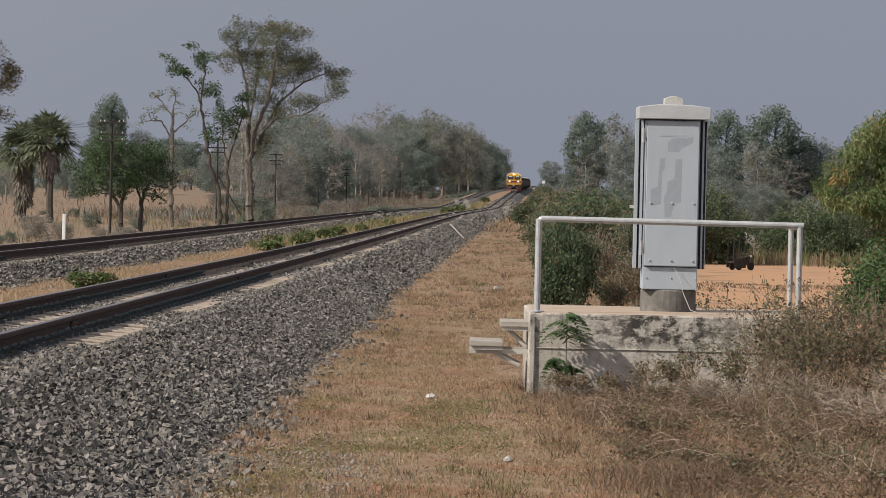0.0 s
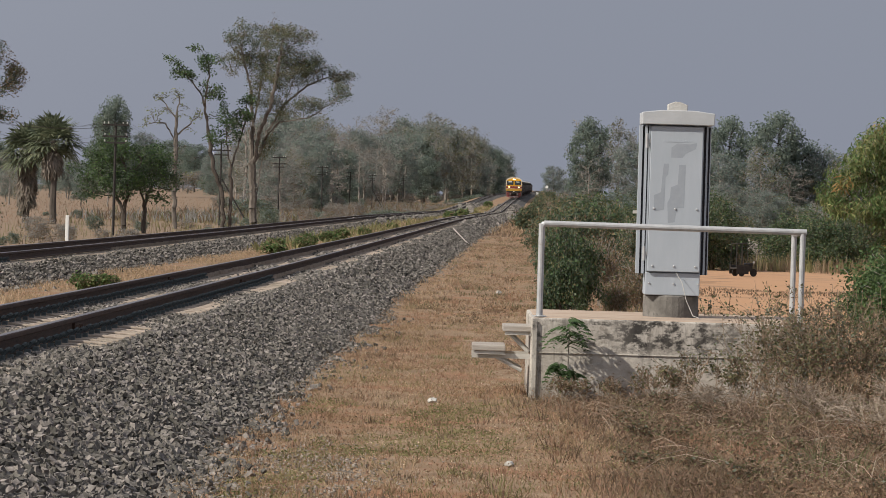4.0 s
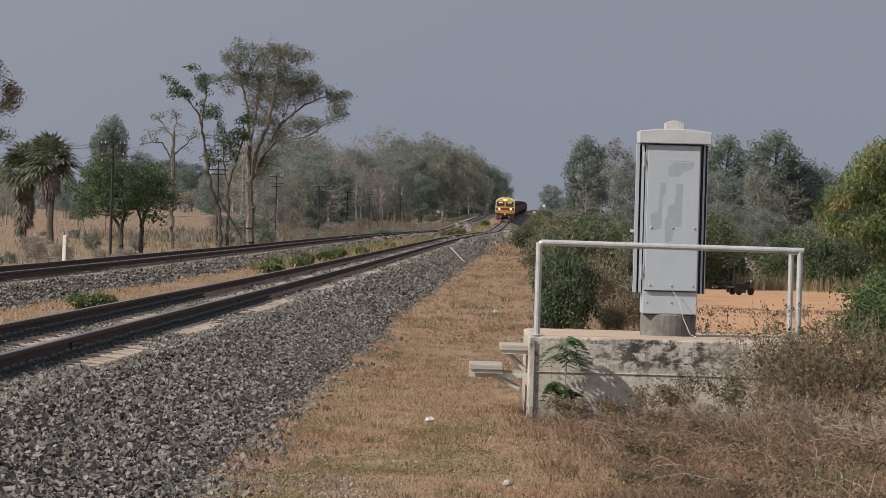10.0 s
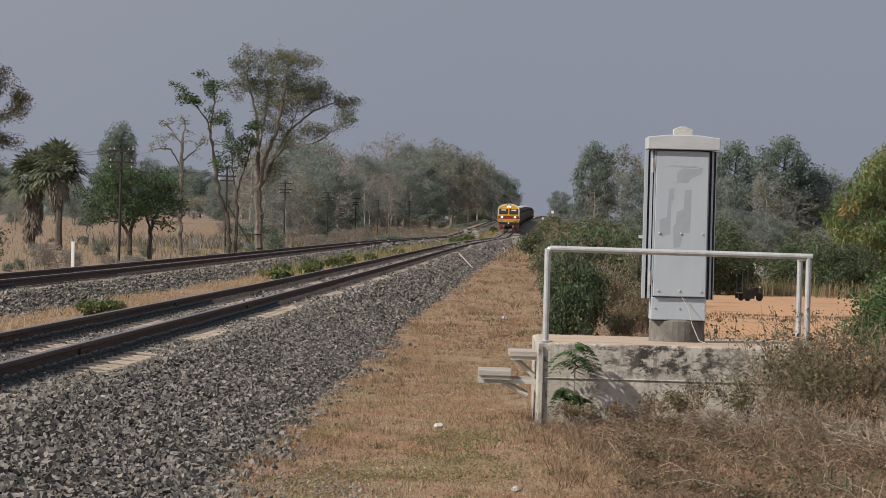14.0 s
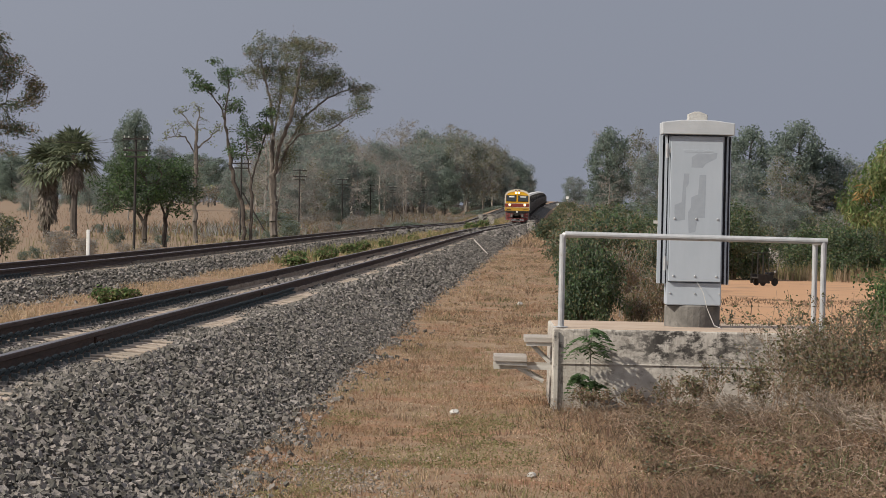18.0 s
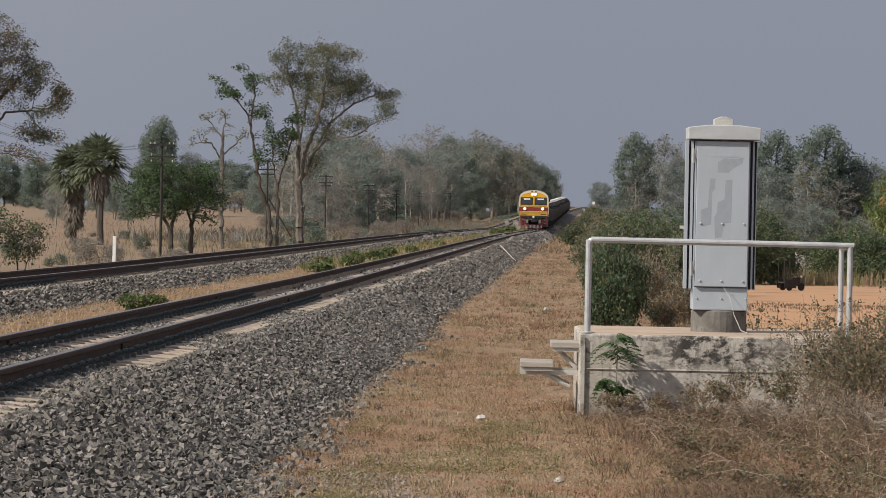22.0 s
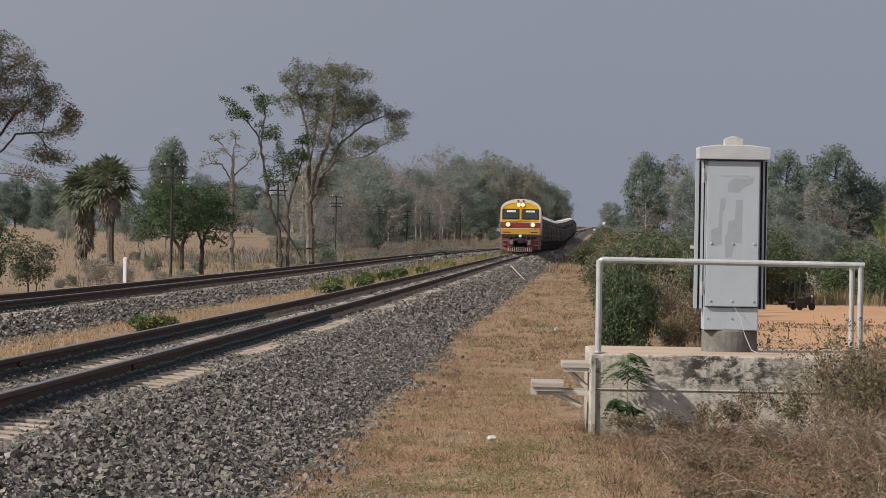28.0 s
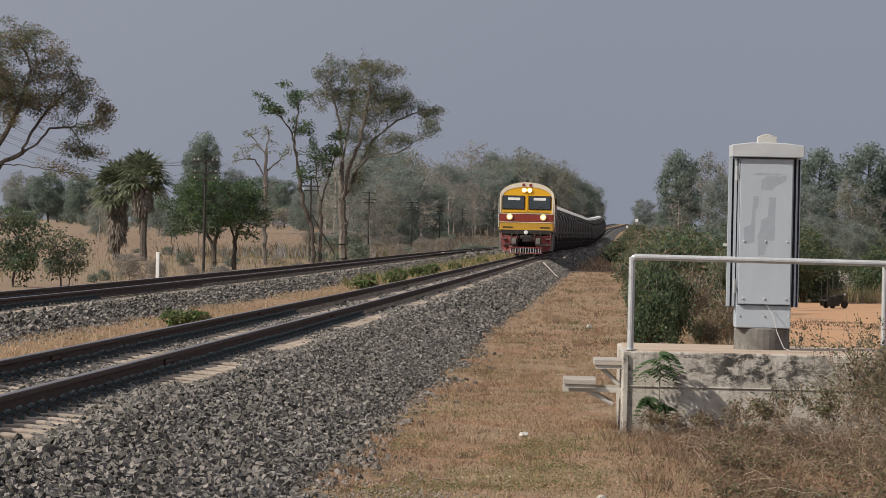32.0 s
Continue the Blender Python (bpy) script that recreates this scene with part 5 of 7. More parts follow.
def woods():
    rng = random.Random(77)
    # edge of the woods left of the tracks
    y = 400.0
    while y < 1900:
        t = min(1, max(0, (y - 900) / 200))
        edge = (1 - t) * min(line_x(y) - 14, -25.0) + t * (line_x(y) - 14 + 4.0 * smooth(1000, 1350, y))
        for row in range(7):
            x = edge - row * rng.uniform(2.6, 4.2) - rng.uniform(0, 3)
            if x < -0.058 * y:
                continue
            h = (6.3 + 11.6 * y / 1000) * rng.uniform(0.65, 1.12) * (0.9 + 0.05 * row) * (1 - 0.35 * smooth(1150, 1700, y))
            kind = rng.choice([0, 0, 3, 3, 5, 4, 1, 1, 2, 1 if y < 560 else 2]) if row < 4 and y < 850 else rng.choice([1, 1, 4, 1, 0, 3, 2])
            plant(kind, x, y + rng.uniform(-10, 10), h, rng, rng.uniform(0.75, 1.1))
        for k in range(2 if y < 1350 else 0):
            plant(rng.choice([6, 6, 7]), line_x(y) - rng.uniform(9.6, 15), y + rng.uniform(-10, 10), rng.uniform(0.7, 1.5) * (1 if y < 850 else 1.6), rng, rng.uniform(1.8, 2.6))
        for k in range(4 if y < 1300 else 1):
            x = edge + 1.0 - rng.uniform(0, 18)
            if x > -0.058 * y:
                plant(rng.choice([6, 7, 7]), x, y + rng.uniform(-10, 10), rng.uniform(1.8, 3.6), rng, rng.uniform(1.4, 2.0))
        y *= 1.045
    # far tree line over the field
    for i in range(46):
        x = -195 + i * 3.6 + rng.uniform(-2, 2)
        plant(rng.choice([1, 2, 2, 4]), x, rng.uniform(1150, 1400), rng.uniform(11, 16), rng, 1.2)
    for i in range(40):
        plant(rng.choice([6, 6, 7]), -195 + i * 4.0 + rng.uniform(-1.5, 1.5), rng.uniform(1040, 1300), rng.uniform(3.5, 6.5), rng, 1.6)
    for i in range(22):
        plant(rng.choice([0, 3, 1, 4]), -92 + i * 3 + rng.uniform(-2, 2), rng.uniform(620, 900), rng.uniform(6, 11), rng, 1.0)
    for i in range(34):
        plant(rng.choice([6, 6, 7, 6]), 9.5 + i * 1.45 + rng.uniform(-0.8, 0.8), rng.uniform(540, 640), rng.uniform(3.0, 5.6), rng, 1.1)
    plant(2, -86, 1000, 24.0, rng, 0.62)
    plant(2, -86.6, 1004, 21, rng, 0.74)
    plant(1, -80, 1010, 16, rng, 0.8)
    # low shrubs under the single trees
    for x, y, h in [(-12.6, 248, 1.5), (-13.6, 246, 1.1), (-11.2, 300, 1.6), (-10.6, 330, 1.7), (-16.5, 320, 1.4), (-18.0, 300, 1.2), (-23.5, 262, 1.1), (-12.5, 360, 2.0), (-15, 350, 1.8)]:
        plant(6 if h < 1.6 else 7, x, y, h, rng, 1.1)
    plant(5, 12.4, 668, 15.5, rng, 0.9)
    # right of the tracks
    for x, y, h, k, w in [(15.0, 1300, 9.6, 1, 1.15), (19, 1350, 7.5, 1, 1.2), (22.5, 1320, 6.5, 4, 1.2), (12.6, 660, 15.0, 2, 0.7), (13.0, 664, 9.0, 2, 0.8), (15.0, 700, 12.6, 3, 1.0), (17.8, 690, 14.2, 4, 0.75), (12.5, 640, 9, 0, 0.9), (20.5, 680, 12, 1, 1.1), (23, 690, 12, 4, 1.0), (26, 640, 11, 1, 1.1), (29, 600, 10.5, 1, 1.0), (30.6, 612, 15.2, 2, 0.8), (34, 590, 10.5, 4, 1.0), (36.8, 606, 16.0, 2, 0.85), (37.5, 590, 9, 0, 1.3), (40.6, 610, 12.4, 2, 1.0), (43.5, 610, 11.5, 1, 1.0), (46, 590, 10, 4, 1.1), (49, 600, 11.5, 1, 1.0), (52, 600, 11, 2, 1.0), (33, 430, 6.5, 0, 1.4), (29, 420, 5.0, 0, 1.3), (38, 440, 6.0, 3, 1.2), (25, 430, 6, 1, 1.1), (21, 420, 6.5, 1, 1.0), (42, 440, 6.5, 1, 1.2)]:
        plant(k, x, y, h * 1.07, rng, w)
    # small dry bushes over the field
    for i in range(36):
        y = rng.uniform(185, 430)
        plant(rng.choice([7, 7, 7, 6]), rng.uniform(-0.135 * y, line_x(y) - 10), y, rng.uniform(0.35, 1.0), rng, rng.uniform(1.0, 2.0))
    for x, y, h in [(-18.8, 196, 1.2), (-19.8, 194, 1.5), (-18.0, 205, 0.9), (-17.2, 212, 0.8)]:
        plant(7, x, y, h, rng, 1.3)


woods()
for i, k in enumerate(KINDS):
    k.matrix_basis = at(-30 - 2.2 * i, 640 + 12 * i, -0.1)
    if i > 5:
        k.scale = (0.3, 0.3, 0.25)

# bushes on the right of the verge and round the yard
GREEN = [(M_LEAFDARK, 8, 0.11, 0.075, 1.0), (M_LEAF, 5, 0.11, 0.075, 1.0), (M_LEAFOLIVE, 4, 0.12, 0.07, 0.9)]
MIXED = [(M_LEAFOLIVE, 4, 0.12, 0.07, 1.0), (M_LEAFDARK, 6, 0.12, 0.07, 1.0), (M_DRYLEAF, 2, 0.12, 0.06, 0.7)]
DRY = [(M_DRYLEAF, 3, 0.10, 0.06, 0.7), (M_LEAFOLIVE, 2, 0.1, 0.06, 0.6)]


def bush(x, y, height, leaves, seed, label, stems=5, spread=0.55, size=1.0, name="bush", wide=1.0):
    ls = [(m, per, sc * size, sz * size, sh) for m, per, sc, sz, sh in leaves]
    return scaled(tree(name, at(x, y), label, seed, height, 0.03 * size, 3, M_BARK, ls, stems=stems, clear=0.12, up=0.03, limb=0.7, fork=(0.5, 1.2), category="bush", spread=spread), wide, 1.0)


for i, (x, y, h, ls, lab, sp) in enumerate([
    (1.2, 80, 1.55, GREEN, "dense dark green bush on the verge", 0.12), (1.05, 78, 0.9, GREEN, "dense dark green bush on the verge", 0.15), (1.2, 92, 1.7, MIXED, "dusty green bush with dry tips", 0.15),
    (1.95, 88, 1.5, DRY, "brown dried-up bush on the verge", 0.2), (2.55, 84, 1.2, DRY, "brown dried-up bush on the verge", 0.3), (2.9, 92, 1.9, MIXED, "dusty green bush with dry tips", 0.35), (2.0, 81, 0.6, DRY, "brown dried-up bush on the verge", 0.4),
    (1.75, 105, 1.8, MIXED, "tangled green bush on the verge", 0.25), (2.2, 110, 2.1, GREEN, "dense dark green bush on the verge", 0.35), (1.9, 135, 2.0, MIXED, "tangled green bush on the verge", 0.28), (2.7, 140, 2.5, GREEN, "dense dark green bush on the verge", 0.35),
    (3.4, 120, 2.3, DRY, "brown dried-up bush on the verge", 0.4), (2.4, 180, 2.0, MIXED, "tangled green bush on the verge", 0.4), (3.2, 190, 2.6, MIXED, "tangled green bush on the verge", 0.4), (4.8, 170, 3.0, GREEN, "dense dark green bush on the verge", 0.4),
    (3.0, 250, 2.5, DRY, "brown dried-up bush on the verge", 0.4), (4.4, 260, 3.1, MIXED, "tangled green bush on the verge", 0.4), (6.5, 240, 3.4, GREEN, "dense dark green bush on the verge", 0.4), (4.6, 330, 2.8, DRY, "brown dried-up bush on the verge", 0.4), (6.0, 360, 3.4, MIXED, "tangled green bush on the verge", 0.4), (8.4, 300, 4.0, MIXED, "tangled green bush on the verge", 0.4),
    (1.9, 300, 1.3, MIXED, "tangled green bush on the verge", 0.5), (2.6, 370, 1.5, MIXED, "tangled green bush on the verge", 0.5), (3.3, 420, 1.5, DRY, "brown dried-up bush on the verge", 0.5), (4.0, 470, 2.0, MIXED, "tangled green bush on the verge", 0.5), (4.8, 530, 2.2, DRY, "brown dried-up bush on the verge", 0.5), (6.2, 560, 3.0, MIXED, "tangled green bush on the verge", 0.5), (5.6, 620, 2.2, MIXED, "tangled green bush on the verge", 0.5), (6.6, 700, 2.2, DRY, "brown dried-up bush on the verge", 0.5), (7.8, 780, 2.4, MIXED, "tangled green bush on the verge", 0.5), (9.0, 860, 2.4, DRY, "brown dried-up bush on the verge", 0.5), (7.0, 420, 3.2, MIXED, "tangled green bush on the verge", 0.5), (9.0, 480, 3.6, MIXED, "tangled green bush on the verge", 0.5),
]):
    bush(x, y, h, ls, 100 + i, lab, spread=sp, size=1.0 if y < 100 else 1.5 if y < 290 else 2.4, wide=0.55 if y < 100 else 0.8 if y < 145 else 1.0)
for i, (x, y, h, ls, lab, sp) in enumerate([
    (12.1, 285, 5.2, GREEN, "tall dark green bush at the yard's edge", 0.15), (13.2, 288, 4.6, GREEN, "tall dark green bush at the yard's edge", 0.15), (15.5, 310, 3.0, DRY, "pale dry bush at the back of the yard", 0.4), (17.2, 312, 3.2, MIXED, "green bush at the back of the yard", 0.4),
    (19.4, 300, 4.0, GREEN, "round green bush at the back of the yard", 0.4), (21.2, 295, 3.8, GREEN, "round green bush at the back of the yard", 0.4), (16.3, 315, 2.6, DRY, "pale dry bush at the back of the yard", 0.4), (22.8, 300, 4.2, MIXED, "green bush at the back of the yard", 0.4), (14.2, 310, 2.8, DRY, "pale dry bush at the back of the yard", 0.4), (24.5, 300, 4.0, MIXED, "green bush at the back of the yard", 0.4),
]):
    bush(x, y, h, ls, 140 + i, lab, spread=sp, size=2.2)
SHRUB = -ground_z(9.3, 97) - 0.15
grown("roadside_shrub", at(9.3, 97), "big shrub with drooping yellow-green branches", 160, [[(0, 0, -0.1), (-0.2, 0, 1.8), (-0.4, 0.1, 3.4)], [(0.3, 0, -0.1), (0.3, 0.1, 2.0), (0.4, 0.2, 4.2)], [(-0.2, 0.2, -0.1), (-0.8, 0.1, 1.8), (-1.4, 0, 3.2)]], [
    (-1.75, 0, SHRUB + 2.75, 0.5, 0.7, 0.45, 90), (-1.15, 0.1, SHRUB + 3.4, 0.55, 0.8, 0.5, 110), (-0.65, 0, SHRUB + 2.5, 0.7, 0.9, 0.7, 150), (-0.15, 0.2, SHRUB + 3.3, 0.8, 0.9, 0.8, 150), (-2.05, -0.1, SHRUB + 2.2, 0.4, 0.6, 0.4, 60), (-1.4, -0.4, SHRUB + 2.0, 0.5, 0.5, 0.4, 80), (0.35, 0, SHRUB + 2.2, 0.8, 0.9, 0.9, 120), (-0.2, -0.3, SHRUB + 1.4, 0.9, 0.7, 0.7, 110),
], M_BARK, 0.06, [(M_LEAFYELLOW, 40, 0.14, 0.10, 0.55), (M_LEAFOLIVE, 22, 0.14, 0.10, 0.4), (M_LEAFBRIGHT, 36, 0.14, 0.10, 0.6), (M_LEAFPOD, 26, 0.10, 0.12, 0.05)], twig=0.005, step=0.15, kill=0.18, category="shrub", droop=0.9, aspect=0.28)
tree("roadside_shrub", at(8.25, 92), "dense dark green shrub beside the yard", 161, 2.2, 0.05, 3, M_BARK, [(M_LEAF, 14, 0.14, 0.085, 1.0), (M_LEAFBRIGHT, 5, 0.14, 0.08, 1.0)], stems=6, clear=0.1, up=0.0, limb=0.7, fork=(0.5, 1.2), category="shrub", spread=0.45)
tree("roadside_shrub", at(9.1, 91), "dense dark green shrub beside the yard", 162, 2.6, 0.05, 3, M_BARK, [(M_LEAF, 14, 0.14, 0.085, 1.0), (M_LEAFBRIGHT, 5, 0.14, 0.08, 1.0)], stems=6, clear=0.1, up=0.0, limb=0.7, fork=(0.5, 1.2), category="shrub", spread=0.45)


# leafy weeds between the tracks
for i, (u, y, h) in enumerate([(-2.7, 75, 0.24), (-2.6, 78, 0.18), (-2.5, 127, 0.32), (-2.9, 136, 0.36), (-2.4, 143, 0.34), (-2.7, 152, 0.42), (-2.5, 163, 0.40), (-2.6, 176, 0.40), (-2.4, 195, 0.32), (-2.6, 240, 0.3), (-2.6, 390, 0.6), (-2.5, 440, 0.8), (-2.7, 660, 0.8)]):
    bush(line_x(y) + u, y, h, [(M_LEAFYELLOW, 2, 0.05, 0.055, 0.3), (M_LEAFBRIGHT, 4, 0.05, 0.055, 0.5), (M_DRYLEAF, 2, 0.05, 0.05, 0.4), (M_LEAFOLIVE, 2, 0.05, 0.05, 0.4)], 300 + i, "low leafy green weed between the tracks", stems=4, spread=0.5, size=1.0 if y < 100 else 1.3 if y < 300 else 3, name="leafy_weed")


# ---- telegraph poles with their wires ----
def telegraph_pole(x, y, height, strut=False):
    root = thing("telegraph_pole", at(x, y), "dark steel telegraph pole with three crossarms", "utility pole", "telegraph poles along the track")
    Geo().tube((0, 0, -0.3), (0, 0, height), 0.075, 0.06, 8).make("pole", M_BLACK, root)
    for i, dz in enumerate((0.12, 0.72, 1.05)):
        arm = Geo().box(0, -0.08, height - dz, 1.35 if i < 2 else 1.0, 0.08, 0.09).make("crossarm", M_BLACK, root)
        for s in ((-0.6, -0.38, 0.38, 0.6) if i == 0 else (-0.55, 0.55)):
            Geo().lathe([(0.015, 0), (0.032, 0.04), (0.03, 0.09), (0.012, 0.12)], 8, (s, -0.08, height - dz + 0.045)).make("insulator", M_INSULATOR, arm, "white porcelain insulator")
    if strut:
        Geo().tube((0.1, 0, height * 0.55), (2.2, -0.5, 0.0), 0.06, n=6).make("strut", M_BLACK, root)
    return root


POLES = [(-20.1, 235, 5.9), (-20.1, 324, 6.2), (-21.6, 440, 6.4), (-22.0, 556, 6.4), (-23.0, 690, 6.4), (-23.0, 810, 6.4), (-20, 930, 6.4)]
for i, (x, y, h) in enumerate(POLES):
    telegraph_pole(x, y, h, strut=i in (1, 5))


def wire(s, dz):
    g = Geo()
    pts = [(-20.4, 150, 5.9)] + POLES[:5]
    for (x0, y0, h0), (x1, y1, h1) in zip(pts, pts[1:]):
        a = Vector((x0 + s, y0, ground_z(x0, y0) + h0 + dz))
        b = Vector((x1 + s, y1, ground_z(x1, y1) + h1 + dz))
        prev = a
        for i in range(1, 9):
            t = i / 8
            q = a.lerp(b, t) - Vector((0, 0, 0.9 * 4 * t * (1 - t)))
            g.tube(prev, q, 0.007, n=3, cap=False)
            prev = q
    return tagged(g.make("telegraph_wire", M_BLACK), "thin sagging telegraph wire between the poles", "wire", "telegraph wires")


for s, dz in ((-0.6, 0.05), (-0.38, 0.05), (0.38, 0.05), (0.6, 0.05), (-0.55, -0.6), (0.55, -0.6)):
    wire(s, dz)


# ---- equipment platform ----
def equipment_platform():
    root = thing("equipment_platform", pose(1.65, 42.95, 0, 0, 0, 0.6), "low grey concrete platform with black rain stains", "platform")
    g = Geo().box(0, 1.5, 0.315, 2.64, 3.0, 0.89)
    g.make("wall", M_WALL, root, "stained plastered concrete wall", bevel=0.015)
    Geo().box(0, 1.51, 0.755, 2.58, 2.94, 0.026).make("slab", M_DECK, root, "dusty brownish concrete slab", bevel=0.012)
    Geo().box(0, -0.002, 0.43, 2.60, 0.02, 0.012).make("ledge", M_WALL, root, bevel=0.004)
    Geo().box(-1.285, -0.012, 0.36, 0.05, 0.03, 0.74).make("corner_post", M_CONCRETE, root, "pale rough corner edge", bevel=0.008)
    return root


equipment_platform()


def guard_rail():
    root = thing("guard_rail", pose(1.65, 42.95, 0.77, 0, 0, 0.6), "grey galvanised pipe guard rail on the platform", "railing")
    h = 0.885
    for x, y, r, name in ((-1.245, 0.10, 0.031, "post"), (1.24, 0.10, 0.028, "post"), (1.24, 1.20, 0.027, "post")):
        Geo().tube((x, y, 0), (x, y, h if y < 1 else h - 0.04), r, n=12).make(name, M_GALV, root, smooth=False)
        Geo().lathe([(0.07, 0), (0.07, 0.008), (0.04, 0.012)], 12, (x, y, 0)).make("base_plate", M_GALV, root)
    g = Geo().tube((-1.245, 0.10, h - 0.03), (-1.215, 0.10, h), 0.031, n=12).tube((-1.225, 0.10, h), (1.275, 0.10, h - 0.012), 0.030, n=12)
    g.make("top_rail", M_GALV, root)
    Geo().tube((1.25, 0.10, h - 0.015), (1.24, 1.20, h - 0.04), 0.026, n=10).make("side_rail", M_GALV, root)
    return root


guard_rail()


def signal_cabinet():
    root = thing("signal_cabinet", pose(1.715, 44.15, 0.768, 0, 0, 0.6), "light grey steel trackside cabinet with glue marks", "cabinet")
    Geo().lathe([(0.272, 0), (0.272, 0.2), (0.258, 0.215)], 28, (-0.01, 0.28, 0)).make("plinth", M_CONCDARK, root, "rounded dark concrete plinth", smooth=False)
    Geo().box(-0.012, 0.28, 0.325, 0.535, 0.50, 0.22).make("skirt", M_CAB, root, bevel=0.008)
    Geo().box(-0.02, 0.355, 1.16, 0.64, 0.43, 1.46).make("body", M_CAB, root, bevel=0.01)
    door = Geo().box(-0.008, 0.012, 1.155, 0.512, 0.035, 1.42).make("door", M_CAB, root, "flat grey door with rivets and glue marks", bevel=0.006)
    for x, z in [(-0.215, 0.50), (-0.005, 0.50), (0.205, 0.50), (-0.215, 1.06), (-0.005, 1.06), (0.205, 1.06)]:
        Geo().lathe([(0.011, 0), (0.011, -0.006), (0.006, -0.011)], 8, (x, -0.006, z), "Y").make("rivet", M_GALV, door)
    for x in (-0.24, 0, 0.24):
        Geo().lathe([(0.009, 0), (0.009, -0.006), (0.005, -0.01)], 8, (x, 0.029, 0.33), "Y").make("rivet", M_GALV, root)
    # worn glue marks of lost stickers
    for shape in (
        [(-0.13, 1.50), (-0.08, 1.50), (-0.085, 1.40), (-0.11, 1.36), (-0.115, 1.05), (-0.215, 1.03), (-0.218, 1.19), (-0.15, 1.22), (-0.14, 1.38)],
        [(0.02, 1.49), (0.085, 1.49), (0.08, 1.07), (0.01, 1.07), (-0.01, 0.93), (-0.075, 0.92), (-0.085, 1.12), (-0.06, 1.17), (-0.055, 1.27), (0.01, 1.30)],
        [(-0.06, 1.66), (0.0, 1.70), (0.12, 1.695), (0.19, 1.71), (0.18, 1.65), (0.08, 1.60), (0.05, 1.56), (-0.06, 1.56)],
    ):
        Geo().prism(shape, -0.0062, -0.005).make("glue_mark", M_CAB2, door, "darker glue mark of a lost sticker")
    # raised letters that cannot be read, as plain bars
    for k in range(11):
        Geo().box(-0.135 + 0.026 * k, -0.006, 1.722 + 0.004 * math.sin(3.1 * k), 0.015 + 0.005 * (k % 3), 0.003, 0.022 + 0.004 * (k % 2)).make("raised_bar", M_CAB, door, bevel=0.001)
    # side profiles: pale folds, near-black strips put in for the dark of the slots
    for x, w, y, mat, part_name in ((-0.358, 0.032, 0.03, M_CAB, "side_fin"), (-0.333, 0.018, 0.07, M_DARKGAP, "side_groove"), (-0.308, 0.026, 0.03, M_CAB, "side_flange"), (-0.289, 0.010, 0.06, M_DARKGAP, "door_gap"), (-0.275, 0.016, 0.035, M_CAB, "side_flange"), (0.254, 0.008, 0.04, M_CAB, "side_flange"), (0.270, 0.024, 0.06, M_DARKGAP, "door_gap"), (0.291, 0.018, 0.04, M_CAB, "side_flange"), (0.310, 0.020, 0.06, M_DARKGAP, "side_groove"), (0.324, 0.008, 0.05, M_CAB, "side_fin")):
        Geo().box(x, y + 0.06, 1.145, w, 0.12, 1.445).make(part_name, mat, root, "near-black finish" if mat is M_DARKGAP else "")
    for z in (0.62, 1.72):
        h = Geo().tube((-0.30, -0.002, z - 0.07), (-0.30, -0.002, z + 0.07), 0.015, n=8)
        h.box(-0.29, 0.006, z, 0.05, 0.02, 0.04).make("hinge", M_GALV, root)
    Geo().box(-0.385, 0.10, 1.02, 0.06, 0.04, 0.03).make("bracket", M_PALE, root)
    cap = Geo()
    cap.prism([(-0.352, 1.88), (0.352, 1.88), (0.355, 1.998), (0.16, 2.022), (-0.16, 2.022), (-0.355, 1.998)], -0.05, 0.62)
    cap.make("cap", M_CAP, root, "pale grey overhanging cap", bevel=0.008)
    Geo().prism([(-0.095, 2.0), (0.095, 2.0), (0.095, 2.08), (0.02, 2.11), (-0.03, 2.11), (-0.095, 2.085)], 0.18, 0.38).make("vent_hood", M_PALE, root, "small pale gabled vent hood", bevel=0.006)
    w = Geo()
    pts = [Vector((0.02, -0.012, 0.44)), Vector((0.08, -0.05, 0.34)), Vector((0.12, -0.10, 0.18)), Vector((0.18, -0.30, 0.03)), Vector((0.24, -0.6, 0.01))]
    for a, b in zip(pts, pts[1:]):
        w.tube(a, b, 0.0032, n=5)
    w.make("loose_wire", M_PALE, root, "thin loose wire")
    return root


signal_cabinet()


def side_steps():
    root = thing("wooden_steps", pose(0.33, 43.3, 0, 0, 0, 0.6), "two weathered pale planks on brackets as steps", "steps")
    for x, z, w in ((-0.13, 0.61, 0.28), (-0.40, 0.42, 0.32)):
        Geo().box(x, 0.35, z + 0.03, w, 0.9, 0.055).make("tread", M_OLDWOOD, root, bevel=0.008)
        Geo().box(x + 0.01, -0.06, z - 0.015, w - 0.02, 0.04, 0.03).make("tread_edge", M_PALE, root)
    for y in (0.0, 0.7):
        Geo().box(-0.28, y, 0.375, 0.56, 0.04, 0.045).make("bearer", M_PALE, root)
        Geo().tube((-0.02, y, 0.42), (-0.21, y, 0.60), 0.02, n=6).make("brace", M_PALE, root)
        Geo().tube((-0.08, y, 0.24), (-0.32, y, 0.36), 0.02, n=6).make("brace", M_PALE, root)
    return root


side_steps()


# ---- weeds in front of the platform ----
def twiggy(x, y, height, seed, label, leaves, stems=5, spread=0.5, r=0.006):
    return tree("dry_weed", at(x, y), label, seed, height, r, 3, M_WEEDTWIG, leaves, kids=(1, 2), stems=stems, clear=0.15, up=0.05, limb=0.65, fork=(0.3, 0.9), category="weed", group="dry weeds by the platform", spread=spread, twig=0.0028)


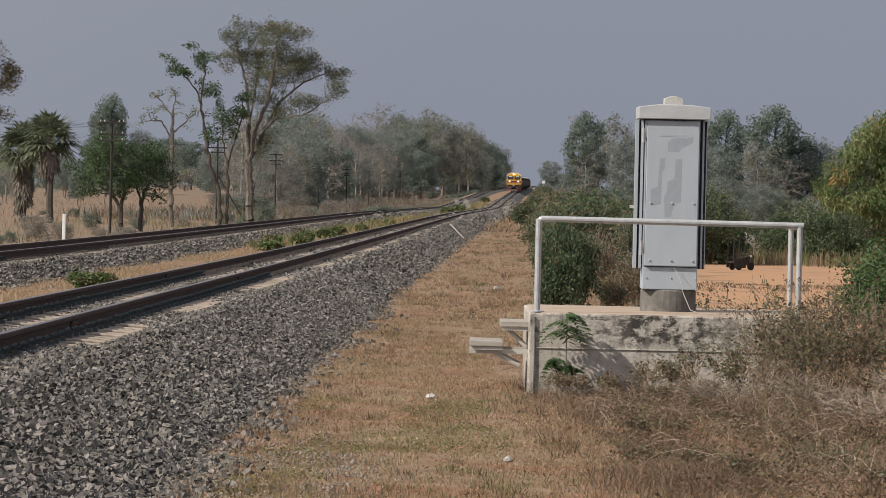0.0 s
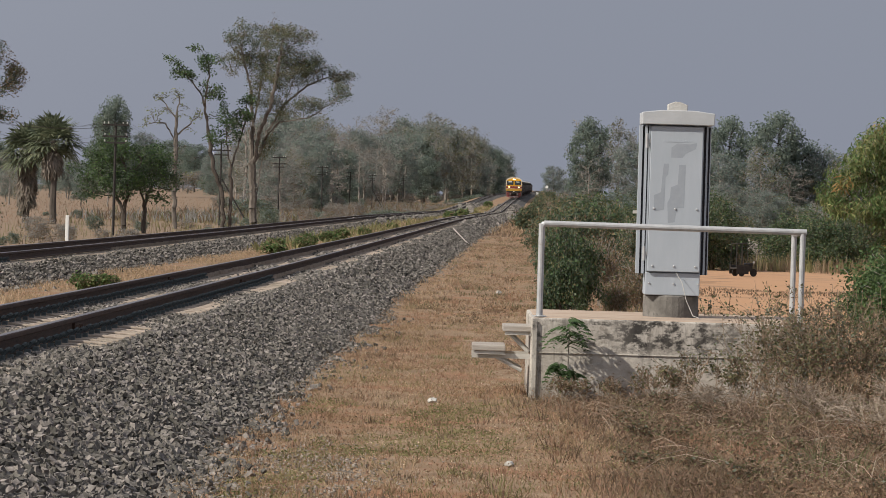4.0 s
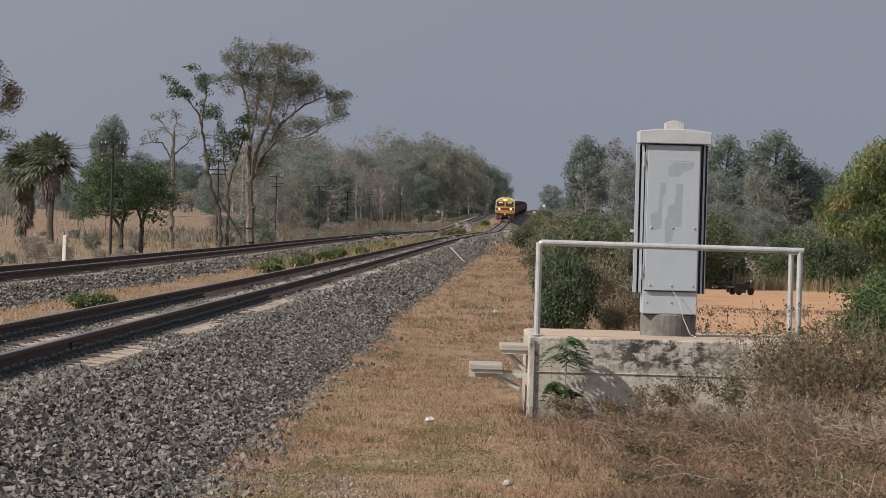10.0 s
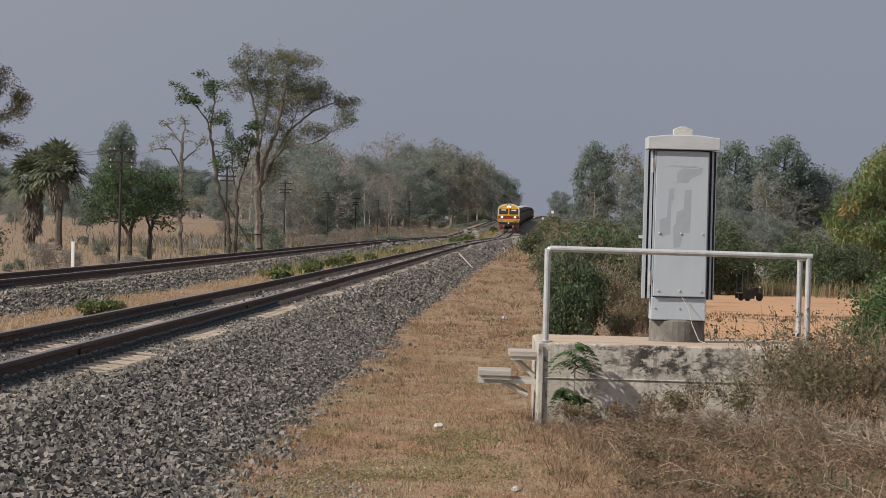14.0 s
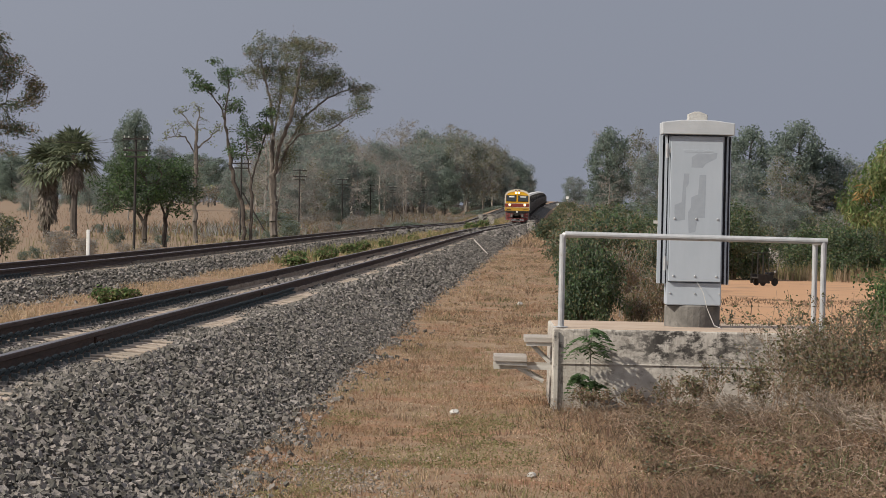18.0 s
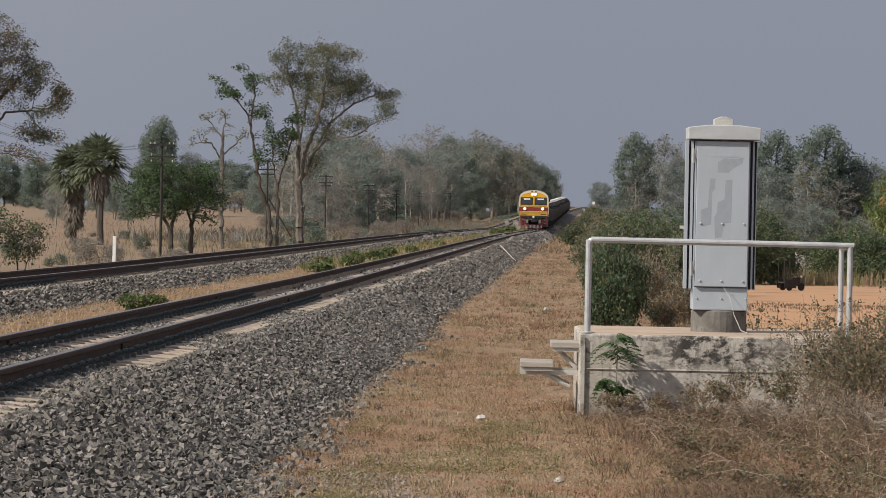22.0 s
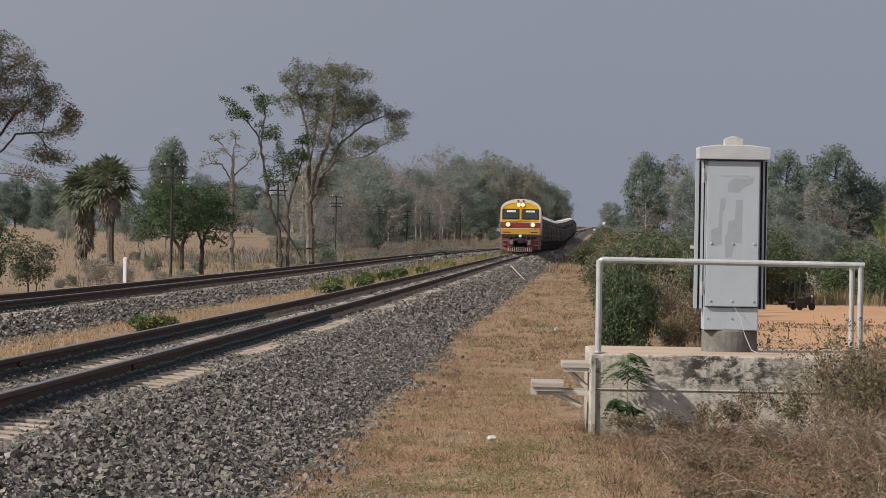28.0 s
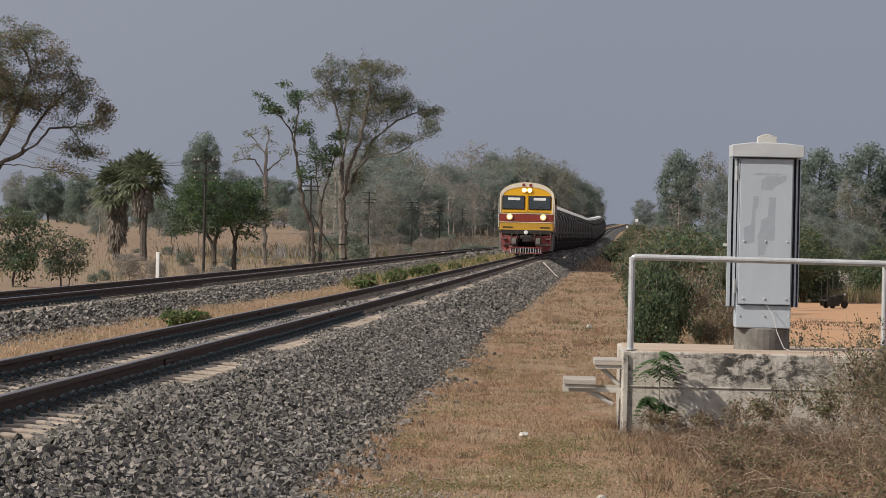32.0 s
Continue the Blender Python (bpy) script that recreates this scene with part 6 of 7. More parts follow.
WEEDS = [(2.35, 42.4, 0.95, 0.25), (2.95, 42.45, 1.15, 0.2), (3.15, 41.9, 1.1, 0.25), (1.6, 42.5, 0.4, 0.4), (3.0, 42.0, 1.2, 0.28), (2.65, 42.3, 1.05, 0.25), (3.3, 42.3, 1.0, 0.3), (2.85, 41.7, 0.9, 0.3), (2.2, 42.0, 0.55, 0.5), (1.75, 42.3, 0.55, 0.5), (1.4, 41.9, 0.42, 0.6), (2.45, 41.4, 0.45, 0.6), (3.1, 41.2, 0.5, 0.6), (1.0, 42.2, 0.30, 0.6), (3.6, 41.5, 0.55, 0.6), (0.6, 42.3, 0.28, 0.7), (4.0, 41.9, 0.5, 0.7), (3.9, 40.9, 0.34, 0.8)]
wr = random.Random(8)
for k in range(24):
    y = wr.uniform(28.5, 41.5)
    WEEDS.append((wr.uniform(0.75 + 0.02 * (41 - y), 4.4 - 0.09 * (41 - y)), y, wr.uniform(0.10, 0.24), 0.9))
for i, (x, y, h, s) in enumerate(WEEDS):
    twiggy(x, y, h, 200 + i, "thin dry brown weed with withered leaves" if h < 0.5 else "tall thin weed with a few dusty leaves", [(M_BRUSH, 2, 0.02, 0.022, 0.5), (M_LEAFOLIVE, 2, 0.035, 0.034, 0.6 if h > 0.5 else 0.1), (M_DRYLEAF, 2, 0.03, 0.03, 0.3), (M_DUSTY, 2, 0.035, 0.03, 0.4 if h > 0.5 else 0.05)], stems=6 if h > 0.8 else 4, spread=s, r=0.010 if h > 0.8 else 0.006 if h > 0.3 else 0.004)
for i, (x, y, h) in enumerate([(2.1, 45.2, 0.35), (2.75, 46.2, 0.45)]):
    twiggy(x, y, h + 0.75, 290 + i, "tall thin weed with a few dusty leaves", [(M_LEAFOLIVE, 3, 0.04, 0.035, 0.7), (M_DUSTY, 2, 0.03, 0.03, 0.5)], stems=3, spread=0.12)


# bare branches lying in the brush
for i, (x, y, h, turn) in enumerate([(3.55, 39.2, 1.0, 40), (3.9, 38.2, 1.1, 160), (3.3, 37.4, 0.8, 250), (3.75, 40.4, 0.9, 300), (2.9, 38.8, 0.8, 100), (3.6, 36.6, 0.8, 10), (2.2, 40.6, 0.7, 200)]):
    d = tree("dry_branch", at(x, y, 0.0, turn), "bare pale branch lying in the dry brush", 260 + i, h, 0.009, 4, M_TWIG, [(M_DRYLEAF, 1, 0.02, 0.03, 0.15)], lean=(0.9, 0), kids=(2, 3), stems=3, clear=0.1, up=-0.04, limb=0.6, fork=(0.4, 1.0), category="branch", group="bare branches in the brush", spread=0.7, twig=0.0035)
    d.scale = (0.8, 0.8, 0.55)


def feather_plant(x, y, height, seed):
    rng = random.Random(seed)
    root = thing("feather_leaf_plant", at(x, y), "young plant with drooping feathery green leaves", "plant")
    Geo().tube((0, 0, -0.02), (0.01, 0, height * 0.85), 0.008, 0.005, 6).make("stem", M_BARK, root)
    for k in range(12):
        a = rng.uniform(0, 6.28)
        z = height * (0.64 + 0.027 * k)
        vs, fs = [], []
        L = rng.uniform(0.17, 0.27) * (0.35 + 0.65 * height / 0.86)
        for j in range(9):
            t = j / 8
            c = Vector((math.cos(a) * L * t, math.sin(a) * L * t, z + (0.22 - 0.012 * k) * t - 0.26 * t * t))
            rib = len(vs)
            vs += [tuple(c), tuple(c + Vector((0, 0, 0.006)))]
            if j:
                fs.append((back, rib, rib + 1, back + 1))
            back = rib
            for s in (-1, 1):
                d = Vector((-math.sin(a) * s * 0.8 + math.cos(a) * 0.5, math.cos(a) * s * 0.8 + math.sin(a) * 0.5, -0.35)).normalized()
                w = Vector((math.cos(a), math.sin(a), 0)) * 0.019
                l = 0.12 * (1 - 0.5 * t) * (0.35 + 0.65 * height / 0.86)
                o = len(vs)
                vs += [tuple(c + d * l * 0.5 + w), tuple(c + d * l), tuple(c + d * l * 0.5 - w)]
                fs.append((rib, o, o + 1, o + 2))
        raw("leaf", vs, fs, M_LEAF, root)
    return root


feather_plant(0.68, 42.72, 0.86, 1)
feather_plant(0.60, 42.75, 0.40, 2)
feather_plant(0.74, 42.7, 0.34, 3)


# ---- the train ----
def bogie(parent, y, wheelbase=2.0, axles=2, deep=0.0):
    b = Geo()
    for s in (-1, 1):
        b.box(s * 0.86, y, 0.55, 0.10, wheelbase + 1.0, 0.22)
        for k in range(axles):
            wy = y - wheelbase / 2 + wheelbase * k / (axles - 1)
            b.box(s * 0.9, wy, 0.48, 0.16, 0.26, 0.26)
    b.box(0, y, 0.62, 1.7, 0.4, 0.25)
    ob = b.make("bogie", M_BLACK, parent, "grimy black bogie")
    for k in range(axles):
        wy = y - wheelbase / 2 + wheelbase * k / (axles - 1)
        for s in (-1, 1):
            g = Geo()
            n = 18
            for r, x0, x1 in ((0.43, 0.50, 0.60), (0.46, 0.47, 0.50)):
                g.tube((s * x0, wy, 0.46), (s * x1, wy, 0.46), r, n=n)
            g.make("wheel", M_BLACK, ob)
    return ob


def arch(half, spring, top, n=14, power=2.3):
    pts = []
    for i in range(n + 1):
        t = math.pi * i / n
        c, s = math.cos(t), math.sin(t)
        pts.append((half * math.copysign(abs(c) ** (2 / power), c), spring + (top - spring) * abs(s) ** (2 / power)))
    return pts


def locomotive():
    root = thing("locomotive", Matrix(), "yellow and maroon diesel locomotive with lit headlights", "locomotive")
    W = 1.38
    # nose and cab: everything is set back from y = 0, the front of the cab
    def band(name, z0, z1, mat, y0=0.0, y1=2.6, w=W, label=""):
        return Geo().box(0, (y0 + y1) / 2, (z0 + z1) / 2, 2 * w, y1 - y0, z1 - z0).make(name, mat, root, label, bevel=0.05)
    band("cab_lower", 1.36, 1.76, M_GOLD, label="dirty gold lower band")
    band("cab_stripe", 1.76, 2.20, M_MAROON, w=W + 0.003, y0=-0.003, label="maroon stripe")
    band("cab_upper", 2.20, 3.10, M_YELLOW, label="golden yellow cab front")
    Geo().prism([(-W, 3.06)] + arch(W, 3.10, 3.80, 18, 2.05)[::-1] + [(W, 3.06)], 0.0, 2.6).make("cab_roof", M_YELLOW, root, "arched yellow cab roof", smooth=False)
    rim = Geo()
    a = arch(W + 0.012, 3.10, 3.82, 18, 2.05)
    b = arch(W - 0.13, 3.08, 3.58, 18, 2.05)
    n = len(a)
    rim.add([(x, -0.02, z) for x, z in a] + [(x, -0.02, z) for x, z in b] + [(x, 0.12, z) for x, z in a] + [(x, 0.12, z) for x, z in b], [(i, i + 1, n + i + 1, n + i) for i in range(n - 1)] + [(i, 2 * n + i, 2 * n + i + 1, i + 1) for i in range(n - 1)] + [(n + i, n + i + 1, 3 * n + i + 1, 3 * n + i) for i in range(n - 1)])
    rim.make("roof_rim", M_CREAM, root, "cream arched roof edge")
    for s in (-1, 1):
        Geo().box(s * (W - 0.035), 0.03, 2.72, 0.09, 0.12, 1.06).make("corner_trim", M_CREAM, root, "cream cab corner", bevel=0.015)
        win = Geo().box(s * 0.68, -0.012, 2.77, 1.16, 0.05, 0.72).make("window_frame", M_BLACK, root, "dark rubber window frame", bevel=0.03)
        Geo().box(s * 0.68, -0.042, 2.77, 1.06, 0.012, 0.62).make("windscreen", M_GLASS, win, "dark windscreen")
        Geo().box(s * 0.66, -0.052, 2.96, 0.62, 0.008, 0.13).make("sun_visor", M_WHITE, win, "white sun visor behind the glass")
        Geo().tube((s * 0.4, -0.06, 2.42), (s * 0.75, -0.065, 2.62), 0.012, n=5).make("wiper", M_BLACK, win)
        hl = Geo().lathe([(0.17, 0), (0.17, -0.04), (0.15, -0.06)], 16, (s * 0.86, 0.0, 2.03), "Y").make("headlight", M_CREAM, root, "round lit headlight")
        # emitting rings behind the lenses are added for the halo of the lamps
        Geo().lathe([(0.13, 0), (0.125, -0.008)], 16, (s * 0.86, -0.056, 2.03), "Y").make("halo_ring", M_HALO, hl, "glowing ring for the warm lamp halo")
        Geo().lathe([(0.075, 0), (0.07, -0.02), (0.03, -0.035)], 16, (s * 0.86, -0.066, 2.03), "Y").make("lens", M_LAMP, hl, "glowing warm white lens")
        hl = Geo().lathe([(0.13, 0), (0.13, -0.05), (0.12, -0.06)], 16, (s * 0.14, 0.0, 3.41), "Y").make("headlight", M_CREAM, root, "round lit roof headlight")
        Geo().lathe([(0.125, 0), (0.12, -0.008)], 16, (s * 0.14, -0.056, 3.41), "Y").make("halo_ring", M_HALO, hl, "glowing ring for the warm lamp halo")
        Geo().lathe([(0.085, 0), (0.08, -0.02), (0.03, -0.035)], 16, (s * 0.14, -0.066, 3.41), "Y").make("lens", M_LAMP, hl, "glowing warm white lens")
        mk = Geo().lathe([(0.08, 0), (0.08, -0.05), (0.06, -0.06)], 12, (s * 0.18, -0.005, 3.68), "Y").make("marker_light", M_MARKER, root, "small unlit red marker light")
        Geo().tube((s * (W + 0.05), -0.01, 1.5), (s * (W + 0.05), -0.01, 3.0), 0.015, n=6).make("handrail", M_CREAM, root)
        Geo().box(s * (W + 0.10), 0.5, 2.85, 0.12, 0.05, 0.3).make("mirror", M_BLACK, root)
        Geo().box(s * 0.80, -0.36, 0.60, 0.44, 0.10, 0.10).make("step_tread", M_BLACK, root, bevel=0.01)
        Geo().box(s * 1.12, -0.10, 0.62, 0.22, 0.30, 0.04).make("step_tread", M_GREYLOCO, root)
        Geo().box(s * 1.12, -0.10, 0.92, 0.22, 0.24, 0.04).make("step_tread", M_GREYLOCO, root)
        Geo().tube((s * 1.26, -0.22, 0.45), (s * 1.26, -0.06, 1.30), 0.022, n=6).make("step_rail", M_REDPLOW, root)
        Geo().box(s * 0.95, -0.012, 1.50, 0.5, 0.01, 0.06).make("lettering_bar", M_BLACK, root, "dark bar of small lettering")
    for z in (1.765, 2.205):
        Geo().box(0, -0.006, z, 2 * W + 0.02, 0.02, 0.035).make("stripe_edge", M_CREAM, root, "thin cream line along the stripe")
    Geo().box(0, -0.03, 1.385, 2 * W, 0.05, 0.05).make("sill", M_GOLD, root, bevel=0.01)
    Geo().box(0, -0.02, 2.28, 2.3, 0.03, 0.03).make("grab_bar", M_GOLD, root)
    Geo().box(0, -0.012, 2.78, 0.11, 0.03, 0.9).make("centre_pillar", M_YELLOW, root, "yellow pillar between the windscreens", bevel=0.01)
    Geo().box(0, 0.06, 1.26, 2.6, 0.3, 0.22).make("buffer_beam", M_BLACK, root, "grimy black buffer beam", bevel=0.02)
    # coupler, hoses and snow-plough shaped pilot
    c = Geo().box(0, -0.16, 0.93, 0.26, 0.45, 0.26)
    c.box(0, -0.40, 0.93, 0.34, 0.16, 0.34)
    c.make("coupler", M_BLACK, root, bevel=0.02)
    # unlit white disc added for the pale spot of the coupler head
    Geo().lathe([(0.11, 0), (0.11, -0.06), (0.08, -0.08)], 14, (0, -0.10, 1.24), "Y").make("coupler_disc", M_WHITE, root, "round white disc for the coupler head")
    for s in (-1, 1):
        p = Geo()
        p.add([(s * 0.36, -0.30, 1.02), (s * 1.32, 0.02, 1.10), (s * 1.20, 0.06, 0.30), (s * 0.62, -0.34, 0.22), (s * 0.36, -0.24, 1.02), (s * 1.32, 0.08, 1.10), (s * 1.20, 0.12, 0.30), (s * 0.62, -0.28, 0.22)], [(0, 1, 2, 3), (4, 7, 6, 5), (0, 4, 5, 1), (1, 5, 6, 2), (2, 6, 7, 3), (3, 7, 4, 0)])
        p.make("pilot_wing", M_REDPLOW, root, "dirty red sloping pilot plate", bevel=0.01)
        for k in range(2):
            h = Geo()
            x = s * (0.45 + 0.28 * k)
            q = [Vector((x, -0.05, 1.2)), Vector((x, -0.28, 1.05)), Vector((x + s * 0.05, -0.34, 0.75)), Vector((x + s * 0.03, -0.26, 0.6))]
            for u, v in zip(q, q[1:]):
                h.tube(u, v, 0.03, n=6)
            h.make("brake_hose", M_BLACK, root)
        Geo().box(s * 0.62, -0.36, 0.80, 0.22, 0.05, 0.30).make("pilot_plate", M_GREYLOCO, root, bevel=0.01)
        Geo().box(s * 1.25, 0.35, 0.75, 0.3, 0.5, 0.9).make("step_box", M_GREYLOCO, root, bevel=0.02)
    for k in range(13):
        x = -0.78 + 1.56 * k / 12
        Geo().box(x, -0.40 + 0.10 * abs(x), 0.31, 0.035, 0.05, 0.30).make("pilot_bar", M_GALV, root, "grey cow-catcher bar")
    Geo().box(0, -0.36, 0.47, 1.7, 0.08, 0.05).make("pilot_beam", M_REDPLOW, root)
    Geo().box(0, -0.36, 0.17, 1.7, 0.08, 0.05).make("pilot_beam", M_REDPLOW, root)
    # body behind the cab
    Geo().box(0, 10.1, 2.0, 2.56, 15.0, 1.5).make("engine_body", M_MAROON, root, "maroon engine body side", bevel=0.04)
    Geo().prism(arch(1.28, 2.74, 3.62), 2.6, 17.6).make("engine_roof", M_GREYLOCO, root, "sooty grey engine roof")
    Geo().box(0, 9.8, 1.18, 2.7, 15.6, 0.18).make("frame", M_BLACK, root)
    for s in (-1, 1):
        Geo().box(s * (W + 0.004), 1.15, 2.2, 0.03, 0.68, 1.75).make("cab_door", M_GOLD, root, "dull gold cab door", bevel=0.01)
        Geo().box(s * (W + 0.010), 2.05, 2.78, 0.03, 0.7, 0.6).make("side_window", M_GLASS, root)
        for k in range(9):
            Geo().box(s * 1.29, 4.2 + k * 1.45, 2.15, 0.03, 1.1, 1.0).make("louvre_panel", M_GREYLOCO, root)
        Geo().box(s * 0.95, 9.8, 0.75, 0.7, 4.5, 0.7).make("fuel_tank", M_BLACK, root, bevel=0.05)
    Geo().box(0, 6.5, 3.72, 0.5, 0.8, 0.22).make("exhaust", M_BLACK, root)
    Geo().box(0, 0.4, 3.88, 0.18, 0.3, 0.16).make("horn", M_BLACK, root)
    bogie(root, 3.6, 3.2, 3)
    bogie(root, 14.6, 3.2, 3)
    return root


def tank_wagon():
    """12.8 m over couplers, centred on its middle."""
    root = thing("tank_wagon", Matrix(), "grimy grey bogie tank wagon of a long freight train", "tank wagon", "tank wagons of the train")
    R, MID = 1.08, 1.80
    prof = [(0.2, -5.85), (0.62, -5.78), (0.92, -5.62), (R, -5.35), (R, 5.35), (0.92, 5.62), (0.62, 5.78), (0.2, 5.85)]
    Geo().lathe(prof, 24, (0, 0, MID), "Y").make("tank", M_TANK, root, "grimy grey tank", smooth=True)
    for y in (-5.2, -2.6, 2.6, 5.2):
        Geo().lathe([(R, -0.06), (R + 0.03, -0.055), (R + 0.03, 0.055), (R, 0.06)], 24, (0, y, MID), "Y").make("tank_band", M_BLACK, root)
    Geo().lathe([(0.36, 0), (0.36, 0.26), (0.26, 0.31), (0, 0.33)], 16, (0, 0, 2.80)).make("manhole_dome", M_TANKTOP, root, "pale manhole dome")
    Geo().box(0, 0, 2.90, 0.9, 2.6, 0.05).make("walkway", M_TANKTOP, root, "pale roof walkway")
    f = Geo()
    for s in (-1, 1):
        f.box(s * 0.9, 0, 0.85, 0.14, 12.0, 0.24)
    f.box(0, -5.95, 0.85, 2.3, 0.18, 0.28)
    f.box(0, 5.95, 0.85, 2.3, 0.18, 0.28)
    for y in (-4, 0, 4):
        f.box(0, y, 0.85, 1.9, 0.25, 0.24)
    f.make("underframe", M_BLACK, root, bevel=0.015)
    for s in (-1, 1):
        Geo().box(0, s * 6.2, 0.92, 0.25, 0.42, 0.25).make("coupler", M_BLACK, root)
        l = Geo()
        for x in (-0.2, 0.2):
            l.tube((1.14, s * 4.6 + x, 0.9), (1.14, s * 4.6 + x, 2.2), 0.02, n=5)
        for k in range(7):
            t = k / 7
            l.tube((1.14, s * 4.6 - 0.2, 0.95 + 1.3 * t), (1.14, s * 4.6 + 0.2, 0.95 + 1.3 * t), 0.015, n=5)
        l.make("ladder", M_GREYLOCO, root)
        bogie(root, s * 3.9, 1.75)
    return root


engine = locomotive()
first_wagon = tank_wagon()
WAGONS = [first_wagon] + [copy_thing(first_wagon, Matrix()) for _ in range(34)]


# ---- small things by the line ----
def white_post():
    root = thing("white_post", pose(-10.93, 114.2, -0.2), "white painted concrete marker post", "post")
    Geo().box(0, 0, 0.55, 0.085, 0.085, 1.5).make("shaft", M_WHITE, root, bevel=0.01)


white_post()


def parapet(x, y, w, h, label):
    root = thing("parapet", pose(x, y, ground_z(x, y)), label, "parapet")
    Geo().box(0, 0, h / 2 - 0.3, w, 0.5, h + 0.6).make("block", M_CONCRETE, root, "weathered concrete block", bevel=0.03)
    Geo().box(0, 0, h + 0.03, w + 0.06, 0.6, 0.10).make("coping", M_CONCRETE, root, bevel=0.02)


parapet(line_x(520) - 3.05, 520, 0.85, 1.25, "pale concrete culvert parapet between the tracks")
parapet(line_x(440) + 2.3, 440, 0.75, 1.1, "pale concrete culvert parapet beside the track")


parapet(line_x(550) - 4.75, 550, 0.55, 1.15, "pale concrete culvert parapet beside the second track")


def marker(x, y, h, w):
    root = thing("marker_sign", at(x, y), "small white marker sign on a post", "sign")
    Geo().tube((0, 0, 0), (0, 0, h), 0.05, n=6).make("post", M_PALE, root)
    Geo().box(0, -0.07, h - w / 2, w, 0.05, w).make("board", M_WHITE, root, "plain white board")


marker(10.2, 1000, 3.0, 0.6)
marker(7.3, 900, 1.6, 0.45)


def litter(x, y, s, seed, label):
    rng = random.Random(seed)
    g = Geo()
    g.lathe([(0.3 * s, 0), (0.9 * s, 0.15 * s), (1.0 * s, 0.5 * s), (0.6 * s, 0.95 * s), (0.15 * s, 1.05 * s)], 7)
    g.v = [(a + rng.gauss(0, 0.12 * s), b + rng.gauss(0, 0.12 * s), c + rng.gauss(0, 0.06 * s)) for a, b, c in g.v]
    ob = g.make("pale_stone", M_PALE)
    ob.matrix_basis = at(x, y)
    return tagged(ob, label, "stone")


litter(-2.2, 43.2, 0.045, 1, "crumpled pale stone at the foot of the ballast")
litter(-0.58, 42.6, 0.05, 2, "small whitish stone in the grass")
litter(0.12, 32.0, 0.035, 3, "small whitish stone in the grass")
litter(0.02, 95.0, 0.07, 4, "small whitish stone on the verge")


def yard_wall():
    root = thing("boundary_wall", at(21.0, 308), "plain grey concrete boundary wall beyond the yard", "wall")
    for i in range(4):
        Geo().box(-3 + 2.0 * i, 0, 0.75, 1.86, 0.10, 1.9).make("panel", M_CONCRETE, root, bevel=0.01)
    for i in range(5):
        Geo().box(-4 + 2.0 * i, 0, 0.85, 0.16, 0.18, 2.1).make("post", M_PALE, root, bevel=0.01)


yard_wall()


def fishplate(y, side):
    for s in (-1, 1):
        x = line_x(y) + side * HALF + s * 0.022
        p = Geo().box(0, 0, 0, 0.024, 0.62, 0.075)
        for k in (-0.23, -0.08, 0.08, 0.23):
            p.tube((0, k, 0), (s * 0.035, k, 0), 0.016, n=6)
        ob = p.make("fishplate", M_RAIL, track, "bolted rail joint plate")
        ob.matrix_basis = pose(x, y, line_z(y) - 0.088)


fishplate(41.0, 1)
fishplate(41.3, -1)
fishplate(66.0, 1)
fishplate(66.2, -1)


def stick():
    g = Geo().tube((-2.05, 201, 0.42), (-1.3, 193, -0.18), 0.03, 0.022, 6)
    return tagged(g.make("pale_stick", M_OLDWOOD), "long pale stick lying across the ballast foot", "stick")


stick()


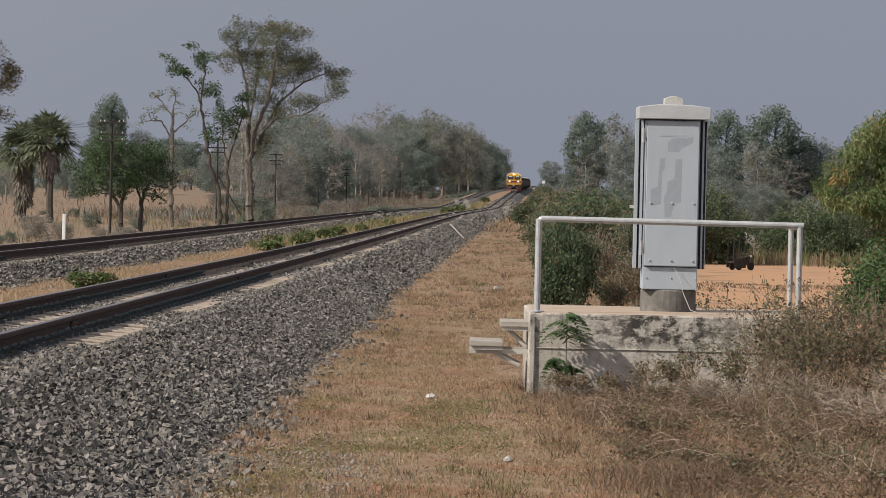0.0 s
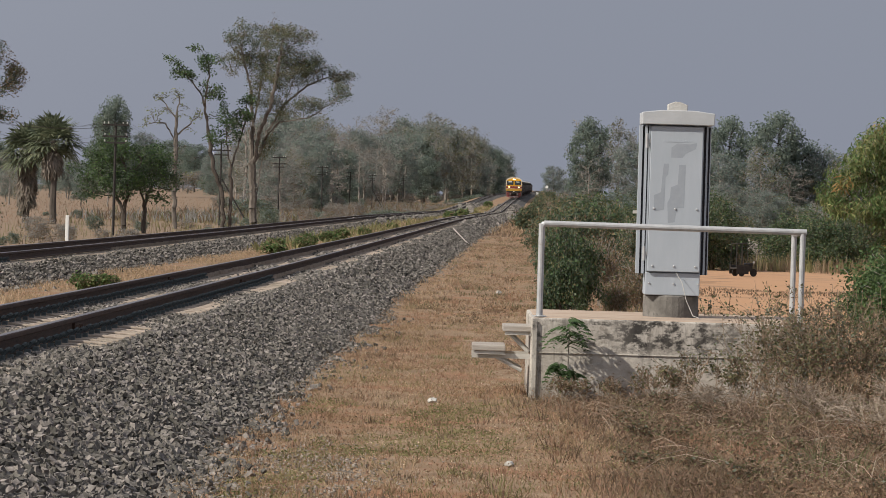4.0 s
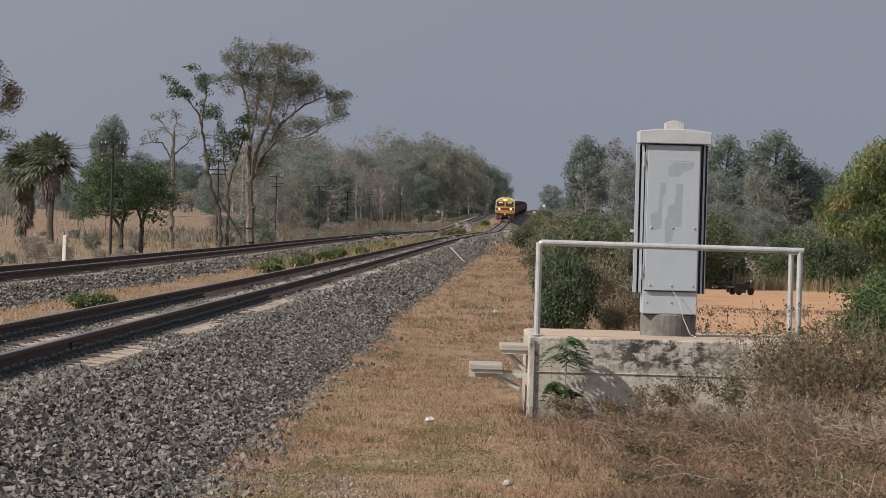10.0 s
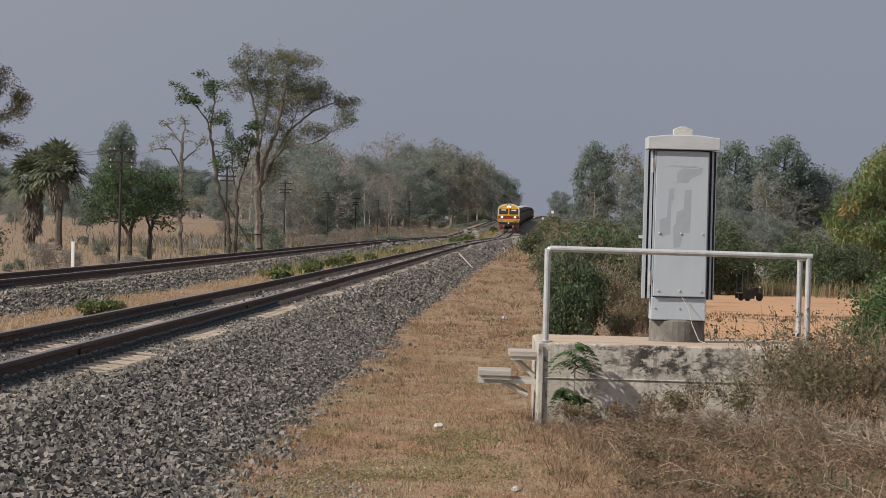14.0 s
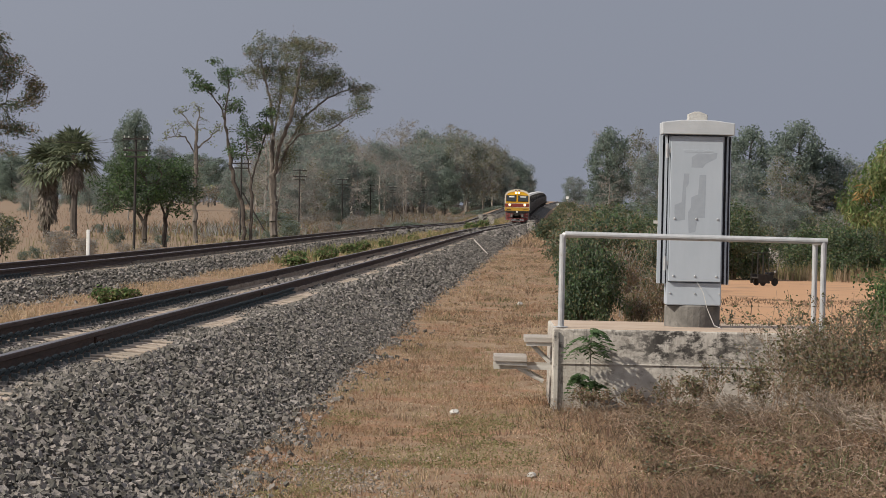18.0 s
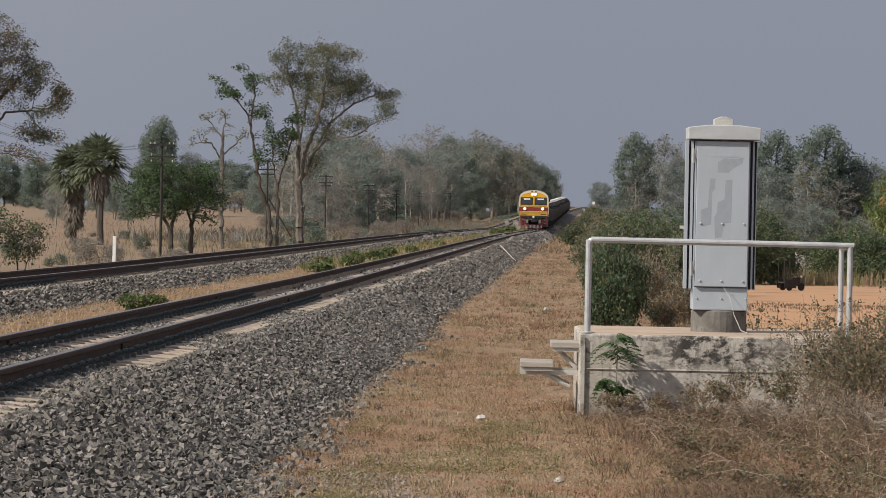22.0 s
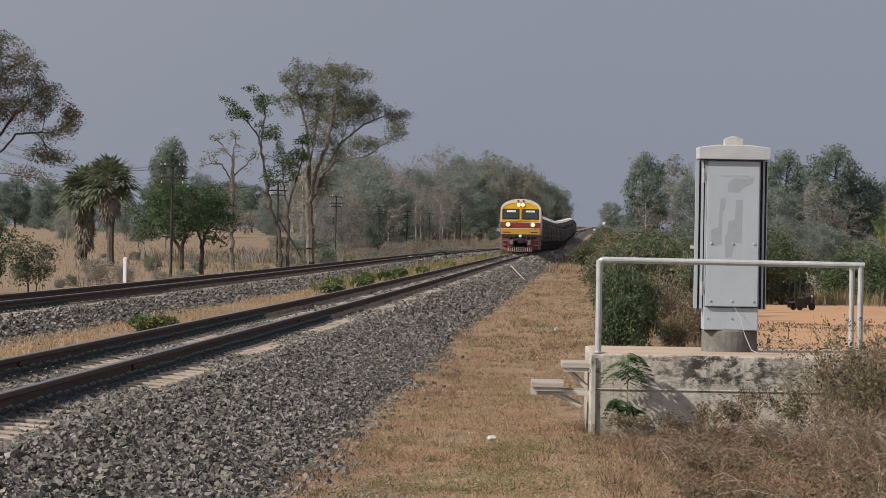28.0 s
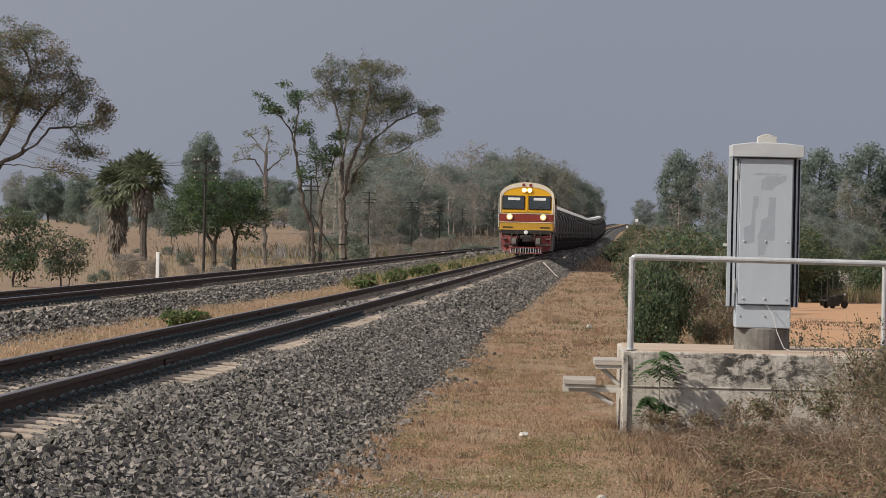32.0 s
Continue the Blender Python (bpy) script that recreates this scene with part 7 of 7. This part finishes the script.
def cargo_trike():
    root = thing("cargo_trike", at(14.35, 264, 0, 25), "dark motor tricycle with a framed cargo bed", "tricycle")
    b = Geo().box(-0.45, 0, 0.55, 0.95, 1.0, 0.10)
    for y in (-0.48, 0.48):
        b.box(-0.45, y * 1.25, 0.48, 1.0, 0.04, 0.62)
    b.make("cargo_bed", M_BLACK, root, bevel=0.01)
    for x in (-0.9, -0.45, 0.0):
        for y in (-0.47, 0.47):
            Geo().tube((x, y, 0.55), (x, y, 2.25), 0.026, n=6).make("frame_post", M_BLACK, root)
    f = Geo()
    for y in (-0.47, 0.47):
        f.tube((-0.9, y, 2.25), (0.0, y, 2.25), 0.026, n=6)
    for x in (-0.9, 0.0):
        f.tube((x, -0.47, 2.25), (x, 0.47, 2.25), 0.026, n=6)
    f.make("roof_frame", M_BLACK, root)
    e = Geo().box(0.35, 0, 0.55, 0.5, 0.26, 0.42)
    e.box(0.5, 0, 0.84, 0.34, 0.24, 0.22)
    e.make("motor", M_BLACK, root, bevel=0.04)
    Geo().box(0.2, 0, 0.86, 0.42, 0.28, 0.10).make("seat", M_DARKGAP, root, bevel=0.04)
    Geo().tube((0.66, -0.33, 1.08), (0.66, 0.33, 1.08), 0.022, n=6).make("handlebar", M_BLACK, root)
    Geo().lathe([(0.02, 0), (0.08, -0.03), (0.08, -0.08)], 12, (0.72, -0.1, 0.98), "Y").make("lamp", M_TANKTOP, root, "pale round lamp")
    for x, y, r in ((0.78, 0, 0.27), (-0.5, -0.52, 0.25), (-0.5, 0.52, 0.25)):
        w = Geo()
        n = 18
        for r0, r1, h in ((r, r * 0.68, 0.05),):
            ring = [(math.cos(6.2832 * i / n), math.sin(6.2832 * i / n)) for i in range(n)]
            vs = [(x + q * cx, y + s * h, r + q * cz) for s in (-1, 1) for q in (r0, r1) for cx, cz in ring]
            fs = []
            for i in range(n):
                k = (i + 1) % n
                fs += [(i, k, n + k, n + i), (2 * n + i, 3 * n + i, 3 * n + k, 2 * n + k), (i, 2 * n + i, 2 * n + k, k), (n + i, n + k, 3 * n + k, 3 * n + i)]
            w.add(vs, fs)
        tyre = w.make("wheel", M_BLACK, root)
        rim = Geo()
        for i in range(6):
            t = math.pi * i / 6
            rim.tube((x - r * 0.7 * math.cos(t), y, r - r * 0.7 * math.sin(t)), (x + r * 0.7 * math.cos(t), y, r + r * 0.7 * math.sin(t)), 0.012, n=4)
        rim.lathe([(r * 0.7, -0.02), (r * 0.7, 0.02), (0.03, 0.03)], 14, (x, y, r), "Y")
        rim.make("spokes", M_BLACK, tyre)

    root.scale = (0.78, 0.78, 0.85)


cargo_trike()


# ---- the train rolls towards the camera ----
def on_line(y):
    d = 2.0
    yaw = -math.degrees(math.atan2(line_x(y + d) - line_x(y - d), 2 * d))
    pitch = math.degrees(math.atan2(line_z(y + d) - line_z(y - d), 2 * d))
    return pose(line_x(y), y, line_z(y), pitch, 0, yaw)


FRONT_AT_END, SPEED = 232.5, 20.35


def motions():
    times = [2.0 * i for i in range(17)]
    nose = lambda t: FRONT_AT_END + SPEED * (32 - t)
    walk(engine, [(t, on_line(nose(t))) for t in times])
    for i, wagon in enumerate(WAGONS):
        walk(wagon, [(t, on_line(nose(t) + 18.4 + 6.4 + 12.8 * i)) for t in times])


motions()
